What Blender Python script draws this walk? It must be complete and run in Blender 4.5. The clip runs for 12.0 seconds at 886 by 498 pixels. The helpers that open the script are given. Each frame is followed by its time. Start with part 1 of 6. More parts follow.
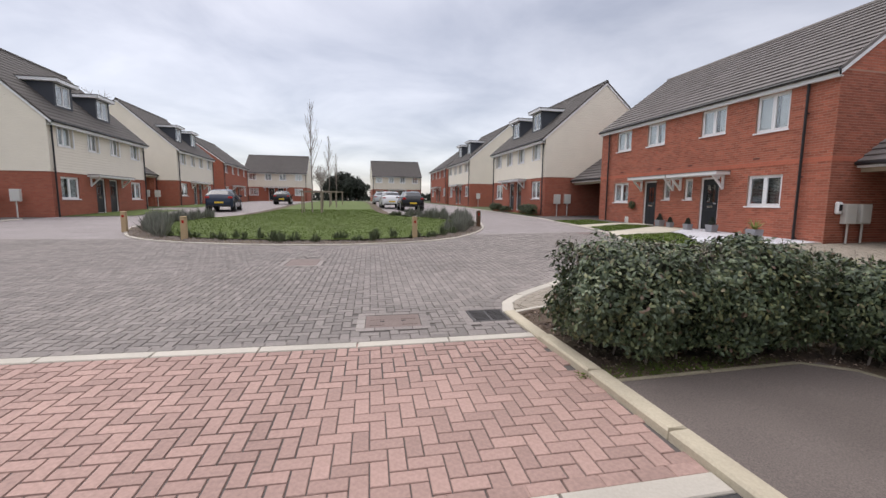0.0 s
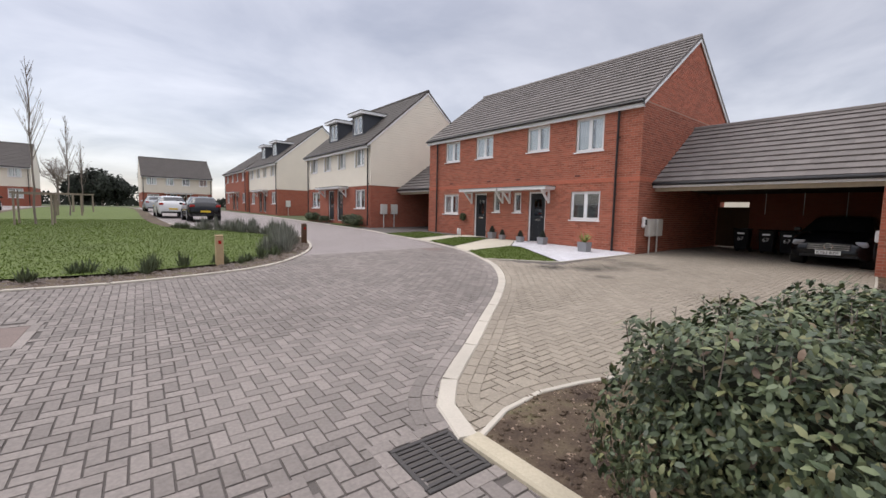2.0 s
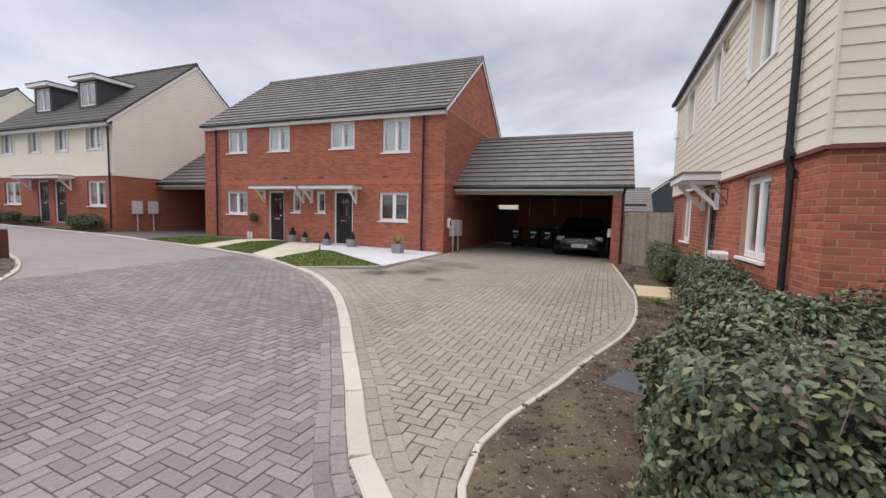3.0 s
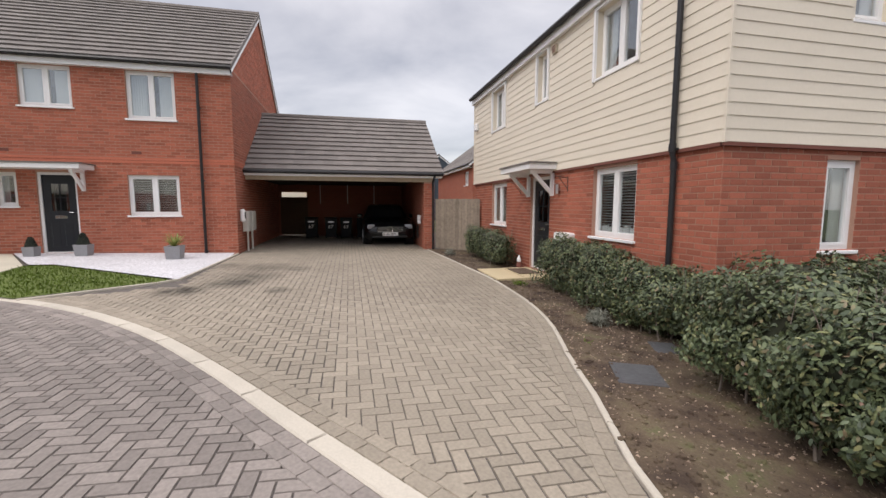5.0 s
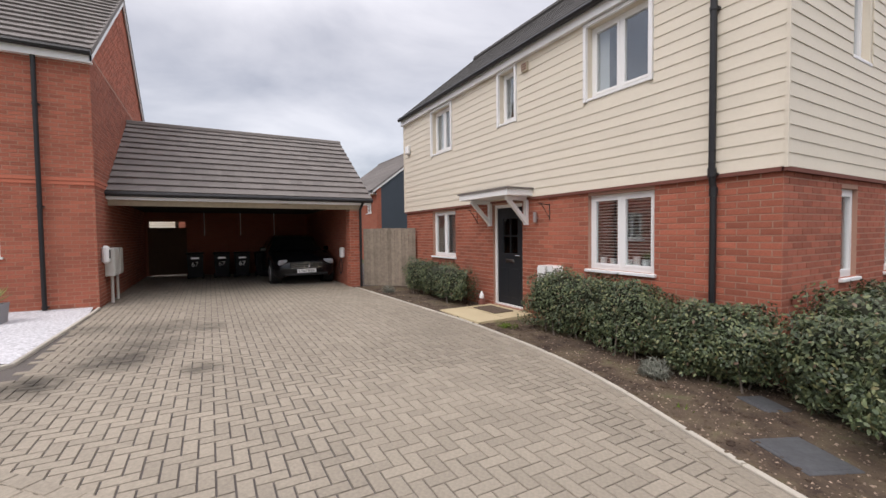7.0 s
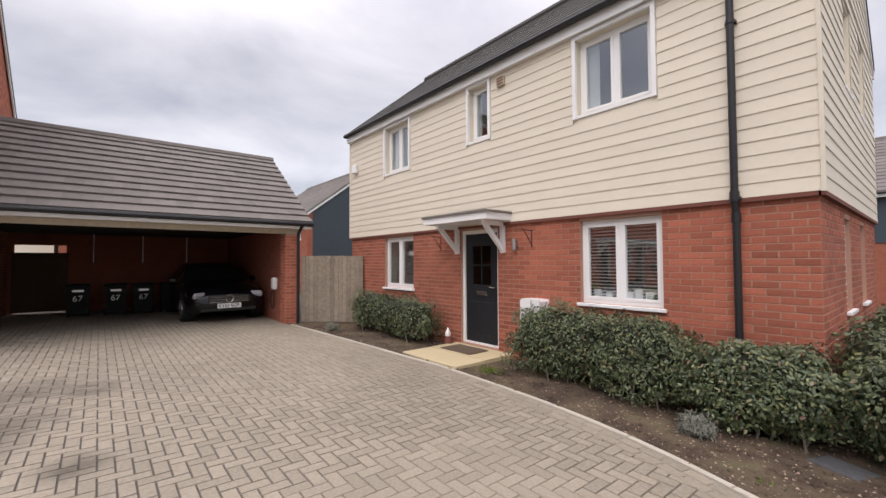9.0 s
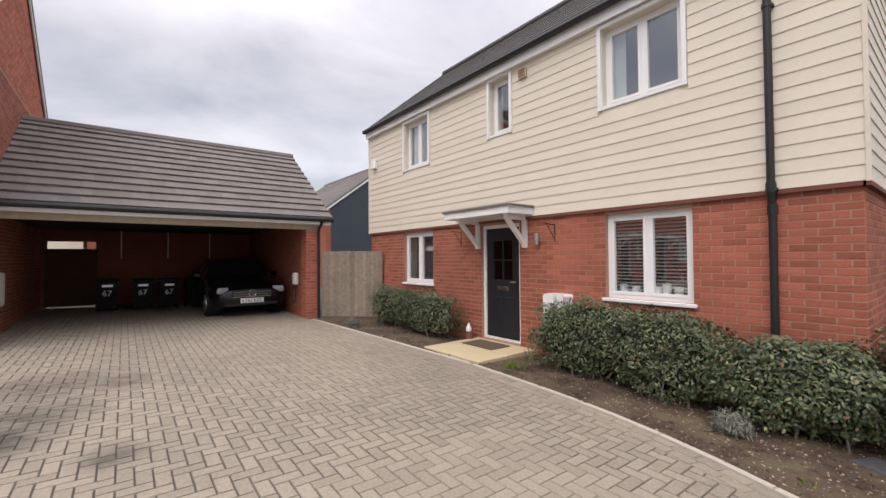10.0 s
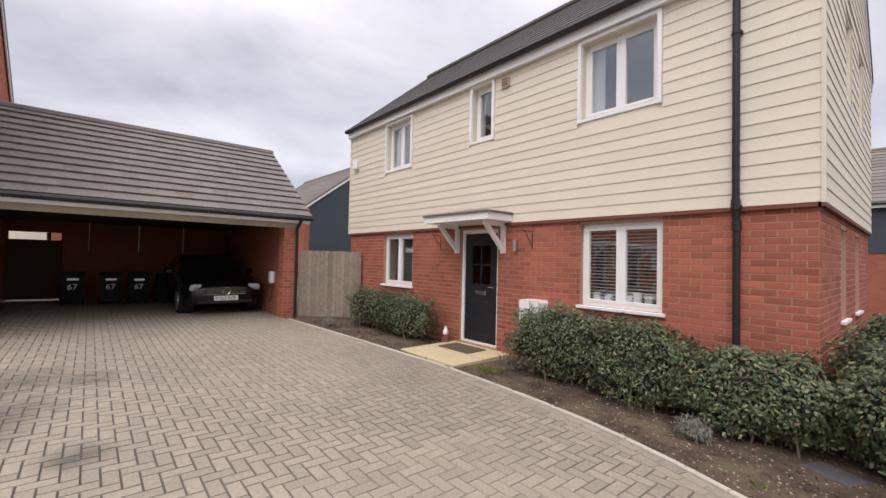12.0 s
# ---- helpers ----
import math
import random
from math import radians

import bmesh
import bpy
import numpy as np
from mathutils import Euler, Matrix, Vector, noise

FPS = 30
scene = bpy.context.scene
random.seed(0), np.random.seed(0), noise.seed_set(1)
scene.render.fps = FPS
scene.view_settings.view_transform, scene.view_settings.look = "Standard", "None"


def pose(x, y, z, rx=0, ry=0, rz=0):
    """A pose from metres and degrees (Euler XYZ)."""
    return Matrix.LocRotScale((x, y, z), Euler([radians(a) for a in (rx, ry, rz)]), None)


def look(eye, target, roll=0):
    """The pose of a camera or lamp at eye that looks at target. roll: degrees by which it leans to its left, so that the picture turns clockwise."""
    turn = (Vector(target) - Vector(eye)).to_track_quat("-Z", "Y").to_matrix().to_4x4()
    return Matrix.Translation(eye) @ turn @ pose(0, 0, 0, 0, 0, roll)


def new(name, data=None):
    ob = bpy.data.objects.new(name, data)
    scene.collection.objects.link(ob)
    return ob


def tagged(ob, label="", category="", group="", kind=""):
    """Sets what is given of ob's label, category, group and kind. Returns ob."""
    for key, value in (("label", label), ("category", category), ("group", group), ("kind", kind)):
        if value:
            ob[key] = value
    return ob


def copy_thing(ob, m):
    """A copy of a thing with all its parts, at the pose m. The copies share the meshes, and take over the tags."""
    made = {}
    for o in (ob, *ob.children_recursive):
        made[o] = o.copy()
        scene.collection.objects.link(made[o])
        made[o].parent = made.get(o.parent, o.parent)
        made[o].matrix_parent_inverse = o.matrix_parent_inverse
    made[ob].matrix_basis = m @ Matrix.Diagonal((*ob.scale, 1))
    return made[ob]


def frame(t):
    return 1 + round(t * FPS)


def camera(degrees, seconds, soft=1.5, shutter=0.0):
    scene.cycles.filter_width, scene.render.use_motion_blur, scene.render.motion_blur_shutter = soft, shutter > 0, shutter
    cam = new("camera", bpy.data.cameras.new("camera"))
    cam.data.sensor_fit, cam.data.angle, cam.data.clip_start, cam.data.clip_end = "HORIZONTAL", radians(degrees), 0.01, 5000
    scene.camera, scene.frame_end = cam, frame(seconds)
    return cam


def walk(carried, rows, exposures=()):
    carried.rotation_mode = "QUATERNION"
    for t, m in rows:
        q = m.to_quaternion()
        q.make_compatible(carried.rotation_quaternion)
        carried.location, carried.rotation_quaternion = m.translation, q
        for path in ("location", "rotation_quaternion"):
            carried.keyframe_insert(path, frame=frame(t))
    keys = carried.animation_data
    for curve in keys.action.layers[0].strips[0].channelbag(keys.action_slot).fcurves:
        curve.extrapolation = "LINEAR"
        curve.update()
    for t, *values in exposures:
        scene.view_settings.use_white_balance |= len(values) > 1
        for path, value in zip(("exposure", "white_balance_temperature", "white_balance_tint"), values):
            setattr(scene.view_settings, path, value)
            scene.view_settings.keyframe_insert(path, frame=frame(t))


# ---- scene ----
cam = camera(94.1, 12.0)
PATH = [
    (0, (0.032, 0.19, 1.476), (0.463, 2.129, 1.246), 0.5),
    (0.5, (-0.008, 0.876, 1.504), (0.545, 2.785, 1.28), 0.8),
    (1, (0.024, 1.575, 1.522), (0.733, 3.433, 1.31), 1.0),
    (1.5, (0.032, 2.315, 1.536), (0.96, 4.075, 1.336), 1.1),
    (2, (0.135, 2.979, 1.588), (1.386, 4.528, 1.409), 1.2),
    (2.5, (0.18, 3.65, 1.621), (1.781, 4.837, 1.454), 1.2),
    (3, (0.286, 4.286, 1.631), (2.142, 5.015, 1.471), 1.4),
    (3.5, (0.461, 4.915, 1.62), (2.434, 5.204, 1.463), 1.6),
    (3.7, (0.506, 5.051, 1.622), (2.493, 5.21, 1.458), 1.5),
    (5.5, (1.673, 6.953, 1.674), (3.574, 6.364, 1.468), -0.6),
    (6, (2.119, 7.208, 1.713), (3.981, 6.501, 1.526), -1.2),
    (6.5, (2.645, 7.434, 1.727), (4.461, 6.608, 1.589), -1.1),
    (7, (3.137, 7.541, 1.724), (4.877, 6.556, 1.648), -0.7),
    (8.8, (4.364, 7.537, 1.727), (5.882, 6.236, 1.791), -0.3),
    (9, (4.415, 7.562, 1.717), (5.95, 6.281, 1.78), -0.3),
    (9.5, (4.461, 7.597, 1.716), (6.019, 6.343, 1.761), -0.4),
    (10, (4.503, 7.614, 1.702), (6.085, 6.391, 1.745), -0.4),
    (10.5, (4.494, 7.61, 1.732), (6.064, 6.373, 1.784), -0.3),
    (11, (4.468, 7.604, 1.747), (6.013, 6.336, 1.811), 0.1),
    (11.5, (4.456, 7.636, 1.736), (5.982, 6.345, 1.804), 0.8),
    (12, (4.455, 7.653, 1.733), (5.974, 6.353, 1.785), 1.3),
]
walk(cam, [(t, look(eye, target, roll)) for t, eye, target, roll in PATH],
     exposures=[(0.0, -0.06, 6560, 13), (2.5, 0.0, 6600, 13), (3.7, 0.03, 6650, 13), (5.5, 0.08, 6900, 13), (7.0, 0.06, 6750, 13), (9.0, 0.12, 6850, 15), (12.0, 0.12, 6850, 15)])

# ---- world, sun and sky ----
EL, AZ = radians(52), radians(334)
world = bpy.data.worlds.new("overcast")
scene.world = world
world.use_nodes = True
wt = world.node_tree
wn, wl = wt.nodes, wt.links
wn.clear()
w_out = wn.new("ShaderNodeOutputWorld")
w_sky = wn.new("ShaderNodeTexSky")
w_sky.sky_type, w_sky.sun_disc, w_sky.sun_elevation, w_sky.sun_rotation = "NISHITA", False, EL, AZ
w_co = wn.new("ShaderNodeTexCoord")
w_sep = wn.new("ShaderNodeSeparateXYZ")
wl.new(w_co.outputs["Generated"], w_sep.inputs[0])
# clouds lie on a flat layer: the direction is divided by its height
w_h = wn.new("ShaderNodeMath"); w_h.operation = "MAXIMUM"; w_h.inputs[1].default_value = 0.0
wl.new(w_sep.outputs["Z"], w_h.inputs[0])
w_a = wn.new("ShaderNodeMath"); w_a.operation = "ADD"; w_a.inputs[1].default_value = 0.16
wl.new(w_h.outputs[0], w_a.inputs[0])
w_dx = wn.new("ShaderNodeMath"); w_dx.operation = "DIVIDE"
w_dy = wn.new("ShaderNodeMath"); w_dy.operation = "DIVIDE"
wl.new(w_sep.outputs["X"], w_dx.inputs[0]); wl.new(w_a.outputs[0], w_dx.inputs[1])
wl.new(w_sep.outputs["Y"], w_dy.inputs[0]); wl.new(w_a.outputs[0], w_dy.inputs[1])
w_co2 = wn.new("ShaderNodeCombineXYZ")
wl.new(w_dx.outputs[0], w_co2.inputs[0]); wl.new(w_dy.outputs[0], w_co2.inputs[1])
w_n = wn.new("ShaderNodeTexNoise")
w_n.inputs["Scale"].default_value, w_n.inputs["Detail"].default_value = 1.15, 7.0
w_n.inputs["Roughness"].default_value, w_n.inputs["Distortion"].default_value = 0.52, 0.35
wl.new(w_co2.outputs[0], w_n.inputs["Vector"])
w_r = wn.new("ShaderNodeValToRGB")
w_r.color_ramp.elements[0].position, w_r.color_ramp.elements[0].color = 0.33, (0.47, 0.475, 0.52, 1)
w_r.color_ramp.elements[1].position, w_r.color_ramp.elements[1].color = 0.68, (0.90, 0.895, 0.925, 1)
wl.new(w_n.outputs["Fac"], w_r.inputs[0])
# an overcast sky is brighter overhead
w_z = wn.new("ShaderNodeMapRange"); w_z.interpolation_type = "SMOOTHSTEP"
for key, value in (("From Min", 0.35), ("From Max", 0.95), ("To Min", 0.75), ("To Max", 2.6)):
    w_z.inputs[key].default_value = value
wl.new(w_sep.outputs["Z"], w_z.inputs["Value"])
w_b1 = wn.new("ShaderNodeBackground"); w_b1.inputs[1].default_value = 0.05
w_b2 = wn.new("ShaderNodeBackground"); w_b2.inputs[1].default_value = 0.80
wl.new(w_z.outputs[0], w_b2.inputs[1]); wl.new(w_sky.outputs[0], w_b1.inputs[0]); wl.new(w_r.outputs[0], w_b2.inputs[0])
w_add = wn.new("ShaderNodeAddShader")
wl.new(w_b1.outputs[0], w_add.inputs[0]); wl.new(w_b2.outputs[0], w_add.inputs[1])
wl.new(w_add.outputs[0], w_out.inputs[0])

sun = new("sun", bpy.data.lights.new("sun", "SUN"))
sun.data.energy, sun.data.angle, sun.data.color = 1.4, radians(40), (1.0, 0.97, 0.93)
sun.matrix_world = look((20 * math.sin(AZ) * math.cos(EL), 20 * math.cos(AZ) * math.cos(EL), 20 * math.sin(EL)), (0, 0, 0))


# ---- materials ----
def material(name, colour, rough=0.8, metal=0.0, grain=0.12, scale=30.0, stain=0.12, stain_scale=1.2, bump=0.15, island=0.0, rand=0.0, spec=0.4):
    """A principled surface with fine grain, broad stains and, where asked, a tone that varies from piece to piece."""
    m = bpy.data.materials.new(name)
    m.use_nodes = True
    n, l = m.node_tree.nodes, m.node_tree.links
    b = n["Principled BSDF"]
    b.inputs["Roughness"].default_value, b.inputs["Metallic"].default_value = rough, metal
    b.inputs["Specular IOR Level"].default_value = spec
    co = n.new("ShaderNodeTexCoord")
    fine, broad = n.new("ShaderNodeTexNoise"), n.new("ShaderNodeTexNoise")
    fine.inputs["Scale"].default_value, fine.inputs["Detail"].default_value = scale, 6.0
    broad.inputs["Scale"].default_value, broad.inputs["Detail"].default_value = stain_scale, 4.0
    l.new(co.outputs["Object"], fine.inputs["Vector"]); l.new(co.outputs["Object"], broad.inputs["Vector"])
    total = n.new("ShaderNodeMath"); total.operation = "MULTIPLY_ADD"
    total.inputs[1].default_value, total.inputs[2].default_value = 2 * grain, 1 - grain
    l.new(fine.outputs["Fac"], total.inputs[0])
    t2 = n.new("ShaderNodeMath"); t2.operation = "MULTIPLY_ADD"
    t2.inputs[1].default_value, t2.inputs[2].default_value = 2 * stain, 1 - stain
    l.new(broad.outputs["Fac"], t2.inputs[0])
    mul = n.new("ShaderNodeMath"); mul.operation = "MULTIPLY"
    l.new(total.outputs[0], mul.inputs[0]); l.new(t2.outputs[0], mul.inputs[1])
    last = mul
    for amount, node, socket in ((island, "ShaderNodeNewGeometry", "Random Per Island"), (rand, "ShaderNodeObjectInfo", "Random")):
        if amount:
            src = n.new(node)
            k = n.new("ShaderNodeMath"); k.operation = "MULTIPLY_ADD"
            k.inputs[1].default_value, k.inputs[2].default_value = 2 * amount, 1 - amount
            l.new(src.outputs[socket], k.inputs[0])
            k2 = n.new("ShaderNodeMath"); k2.operation = "MULTIPLY"
            l.new(last.outputs[0], k2.inputs[0]); l.new(k.outputs[0], k2.inputs[1])
            last = k2
    mix = n.new("ShaderNodeVectorMath"); mix.operation = "SCALE"
    mix.inputs[0].default_value = colour
    l.new(last.outputs[0], mix.inputs["Scale"])
    l.new(mix.outputs[0], b.inputs["Base Color"])
    if bump:
        bp = n.new("ShaderNodeBump")
        bp.inputs["Strength"].default_value, bp.inputs["Distance"].default_value = bump, 0.01
        l.new(fine.outputs["Fac"], bp.inputs["Height"]); l.new(bp.outputs[0], b.inputs["Normal"])
    return m


def brick_wall_material(name, c1, c2, mortar, flat=False, size=(0.225, 0.075)):
    """Stretcher-bond brick for walls too far off for bricks of their own."""
    m = material(name, (1, 1, 1), 0.9, grain=0.15, scale=40, stain=0.16, stain_scale=0.7, bump=0)
    n, l = m.node_tree.nodes, m.node_tree.links
    b = n["Principled BSDF"]
    co = n.new("ShaderNodeTexCoord"); sep = n.new("ShaderNodeSeparateXYZ"); com = n.new("ShaderNodeCombineXYZ")
    l.new(co.outputs["Object"], sep.inputs[0])
    add = n.new("ShaderNodeMath"); add.operation = "ADD"
    l.new(sep.outputs["X"], add.inputs[0]); l.new(sep.outputs["Y"], add.inputs[1])
    l.new(sep.outputs["X"] if flat else add.outputs[0], com.inputs[0]); l.new(sep.outputs["Y" if flat else "Z"], com.inputs[1])
    br = n.new("ShaderNodeTexBrick")
    br.inputs["Color1"].default_value, br.inputs["Color2"].default_value, br.inputs["Mortar"].default_value = (*c1, 1), (*c2, 1), (*mortar, 1)
    br.inputs["Scale"].default_value, br.inputs["Brick Width"].default_value, br.inputs["Row Height"].default_value = 1.0, *size
    br.inputs["Mortar Size"].default_value, br.inputs["Mortar Smooth"].default_value = 0.006, 0.2
    l.new(com.outputs[0], br.inputs["Vector"])
    scale = next(x for x in n if x.bl_idname == "ShaderNodeVectorMath")
    l.new(br.outputs["Color"], scale.inputs[0])
    bp = n.new("ShaderNodeBump")
    bp.invert = True
    bp.inputs["Strength"].default_value, bp.inputs["Distance"].default_value = 0.5, 0.006
    l.new(br.outputs["Fac"], bp.inputs["Height"]); l.new(bp.outputs[0], b.inputs["Normal"])
    return m


def glass_material():
    m = bpy.data.materials.new("window_glass")
    m.use_nodes = True
    n, l = m.node_tree.nodes, m.node_tree.links
    n.clear()
    out, mix, tr, gl, lw = (n.new("ShaderNode" + k) for k in ("OutputMaterial", "MixShader", "BsdfTransparent", "BsdfGlossy", "LayerWeight"))
    power, gain = n.new("ShaderNodeMath"), n.new("ShaderNodeMath")
    lw.inputs["Blend"].default_value = 0.5
    power.operation, power.inputs[1].default_value = "POWER", 3.5
    gain.operation, gain.inputs[1].default_value, gain.inputs[2].default_value = "MULTIPLY_ADD", 0.68, 0.20
    l.new(lw.outputs["Facing"], power.inputs[0]); l.new(power.outputs[0], gain.inputs[0])
    gl.inputs["Roughness"].default_value = 0.02
    tr.inputs["Color"].default_value = (0.90, 0.94, 0.95, 1)
    l.new(gain.outputs[0], mix.inputs[0]); l.new(tr.outputs[0], mix.inputs[1]); l.new(gl.outputs[0], mix.inputs[2]); l.new(mix.outputs[0], out.inputs[0])
    return m


def gz_flat(x, y):
    return 0.012 * x + 0.02 * y


M = {}
M["brick_far"] = brick_wall_material("red_brick_wall", (0.30, 0.088, 0.055), (0.36, 0.115, 0.07), (0.27, 0.14, 0.10))
M["brick"] = material("red_brick", (0.362, 0.113, 0.069), 0.9, grain=0.34, scale=55, stain=0.16, stain_scale=0.9, island=0.22, rand=0.22, bump=0.5)
M["mortar"] = material("mortar", (0.40, 0.235, 0.175), 0.95, scale=80)
M["board"] = material("cream_weatherboard", (0.68, 0.62, 0.515), 0.55, grain=0.05, scale=25, stain=0.06, rand=0.03, bump=0.08)
M["board_far"] = material("cream_weatherboard_far", (0.70, 0.64, 0.53), 0.55, grain=0.05, scale=25, stain=0.06, bump=0)
bn, bl = M["board_far"].node_tree.nodes, M["board_far"].node_tree.links
b_co, b_sep, b_div, b_fr, b_bp = (bn.new("ShaderNode" + k) for k in ("TexCoord", "SeparateXYZ", "Math", "Math", "Bump"))
b_div.operation, b_div.inputs[1].default_value, b_fr.operation = "DIVIDE", -0.1415, "FRACT"
b_bp.inputs["Strength"].default_value, b_bp.inputs["Distance"].default_value = 1.0, 0.03
bl.new(b_co.outputs["Object"], b_sep.inputs[0]); bl.new(b_sep.outputs["Z"], b_div.inputs[0]); bl.new(b_div.outputs[0], b_fr.inputs[0])
bl.new(b_fr.outputs[0], b_bp.inputs["Height"]); bl.new(b_bp.outputs[0], bn["Principled BSDF"].inputs["Normal"])
M["tile"] = material("grey_concrete_tile", (0.176, 0.158, 0.147), 0.85, grain=0.25, scale=50, stain=0.2, stain_scale=0.6, island=0.11, rand=0.11, bump=0.3)
M["tile_far"] = material("brown_grey_tile", (0.085, 0.075, 0.068), 0.85, grain=0.2, scale=20, stain=0.15, island=0.10, bump=0.2)
M["tile_dark"] = material("dark_slate_tile", (0.062, 0.058, 0.055), 0.8, grain=0.2, scale=40, stain=0.15, island=0.15, bump=0.25)
M["upvc"] = material("white_upvc", (0.80, 0.80, 0.80), 0.35, grain=0.02, stain=0.04, bump=0)
M["gutter"] = material("black_plastic", (0.018, 0.018, 0.020), 0.4, grain=0.1, bump=0)
M["glass"] = glass_material()
M["door"] = material("black_door", (0.016, 0.018, 0.022), 0.35, grain=0.1, bump=0.03)
# near-black stand-in for the shade inside rooms and carports
M["dark"] = material("interior_shade", (0.05, 0.047, 0.045), 0.9)
M["curtain"] = material("white_curtain", (0.72, 0.71, 0.69), 0.9, grain=0.05, bump=0)
M["chrome"] = material("chrome", (0.75, 0.75, 0.75), 0.15, metal=1.0, grain=0.02, stain=0, bump=0)
M["dormer"] = material("dark_lead_cladding", (0.055, 0.060, 0.072), 0.6, bump=0.05)
M["joint"] = material("joint_sand", (0.105, 0.092, 0.084), 0.95, grain=0.3, scale=120, stain=0.2, bump=0.3)
M["paver_grey"] = material("grey_paver", (0.228, 0.200, 0.181), 0.88, grain=0.34, scale=38, stain=0.26, stain_scale=0.45, island=0.17, rand=0.17, bump=0.35)
M["paver_tan"] = material("tan_paver", (0.283, 0.245, 0.194), 0.88, grain=0.32, scale=40, stain=0.22, stain_scale=0.5, island=0.10, rand=0.10, bump=0.35)
M["paver_red"] = material("red_paver", (0.355, 0.235, 0.197), 0.88, grain=0.34, scale=40, stain=0.25, stain_scale=0.8, island=0.14, rand=0.14, bump=0.35)
M["paver_far"] = brick_wall_material("grey_paving", (0.25, 0.22, 0.21), (0.29, 0.255, 0.245), (0.12, 0.105, 0.095), True, (0.2, 0.1))
pn, pl_ = M["paver_tan"].node_tree.nodes, M["paver_tan"].node_tree.links
p_geo, p_noise = pn.new("ShaderNodeNewGeometry"), pn.new("ShaderNodeTexNoise")
p_noise.inputs["Scale"].default_value, p_noise.inputs["Detail"].default_value = 5.0, 5.0
pl_.new(p_geo.outputs["Position"], p_noise.inputs["Vector"])
p_last = None
for ox, oy, rad, deep in ((8.55, 9.15, 0.55, 0.8), (9.2, 8.5, 0.7, 0.7), (8.45, 7.68, 0.34, 0.5), (10.9, 8.3, 0.9, 0.45), (10.7, 7.65, 0.45, 0.5), (11.2, 9.1, 0.6, 0.4), (9.8, 8.35, 0.8, 0.55)):
    p_d, p_m = pn.new("ShaderNodeVectorMath"), pn.new("ShaderNodeMapRange")
    p_d.operation = "DISTANCE"
    p_d.inputs[1].default_value = (ox, oy, gz_flat(ox, oy))
    pl_.new(p_geo.outputs["Position"], p_d.inputs[0])
    p_m.interpolation_type = "SMOOTHSTEP"
    for key, value in (("From Min", rad), ("From Max", rad * 0.15), ("To Min", 0.0), ("To Max", deep)):
        p_m.inputs[key].default_value = value
    pl_.new(p_d.outputs["Value"], p_m.inputs["Value"])
    if p_last:
        p_mx = pn.new("ShaderNodeMath"); p_mx.operation = "MAXIMUM"
        pl_.new(p_last.outputs[0], p_mx.inputs[0]); pl_.new(p_m.outputs[0], p_mx.inputs[1])
        p_last = p_mx
    else:
        p_last = p_m
p_k = pn.new("ShaderNodeMath"); p_k.operation = "MULTIPLY"
pl_.new(p_last.outputs[0], p_k.inputs[0]); pl_.new(p_noise.outputs["Fac"], p_k.inputs[1])
p_inv = pn.new("ShaderNodeMath"); p_inv.operation = "MULTIPLY_ADD"
p_inv.inputs[1].default_value, p_inv.inputs[2].default_value = -1.7, 1.0
pl_.new(p_k.outputs[0], p_inv.inputs[0])
p_sc = pn.new("ShaderNodeVectorMath"); p_sc.operation = "SCALE"
p_bsdf = pn["Principled BSDF"]
pl_.new(p_bsdf.inputs["Base Color"].links[0].from_socket, p_sc.inputs[0]); pl_.new(p_inv.outputs[0], p_sc.inputs["Scale"])
pl_.new(p_sc.outputs[0], p_bsdf.inputs["Base Color"])
M["verge"] = material("verge", (0.07, 0.085, 0.035), 0.95, grain=0.3, scale=4, stain=0.3, stain_scale=0.1, bump=0)
M["blade"] = material("grass_blade", (0.090, 0.128, 0.024), 0.85, grain=0.1, stain=0.3, stain_scale=0.5, island=0.10, bump=0, spec=0.1)
M["kerb"] = material("concrete_kerb", (0.47, 0.43, 0.365), 0.9, grain=0.14, scale=60, stain=0.18, stain_scale=2.0, island=0.06, rand=0.06, bump=0.25)
M["kerb_buff"] = material("buff_concrete_kerb", (0.46, 0.405, 0.30), 0.92, grain=0.18, scale=55, stain=0.28, stain_scale=3.0, rand=0.08, bump=0.3)
M["kerb_mossy"] = material("mossy_edging", (0.23, 0.20, 0.14), 0.95, grain=0.3, scale=40, stain=0.4, stain_scale=3.0, rand=0.15, bump=0.4)
M["slab_pale"] = material("pale_slab", (0.50, 0.46, 0.37), 0.9, grain=0.15, scale=60, stain=0.2, bump=0.2)
M["asphalt"] = material("asphalt", (0.06, 0.058, 0.058), 0.92, grain=0.4, scale=180, stain=0.15, bump=0.6)
M["asphalt_bay"] = material("worn_asphalt", (0.150, 0.126, 0.112), 0.95, grain=0.6, scale=110, stain=0.35, stain_scale=0.9, bump=0.9, spec=0.15)
M["grass"] = material("grass", (0.090, 0.122, 0.026), 0.95, grain=0.4, scale=90, stain=0.3, stain_scale=0.8, bump=0.5)
M["soil"] = material("soil", (0.115, 0.085, 0.062), 0.97, grain=0.45, scale=60, stain=0.3, stain_scale=1.5, bump=0.9)
sn_, sl_ = M["soil"].node_tree.nodes, M["soil"].node_tree.links
s_co, s_no, s_ramp = sn_.new("ShaderNodeTexCoord"), sn_.new("ShaderNodeTexNoise"), sn_.new("ShaderNodeValToRGB")
s_no.inputs["Scale"].default_value, s_no.inputs["Detail"].default_value, s_no.inputs["Roughness"].default_value = 2.2, 8.0, 0.68
s_ramp.color_ramp.elements[0].position, s_ramp.color_ramp.elements[0].color = 0.34, (0.040, 0.025, 0.018, 1)
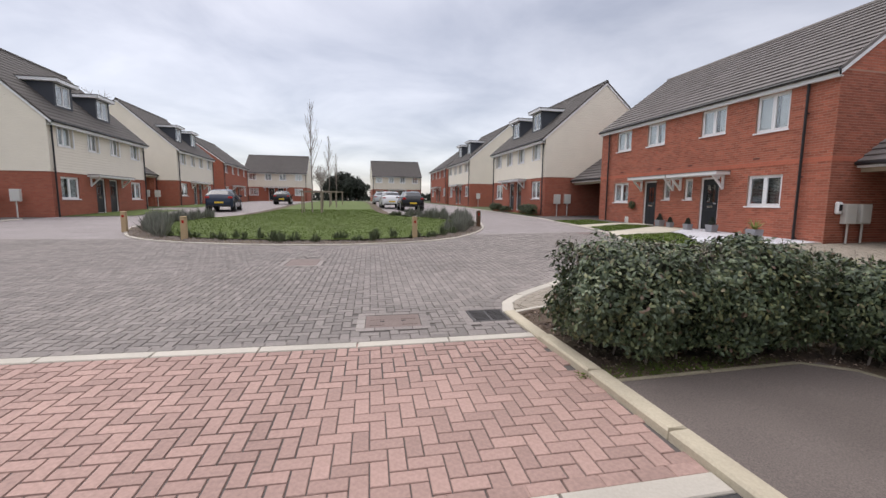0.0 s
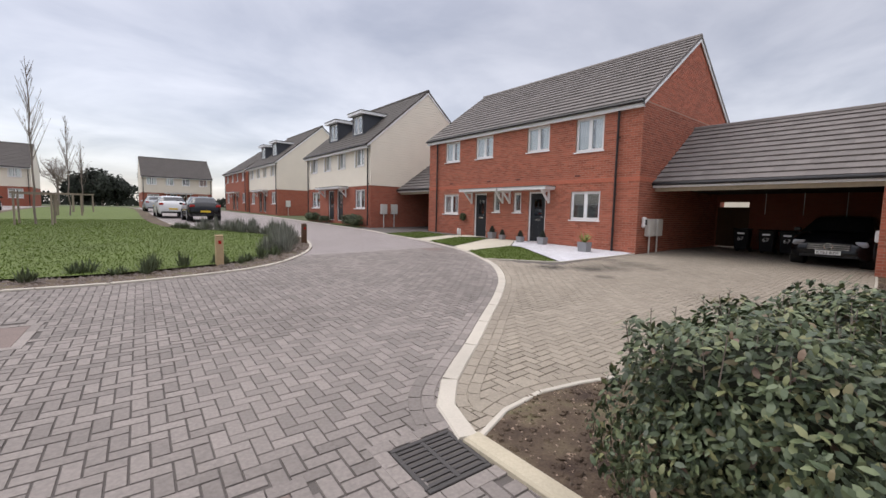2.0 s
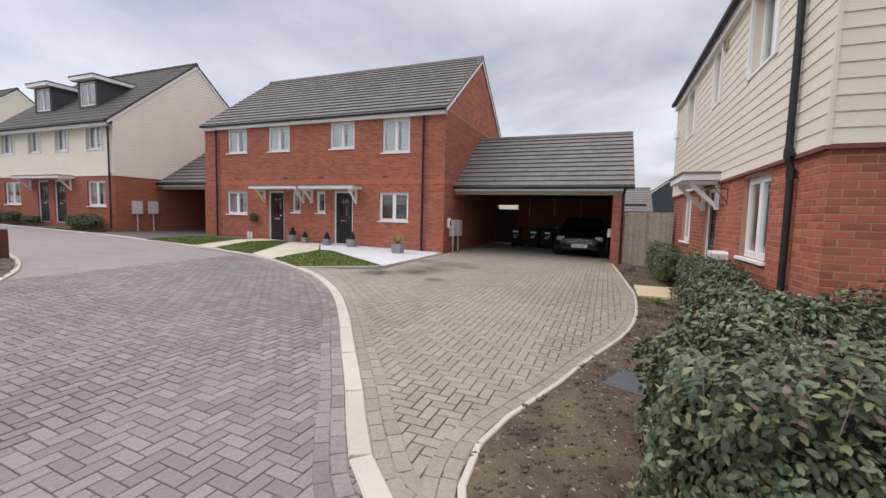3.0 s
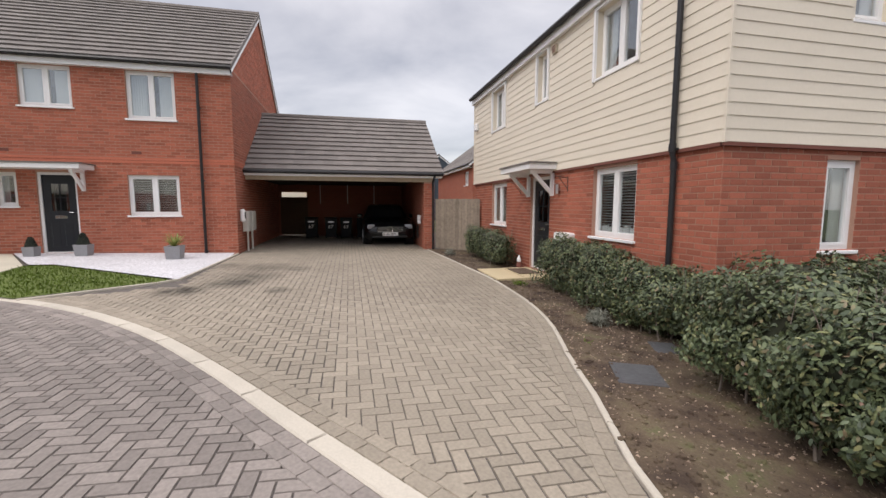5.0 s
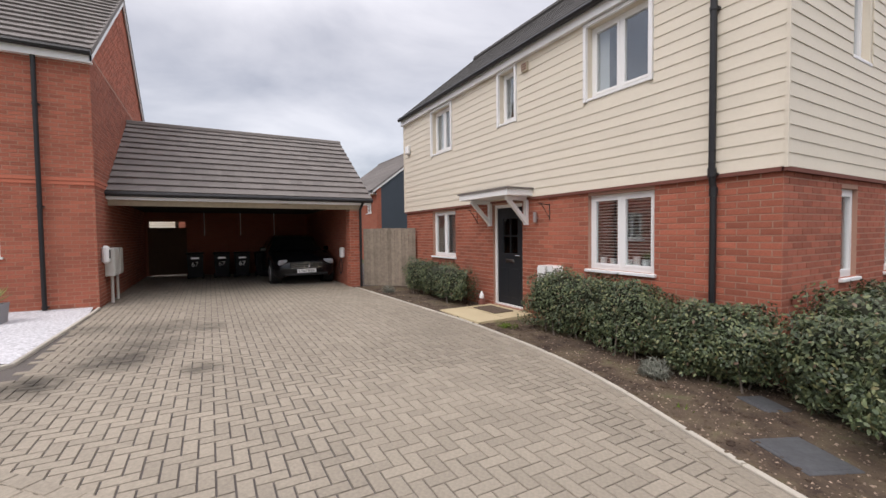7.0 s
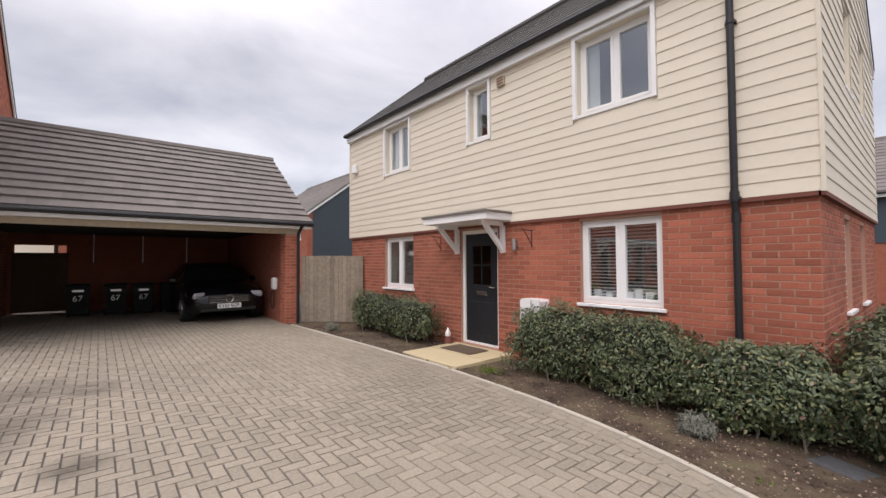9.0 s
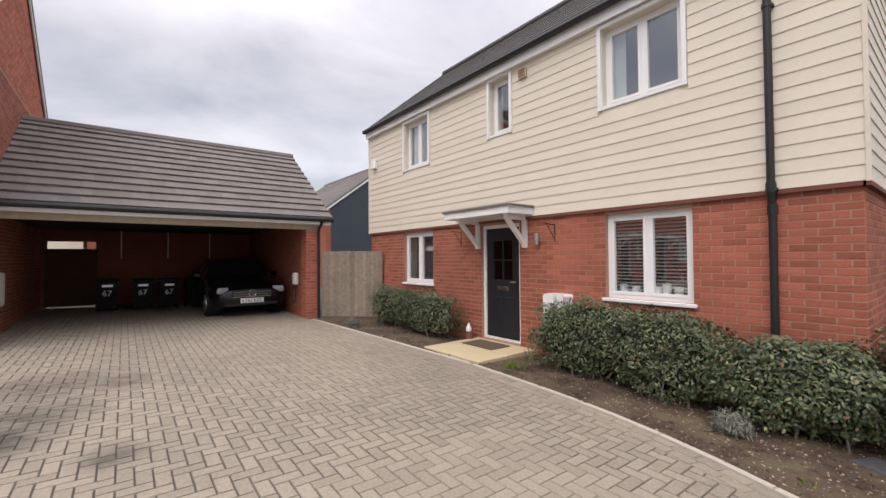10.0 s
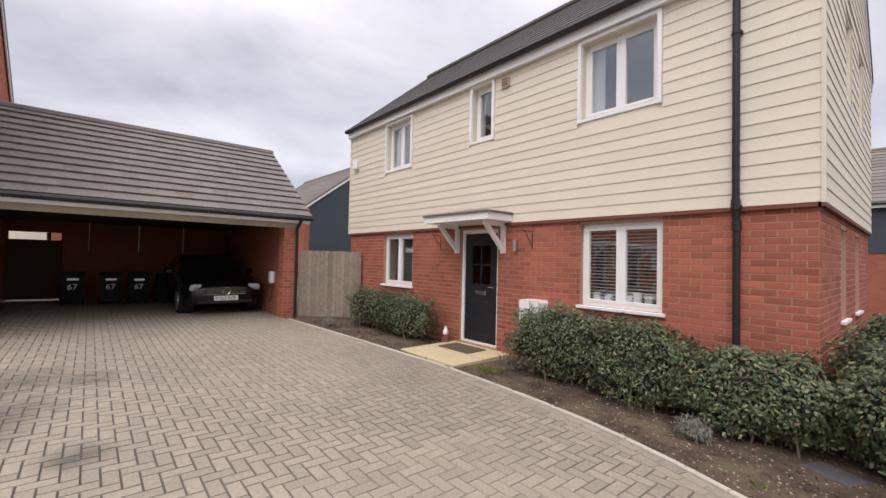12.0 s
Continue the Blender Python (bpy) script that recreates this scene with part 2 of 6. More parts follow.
s_ramp.color_ramp.elements[1].position, s_ramp.color_ramp.elements[1].color = 0.66, (0.100, 0.100, 0.045, 1)
s_ramp.color_ramp.elements.new(0.48).color = (0.086, 0.060, 0.040, 1)
s_ramp.color_ramp.elements.new(0.58).color = (0.118, 0.090, 0.056, 1)
sl_.new(s_co.outputs["Object"], s_no.inputs["Vector"]); sl_.new(s_no.outputs["Fac"], s_ramp.inputs[0])
sl_.new(s_ramp.outputs[0], next(x for x in sn_ if x.bl_idname == "ShaderNodeVectorMath").inputs[0])
M["gravel"] = material("white_gravel", (0.52, 0.515, 0.535), 0.9, grain=0.75, scale=24, stain=0.16, stain_scale=1.6, bump=0.9)
M["slab"] = material("buff_slab", (0.53, 0.44, 0.28), 0.9, grain=0.12, scale=60, stain=0.15, bump=0.2)
M["leaf"] = material("hedge_leaf", (0.063, 0.084, 0.041), 0.46, grain=0.2, scale=25, stain=0.25, island=0.3, bump=0)
M["brick_dark"] = material("dark_brick", (0.16, 0.06, 0.045), 0.9, bump=0.2)
# the same red brick, darkened: carport shade put into its colour
M["brick_shade"] = brick_wall_material("shaded_red_brick_wall", (0.25, 0.072, 0.046), (0.29, 0.088, 0.056), (0.22, 0.11, 0.08))
M["slate"] = material("slate_blue_board", (0.045, 0.058, 0.075), 0.6, bump=0.05)
M["slate_far"] = material("slate_blue_board_far", (0.045, 0.058, 0.075), 0.6, bump=0.05)
M["beam"] = material("pale_timber", (0.42, 0.36, 0.27), 0.8, grain=0.2, scale=12)
M["gate"] = material("brown_timber", (0.085, 0.042, 0.02), 0.7, grain=0.25, scale=14)
# near-black for shrub cores: the shade behind the leaves as a colour
M["core_shade"] = material("shrub_core_shade", (0.028, 0.032, 0.018), 0.95, bump=0)
M["bark"] = material("bark", (0.20, 0.165, 0.14), 0.9, grain=0.25, scale=40)
M["lavender"] = material("grey_green_leaf", (0.18, 0.185, 0.15), 0.8, island=0.35, bump=0)
M["sprig"] = material("dull_green_leaf", (0.075, 0.095, 0.045), 0.75, island=0.4, bump=0)
M["chip"] = material("wood_chip", (0.24, 0.18, 0.135), 0.95, island=0.75, bump=0)
M["far_leaf"] = material("dark_foliage", (0.030, 0.036, 0.026), 0.9, island=0.4, bump=0)
M["spike"] = material("yellow_green_leaf", (0.22, 0.24, 0.06), 0.6, island=0.3, bump=0)
for key, colour in (("paint_black", (0.004, 0.0045, 0.006)), ("paint_white", (0.72, 0.72, 0.72)), ("paint_silver", (0.42, 0.44, 0.46)), ("paint_blue", (0.014, 0.024, 0.045))):
    M[key] = material(key, colour, 0.16, grain=0.03, stain=0.08, bump=0, spec=0.45)
M["car_glass"] = material("car_glass", (0.012, 0.014, 0.016), 0.06, grain=0.0, stain=0.0, bump=0, spec=0.7)
M["rubber"] = material("black_rubber", (0.015, 0.015, 0.015), 0.75, bump=0)
M["alloy"] = material("alloy", (0.55, 0.55, 0.57), 0.3, metal=0.9, grain=0.05, stain=0.05, bump=0)
M["lamp_glass"] = material("lamp_glass", (0.38, 0.39, 0.42), 0.08, grain=0.1, stain=0.0, bump=0)
M["tail"] = material("red_lens", (0.35, 0.015, 0.012), 0.2, grain=0.02, bump=0)
M["plate_white"] = material("white_plate", (0.75, 0.75, 0.73), 0.5, grain=0.02, bump=0)
M["plate_yellow"] = material("yellow_plate", (0.70, 0.48, 0.04), 0.5, grain=0.02, bump=0)
M["bin"] = material("black_bin_plastic", (0.006, 0.006, 0.007), 0.55, bump=0.05, spec=0.2)
M["upvc_grey"] = material("pale_grey_plastic", (0.58, 0.57, 0.53), 0.5, grain=0.04, stain=0.1, bump=0)
M["mat"] = material("brown_coir", (0.12, 0.085, 0.06), 0.98, grain=0.4, scale=160, bump=0.8)
M["pot"] = material("grey_zinc_pot", (0.26, 0.26, 0.27), 0.6, grain=0.15, bump=0.1)
M["bollard"] = material("pale_oak", (0.42, 0.31, 0.18), 0.85, grain=0.2, scale=16)
M["iron"] = material("rusty_iron", (0.165, 0.122, 0.105), 0.75, grain=0.3, scale=40, stain=0.25, stain_scale=4, bump=0.4)
M["cast"] = material("dark_cast_iron", (0.055, 0.05, 0.047), 0.65, grain=0.25, scale=50, bump=0.3)
M["kerb_block"] = material("pale_block", (0.275, 0.246, 0.22), 0.9, grain=0.2, scale=50, rand=0.15, bump=0.3)
M["plastic_grey"] = material("dark_grey_plastic", (0.075, 0.077, 0.082), 0.7, grain=0.35, stain=0.3, stain_scale=6, bump=0.2)
# hedge leaves run from deep green to olive, with a few brown tips
ln_, ll_ = M["leaf"].node_tree.nodes, M["leaf"].node_tree.links
l_geo, l_ramp = ln_.new("ShaderNodeNewGeometry"), ln_.new("ShaderNodeValToRGB")
l_ramp.color_ramp.elements[0].color, l_ramp.color_ramp.elements[1].color = (0.052, 0.076, 0.040, 1), (0.13, 0.080, 0.06, 1)
for pos, col in ((0.45, (0.080, 0.108, 0.054, 1)), (0.80, (0.110, 0.136, 0.064, 1)), (0.95, (0.15, 0.152, 0.066, 1))):
    l_ramp.color_ramp.elements.new(pos).color = col
ll_.new(l_geo.outputs["Random Per Island"], l_ramp.inputs[0])
ll_.new(l_ramp.outputs[0], next(x for x in ln_ if x.bl_idname == "ShaderNodeVectorMath").inputs[0])
M["fence"] = material("weathered_fence", (0.25, 0.205, 0.16), 0.9, grain=0.4, scale=14, stain=0.3, stain_scale=2.5, rand=0.16, bump=0.3)


# ---- the lie of the land ----
def gz(x, y):
    """Height of the ground: it rises gently away from the start, and a little to both sides."""
    xs = 0.012 * min(x, 16) if x > 0 else -0.006 * (max(x, -20) + 3) if x < -3 else 0.0
    return xs + 0.02 * min(max(y, -12), 45) + 0.012 * min(max(y - 45, 0), 40)


# ---- mesh helpers ----
def mesh_object(name, bm, mat, parent=None, label=""):
    me = bpy.data.meshes.new(name)
    bm.normal_update()
    bm.to_mesh(me); bm.free()
    me.materials.append(M[mat] if isinstance(mat, str) else mat)
    ob = new(name, me)
    if parent is not None:
        ob.parent = parent
    if label:
        ob["label"] = label
    return ob


def part(name, bm, mat, parent, label=""):
    return mesh_object(name, bm, mat, parent, label)


def structure(name, bm, mat, label, category):
    return tagged(mesh_object(name, bm, mat), label, category, kind="structure")


def thing(name, m, label, category, group=""):
    ob = new(name)
    ob.empty_display_size = 0.2
    ob.matrix_world = m
    return tagged(ob, label, category, group)


def box(bm, x0, x1, y0, y1, z0, z1, m=None, bevel=0.0):
    vs = [bm.verts.new((x, y, z)) for x in (x0, x1) for y in (y0, y1) for z in (z0, z1)]
    if m is not None:
        for v in vs:
            v.co = m @ v.co
    fs = [bm.faces.new([vs[i] for i in f]) for f in ((0, 1, 3, 2), (4, 6, 7, 5), (0, 4, 5, 1), (2, 3, 7, 6), (0, 2, 6, 4), (1, 5, 7, 3))]
    if bevel:
        es = list({e for f in fs for e in f.edges})
        bmesh.ops.bevel(bm, geom=es, offset=bevel, segments=1, affect="EDGES")
    return vs


def boxed(x0, x1, y0, y1, z0, z1, bevel=0.0):
    bm = bmesh.new()
    box(bm, x0, x1, y0, y1, z0, z1, bevel=bevel)
    return bm


def rod(bm, p, q, r0, r1=None, n=8, caps=True):
    """A tapered round bar from p to q."""
    p, q = Vector(p), Vector(q)
    r1 = r0 if r1 is None else r1
    turn = (q - p).to_track_quat("Z", "Y").to_matrix()
    rings = []
    for c, r in ((p, r0), (q, r1)):
        rings.append([bm.verts.new(c + turn @ Vector((r * math.cos(2 * math.pi * i / n), r * math.sin(2 * math.pi * i / n), 0))) for i in range(n)])
    for i in range(n):
        bm.faces.new((rings[0][i], rings[0][(i + 1) % n], rings[1][(i + 1) % n], rings[1][i]))
    if caps:
        bm.faces.new(rings[0][::-1]); bm.faces.new(rings[1])


def prism(bm, pts, y0, y1):
    """An outline in x and z, drawn out along y."""
    a = [bm.verts.new((x, y0, z)) for x, z in pts]
    b = [bm.verts.new((x, y1, z)) for x, z in pts]
    n = len(pts)
    for i in range(n):
        bm.faces.new((a[i], a[(i + 1) % n], b[(i + 1) % n], b[i]))
    bm.faces.new(a[::-1]); bm.faces.new(b)
    bmesh.ops.recalc_face_normals(bm, faces=bm.faces)


def wall(width, z0, z1, holes, thick):
    """A wall in x and z from y = 0 to thick, with holes (x0, x1, z0, z1) right through it."""
    bm = bmesh.new()
    xs = sorted({0, width, *(min(max(h[i], 0), width) for h in holes for i in (0, 1))})
    zs = sorted({z0, z1, *(min(max(h[i], z0), z1) for h in holes for i in (2, 3))})
    cell = lambda i, j: (0 <= i < len(xs) - 1 and 0 <= j < len(zs) - 1
                         and not any(h[0] < (xs[i] + xs[i + 1]) / 2 < h[1] and h[2] < (zs[j] + zs[j + 1]) / 2 < h[3] for h in holes))
    quad = lambda *c: bm.faces.new([bm.verts.new(p) for p in c])
    for i in range(len(xs) - 1):
        for j in range(len(zs) - 1):
            if not cell(i, j):
                continue
            a, b, c, d = xs[i], xs[i + 1], zs[j], zs[j + 1]
            quad((a, 0, c), (b, 0, c), (b, 0, d), (a, 0, d))
            quad((b, thick, c), (a, thick, c), (a, thick, d), (b, thick, d))
            if not cell(i - 1, j): quad((a, thick, c), (a, 0, c), (a, 0, d), (a, thick, d))
            if not cell(i + 1, j): quad((b, 0, c), (b, thick, c), (b, thick, d), (b, 0, d))
            if not cell(i, j - 1): quad((a, thick, c), (b, thick, c), (b, 0, c), (a, 0, c))
            if not cell(i, j + 1): quad((a, 0, d), (b, 0, d), (b, thick, d), (a, thick, d))
    bmesh.ops.remove_doubles(bm, verts=bm.verts, dist=0.0005)
    return bm


# ---- parts of houses ----
def window(parent, u0, u1, z0, z1, lights=2, v=0.06, dress="curtain", sill=True, m=None):
    """A white casement window in a wall at y = 0 of its parent: frame, sashes, panes, sill and what hangs behind it."""
    bm = bmesh.new()
    f = 0.055
    box(bm, u0, u0 + f, v, v + 0.07, z0, z1); box(bm, u1 - f, u1, v, v + 0.07, z0, z1)
    box(bm, u0 + f, u1 - f, v, v + 0.07, z0, z0 + f); box(bm, u0 + f, u1 - f, v, v + 0.07, z1 - f, z1)
    step = (u1 - u0) / lights
    for i in range(1, lights):
        box(bm, u0 + i * step - f / 2, u0 + i * step + f / 2, v, v + 0.07, z0 + f, z1 - f)
    w = part("window", bm, "upvc", parent)
    if m is not None:
        w.matrix_local = m
    for i in range(lights):
        a = u0 + i * step + (f if i == 0 else f / 2)
        b = u0 + (i + 1) * step - (f if i == lights - 1 else f / 2)
        c, d = z0 + f, z1 - f
        s = 0.035
        bm = bmesh.new()
        box(bm, a, a + s, v - 0.008, v + 0.05, c, d); box(bm, b - s, b, v - 0.008, v + 0.05, c, d)
        box(bm, a + s, b - s, v - 0.008, v + 0.05, c, c + s); box(bm, a + s, b - s, v - 0.008, v + 0.05, d - s, d)
        part("sash", bm, "upvc", w)
        pane = part("pane", boxed(a + s - 0.003, b - s + 0.003, v + 0.018, v + 0.03, c + s - 0.003, d - s + 0.003), "glass", w)
        pane.visible_shadow = False
    if sill:
        part("sill", boxed(u0 - 0.04, u1 + 0.04, -0.05, v + 0.03, z0 - 0.045, z0 - 0.001, 0.006), "upvc", w)
    if dress in ("curtain", "aside"):
        for a, b in ((u0 + 0.02, u0 + 0.22 * (u1 - u0)),) if dress == "aside" else ((u0 + 0.02, u0 + 0.38 * (u1 - u0)), (u1 - 0.38 * (u1 - u0), u1 - 0.02)):
            bm = bmesh.new()
            n = 22
            row = [(a + (b - a) * i / n, v + 0.105 + 0.014 * math.sin(i * 2.1)) for i in range(n + 1)]
            lo = [bm.verts.new((x, y, z0 - 0.1)) for x, y in row]; hi = [bm.verts.new((x, y, z1 + 0.05)) for x, y in row]
            for i in range(n):
                bm.faces.new((lo[i], lo[i + 1], hi[i + 1], hi[i]))
            part("curtain", bm, "curtain", w, "pale hanging curtain")
    elif dress == "blind":
        k = int((z1 - z0 - 0.08) / 0.045)
        bm = bmesh.new()
        for i in range(k):
            z = z1 - 0.06 - i * 0.045
            tilt = Matrix.Translation((0, v + 0.105, z)) @ Matrix.Rotation(radians(-20), 4, "X")
            box(bm, u0 + 0.04, u1 - 0.04, -0.022, 0.022, -0.0015, 0.0015, tilt)
        part("blind", bm, "curtain", w, "white slatted blind")
    return w


def door(parent, u0, u1, z0, z1, v=0.07):
    """A dark composite door in a white frame."""
    bm = bmesh.new()
    f = 0.06
    box(bm, u0, u0 + f, v - 0.02, v + 0.07, z0, z1); box(bm, u1 - f, u1, v - 0.02, v + 0.07, z0, z1)
    box(bm, u0 + f, u1 - f, v - 0.02, v + 0.07, z1 - f, z1); box(bm, u0 + f, u1 - f, v - 0.02, v + 0.07, z0, z0 + 0.03)
    d = part("door", bm, "upvc", parent)
    a, b, c, e = u0 + f + 0.004, u1 - f - 0.004, z0 + 0.034, z1 - f - 0.004
    bm = wall(b - a, c, e, [(0.17, b - a - 0.17, c + 1.02, e - 0.22)], 0.045)
    bm.transform(Matrix.Translation((a, v + 0.006, 0)))
    part("leaf", bm, "door", d, "black panelled door leaf")
    leaf = d
    bm = bmesh.new()
    for p, q in ((0.12, (b - a) / 2 - 0.05), ((b - a) / 2 + 0.05, b - a - 0.12)):
        box(bm, a + p, a + q, v - 0.002, v + 0.01, c + 0.14, c + 0.72, bevel=0.006)
    part("raised_panel", bm, "door", leaf)
    gl = part("door_pane", boxed(a + 0.17, b - 0.17, v + 0.02, v + 0.034, c + 1.02, e - 0.22), "glass", leaf)
    gl.visible_shadow = False
    bm = bmesh.new()
    box(bm, (a + b) / 2 - 0.012, (a + b) / 2 + 0.012, v + 0.004, v + 0.018, c + 1.02, e - 0.22)
    box(bm, a + 0.17, b - 0.17, v + 0.003, v + 0.017, (c + 1.02 + e - 0.22) / 2 - 0.012, (c + 1.02 + e - 0.22) / 2 + 0.012)
    part("glazing_bar", bm, "door", leaf)
    part("letter_plate", boxed((a + b) / 2 - 0.13, (a + b) / 2 + 0.13, v - 0.008, v + 0.005, c + 0.83, c + 0.90, 0.004), "chrome", leaf, "chrome letter plate")
    bm = bmesh.new()
    rod(bm, (b - 0.06, v - 0.045, c + 0.98), (b - 0.17, v - 0.045, c + 0.98), 0.011)
    rod(bm, (b - 0.06, v + 0.004, c + 0.98), (b - 0.06, v - 0.05, c + 0.98), 0.013)
    part("handle", bm, "chrome", leaf, "chrome lever handle")
    return d


def canopy(parent, u0, u1, z, out=0.62, brackets=()):
    """A flat white porch canopy on gallows brackets."""
    bm = bmesh.new()
    prism(bm, [(u0, z), (u1, z), (u1, z + 0.11), (u0, z + 0.11)], -out, 0)
    c = part("canopy", bm, "upvc", parent)
    bm = bmesh.new()
    prism(bm, [(u0 - 0.03, z + 0.112), (u1 + 0.03, z + 0.112), (u1 + 0.03, z + 0.14), (u0 - 0.03, z + 0.14)], -out - 0.03, 0)
    part("canopy_top", bm, "tile", c, "grey felt canopy top")
    for u in brackets:
        bm = bmesh.new()
        box(bm, u - 0.035, u + 0.035, -0.07, -0.001, z - 0.52, z - 0.002)
        box(bm, u - 0.035, u + 0.035, -0.5, -0.07, z - 0.075, z - 0.002)
        m = Matrix.Translation((u, -0.05, z - 0.46)) @ Matrix.Rotation(radians(45), 4, "X")
        box(bm, -0.03, 0.03, -0.035, 0.035, 0, 0.56, m)
        part("bracket", bm, "upvc", c)
    return c


def downpipe(parent, u, z0, z1, v=-0.09, bend=0.0):
    """A black downpipe on clips; with bend it steps back to the brick at that height."""
    bm = bmesh.new()
    low = v + 0.035 if bend else v
    if bend:
        rod(bm, (u, low, z0), (u, low, bend - 0.16), 0.036, n=12)
        rod(bm, (u, low, bend - 0.17), (u, v, bend - 0.03), 0.036, n=12)
        rod(bm, (u, v, bend - 0.04), (u, v, z1), 0.036, n=12)
        for z, q in ((bend - 0.20, low), (bend + 0.02, v)):
            rod(bm, (u, q, z - 0.05), (u, q, z + 0.05), 0.045, n=12)
    else:
        rod(bm, (u, v, z0), (u, v, z1), 0.038, n=10)
    for z in np.arange(z0 + 0.55, z1, 1.85):
        q = low if z < bend else v
        box(bm, u - 0.05, u + 0.05, q + 0.01, 0, z - 0.014, z + 0.014)
        rod(bm, (u, q, z - 0.02), (u, q, z + 0.02), 0.043, n=12)
    return part("downpipe", bm, "gutter", parent, "black downpipe")


def roof_rows(bm, width, run, rise, pitch_len, v0, z0, flip=False, depth=0.0, gauge=0.32, thick=0.03, only=None):
    """Courses of tiles as overlapping strips up one slope, from the eave (v0, z0) by (run, rise)."""
    n = max(1, round(pitch_len / gauge))
    for i in range(n) if only is None else (only,):
        a, b = i / n, (i + 1.12) / n
        b = min(b, 1.0)
        pts = []
        for s, up in ((a, 0.0), (a, thick), (b, thick * 0.25), (b, 0.0)):
            y, z = v0 + run * s, z0 + rise * s + up
            pts.append(((depth - y) if flip else y, z))
        lo = [bm.verts.new((0 - width[0], y, z)) for y, z in pts]; hi = [bm.verts.new((width[1], y, z)) for y, z in pts]
        for k in range(4):
            bm.faces.new((lo[k], hi[k], hi[(k + 1) % 4], lo[(k + 1) % 4]) if not flip else (hi[k], lo[k], lo[(k + 1) % 4], hi[(k + 1) % 4]))
        bm.faces.new(lo if flip else lo[::-1]); bm.faces.new(hi[::-1] if flip else hi)


TILES = []


def tile_slope(parent, m, width, run, rise):
    """Asks for flat interlocking tiles on a slope that climbs from the origin of m by run along y and rise along z."""
    TILES.append((parent, m, width, run, rise))


def lay_tiles():
    for parent, m, width, run, rise in TILES:
        ln = math.hypot(run, rise)
        rows, cols = round(ln / 0.32), round(width / 0.30)
        g, w = ln / rows, width / cols
        bm = bmesh.new()
        prof = [(0, 0.0), (0, 0.052), (g * 1.1, 0.006), (g * 1.1, 0.0)]
        a = [bm.verts.new((0.0004, y, z)) for y, z in prof]; b = [bm.verts.new((w - 0.0004, y, z)) for y, z in prof]
        for k in range(4):
            bm.faces.new((a[k], b[k], b[(k + 1) % 4], a[(k + 1) % 4]))
        bm.faces.new(a[::-1]); bm.faces.new(b)
        bmesh.ops.recalc_face_normals(bm, faces=bm.faces)
        one = bpy.data.meshes.new("tile"); bm.to_mesh(one)
        bm.verts.ensure_lookup_table()
        vs = [v.co.copy() for v in bm.verts]; fs = [[v.index for v in f.verts] for f in bm.faces]
        bm.free()
        one.materials.append(M["tile"])
        tilt = m @ Matrix.Rotation(math.atan2(rise, run), 4, "X")
        verts, faces, count = [], [], 0
        for j in range(rows):
            for i in range(cols + 1):
                x = i * w - (j % 2) * w / 2
                x0, x1 = max(x, 0), min(x + w, width)
                if x1 - x0 < 0.05:
                    continue
                spot = tilt @ Matrix.Translation((x0, j * g, random.uniform(0, 0.003))) @ Matrix.Diagonal(((x1 - x0) / w, 1, 1, 1))
                if x1 - x0 > w * 0.98 and count < 300 and i >= cols - 300 // rows:
                    ob = new("tile", one)
                    ob.parent = parent
                    ob.matrix_local = spot
                    count += 1
                else:
                    n = len(verts)
                    verts += [tuple(spot @ v) for v in vs]
                    faces += [tuple(n + q for q in f) for f in fs]
        if faces:
            me = bpy.data.meshes.new("tile_field")
            me.from_pydata(verts, [], faces)
            me.materials.append(M["tile"])
            ob = tagged(new("tile_field", me), kind="stuff")
            ob.parent = parent


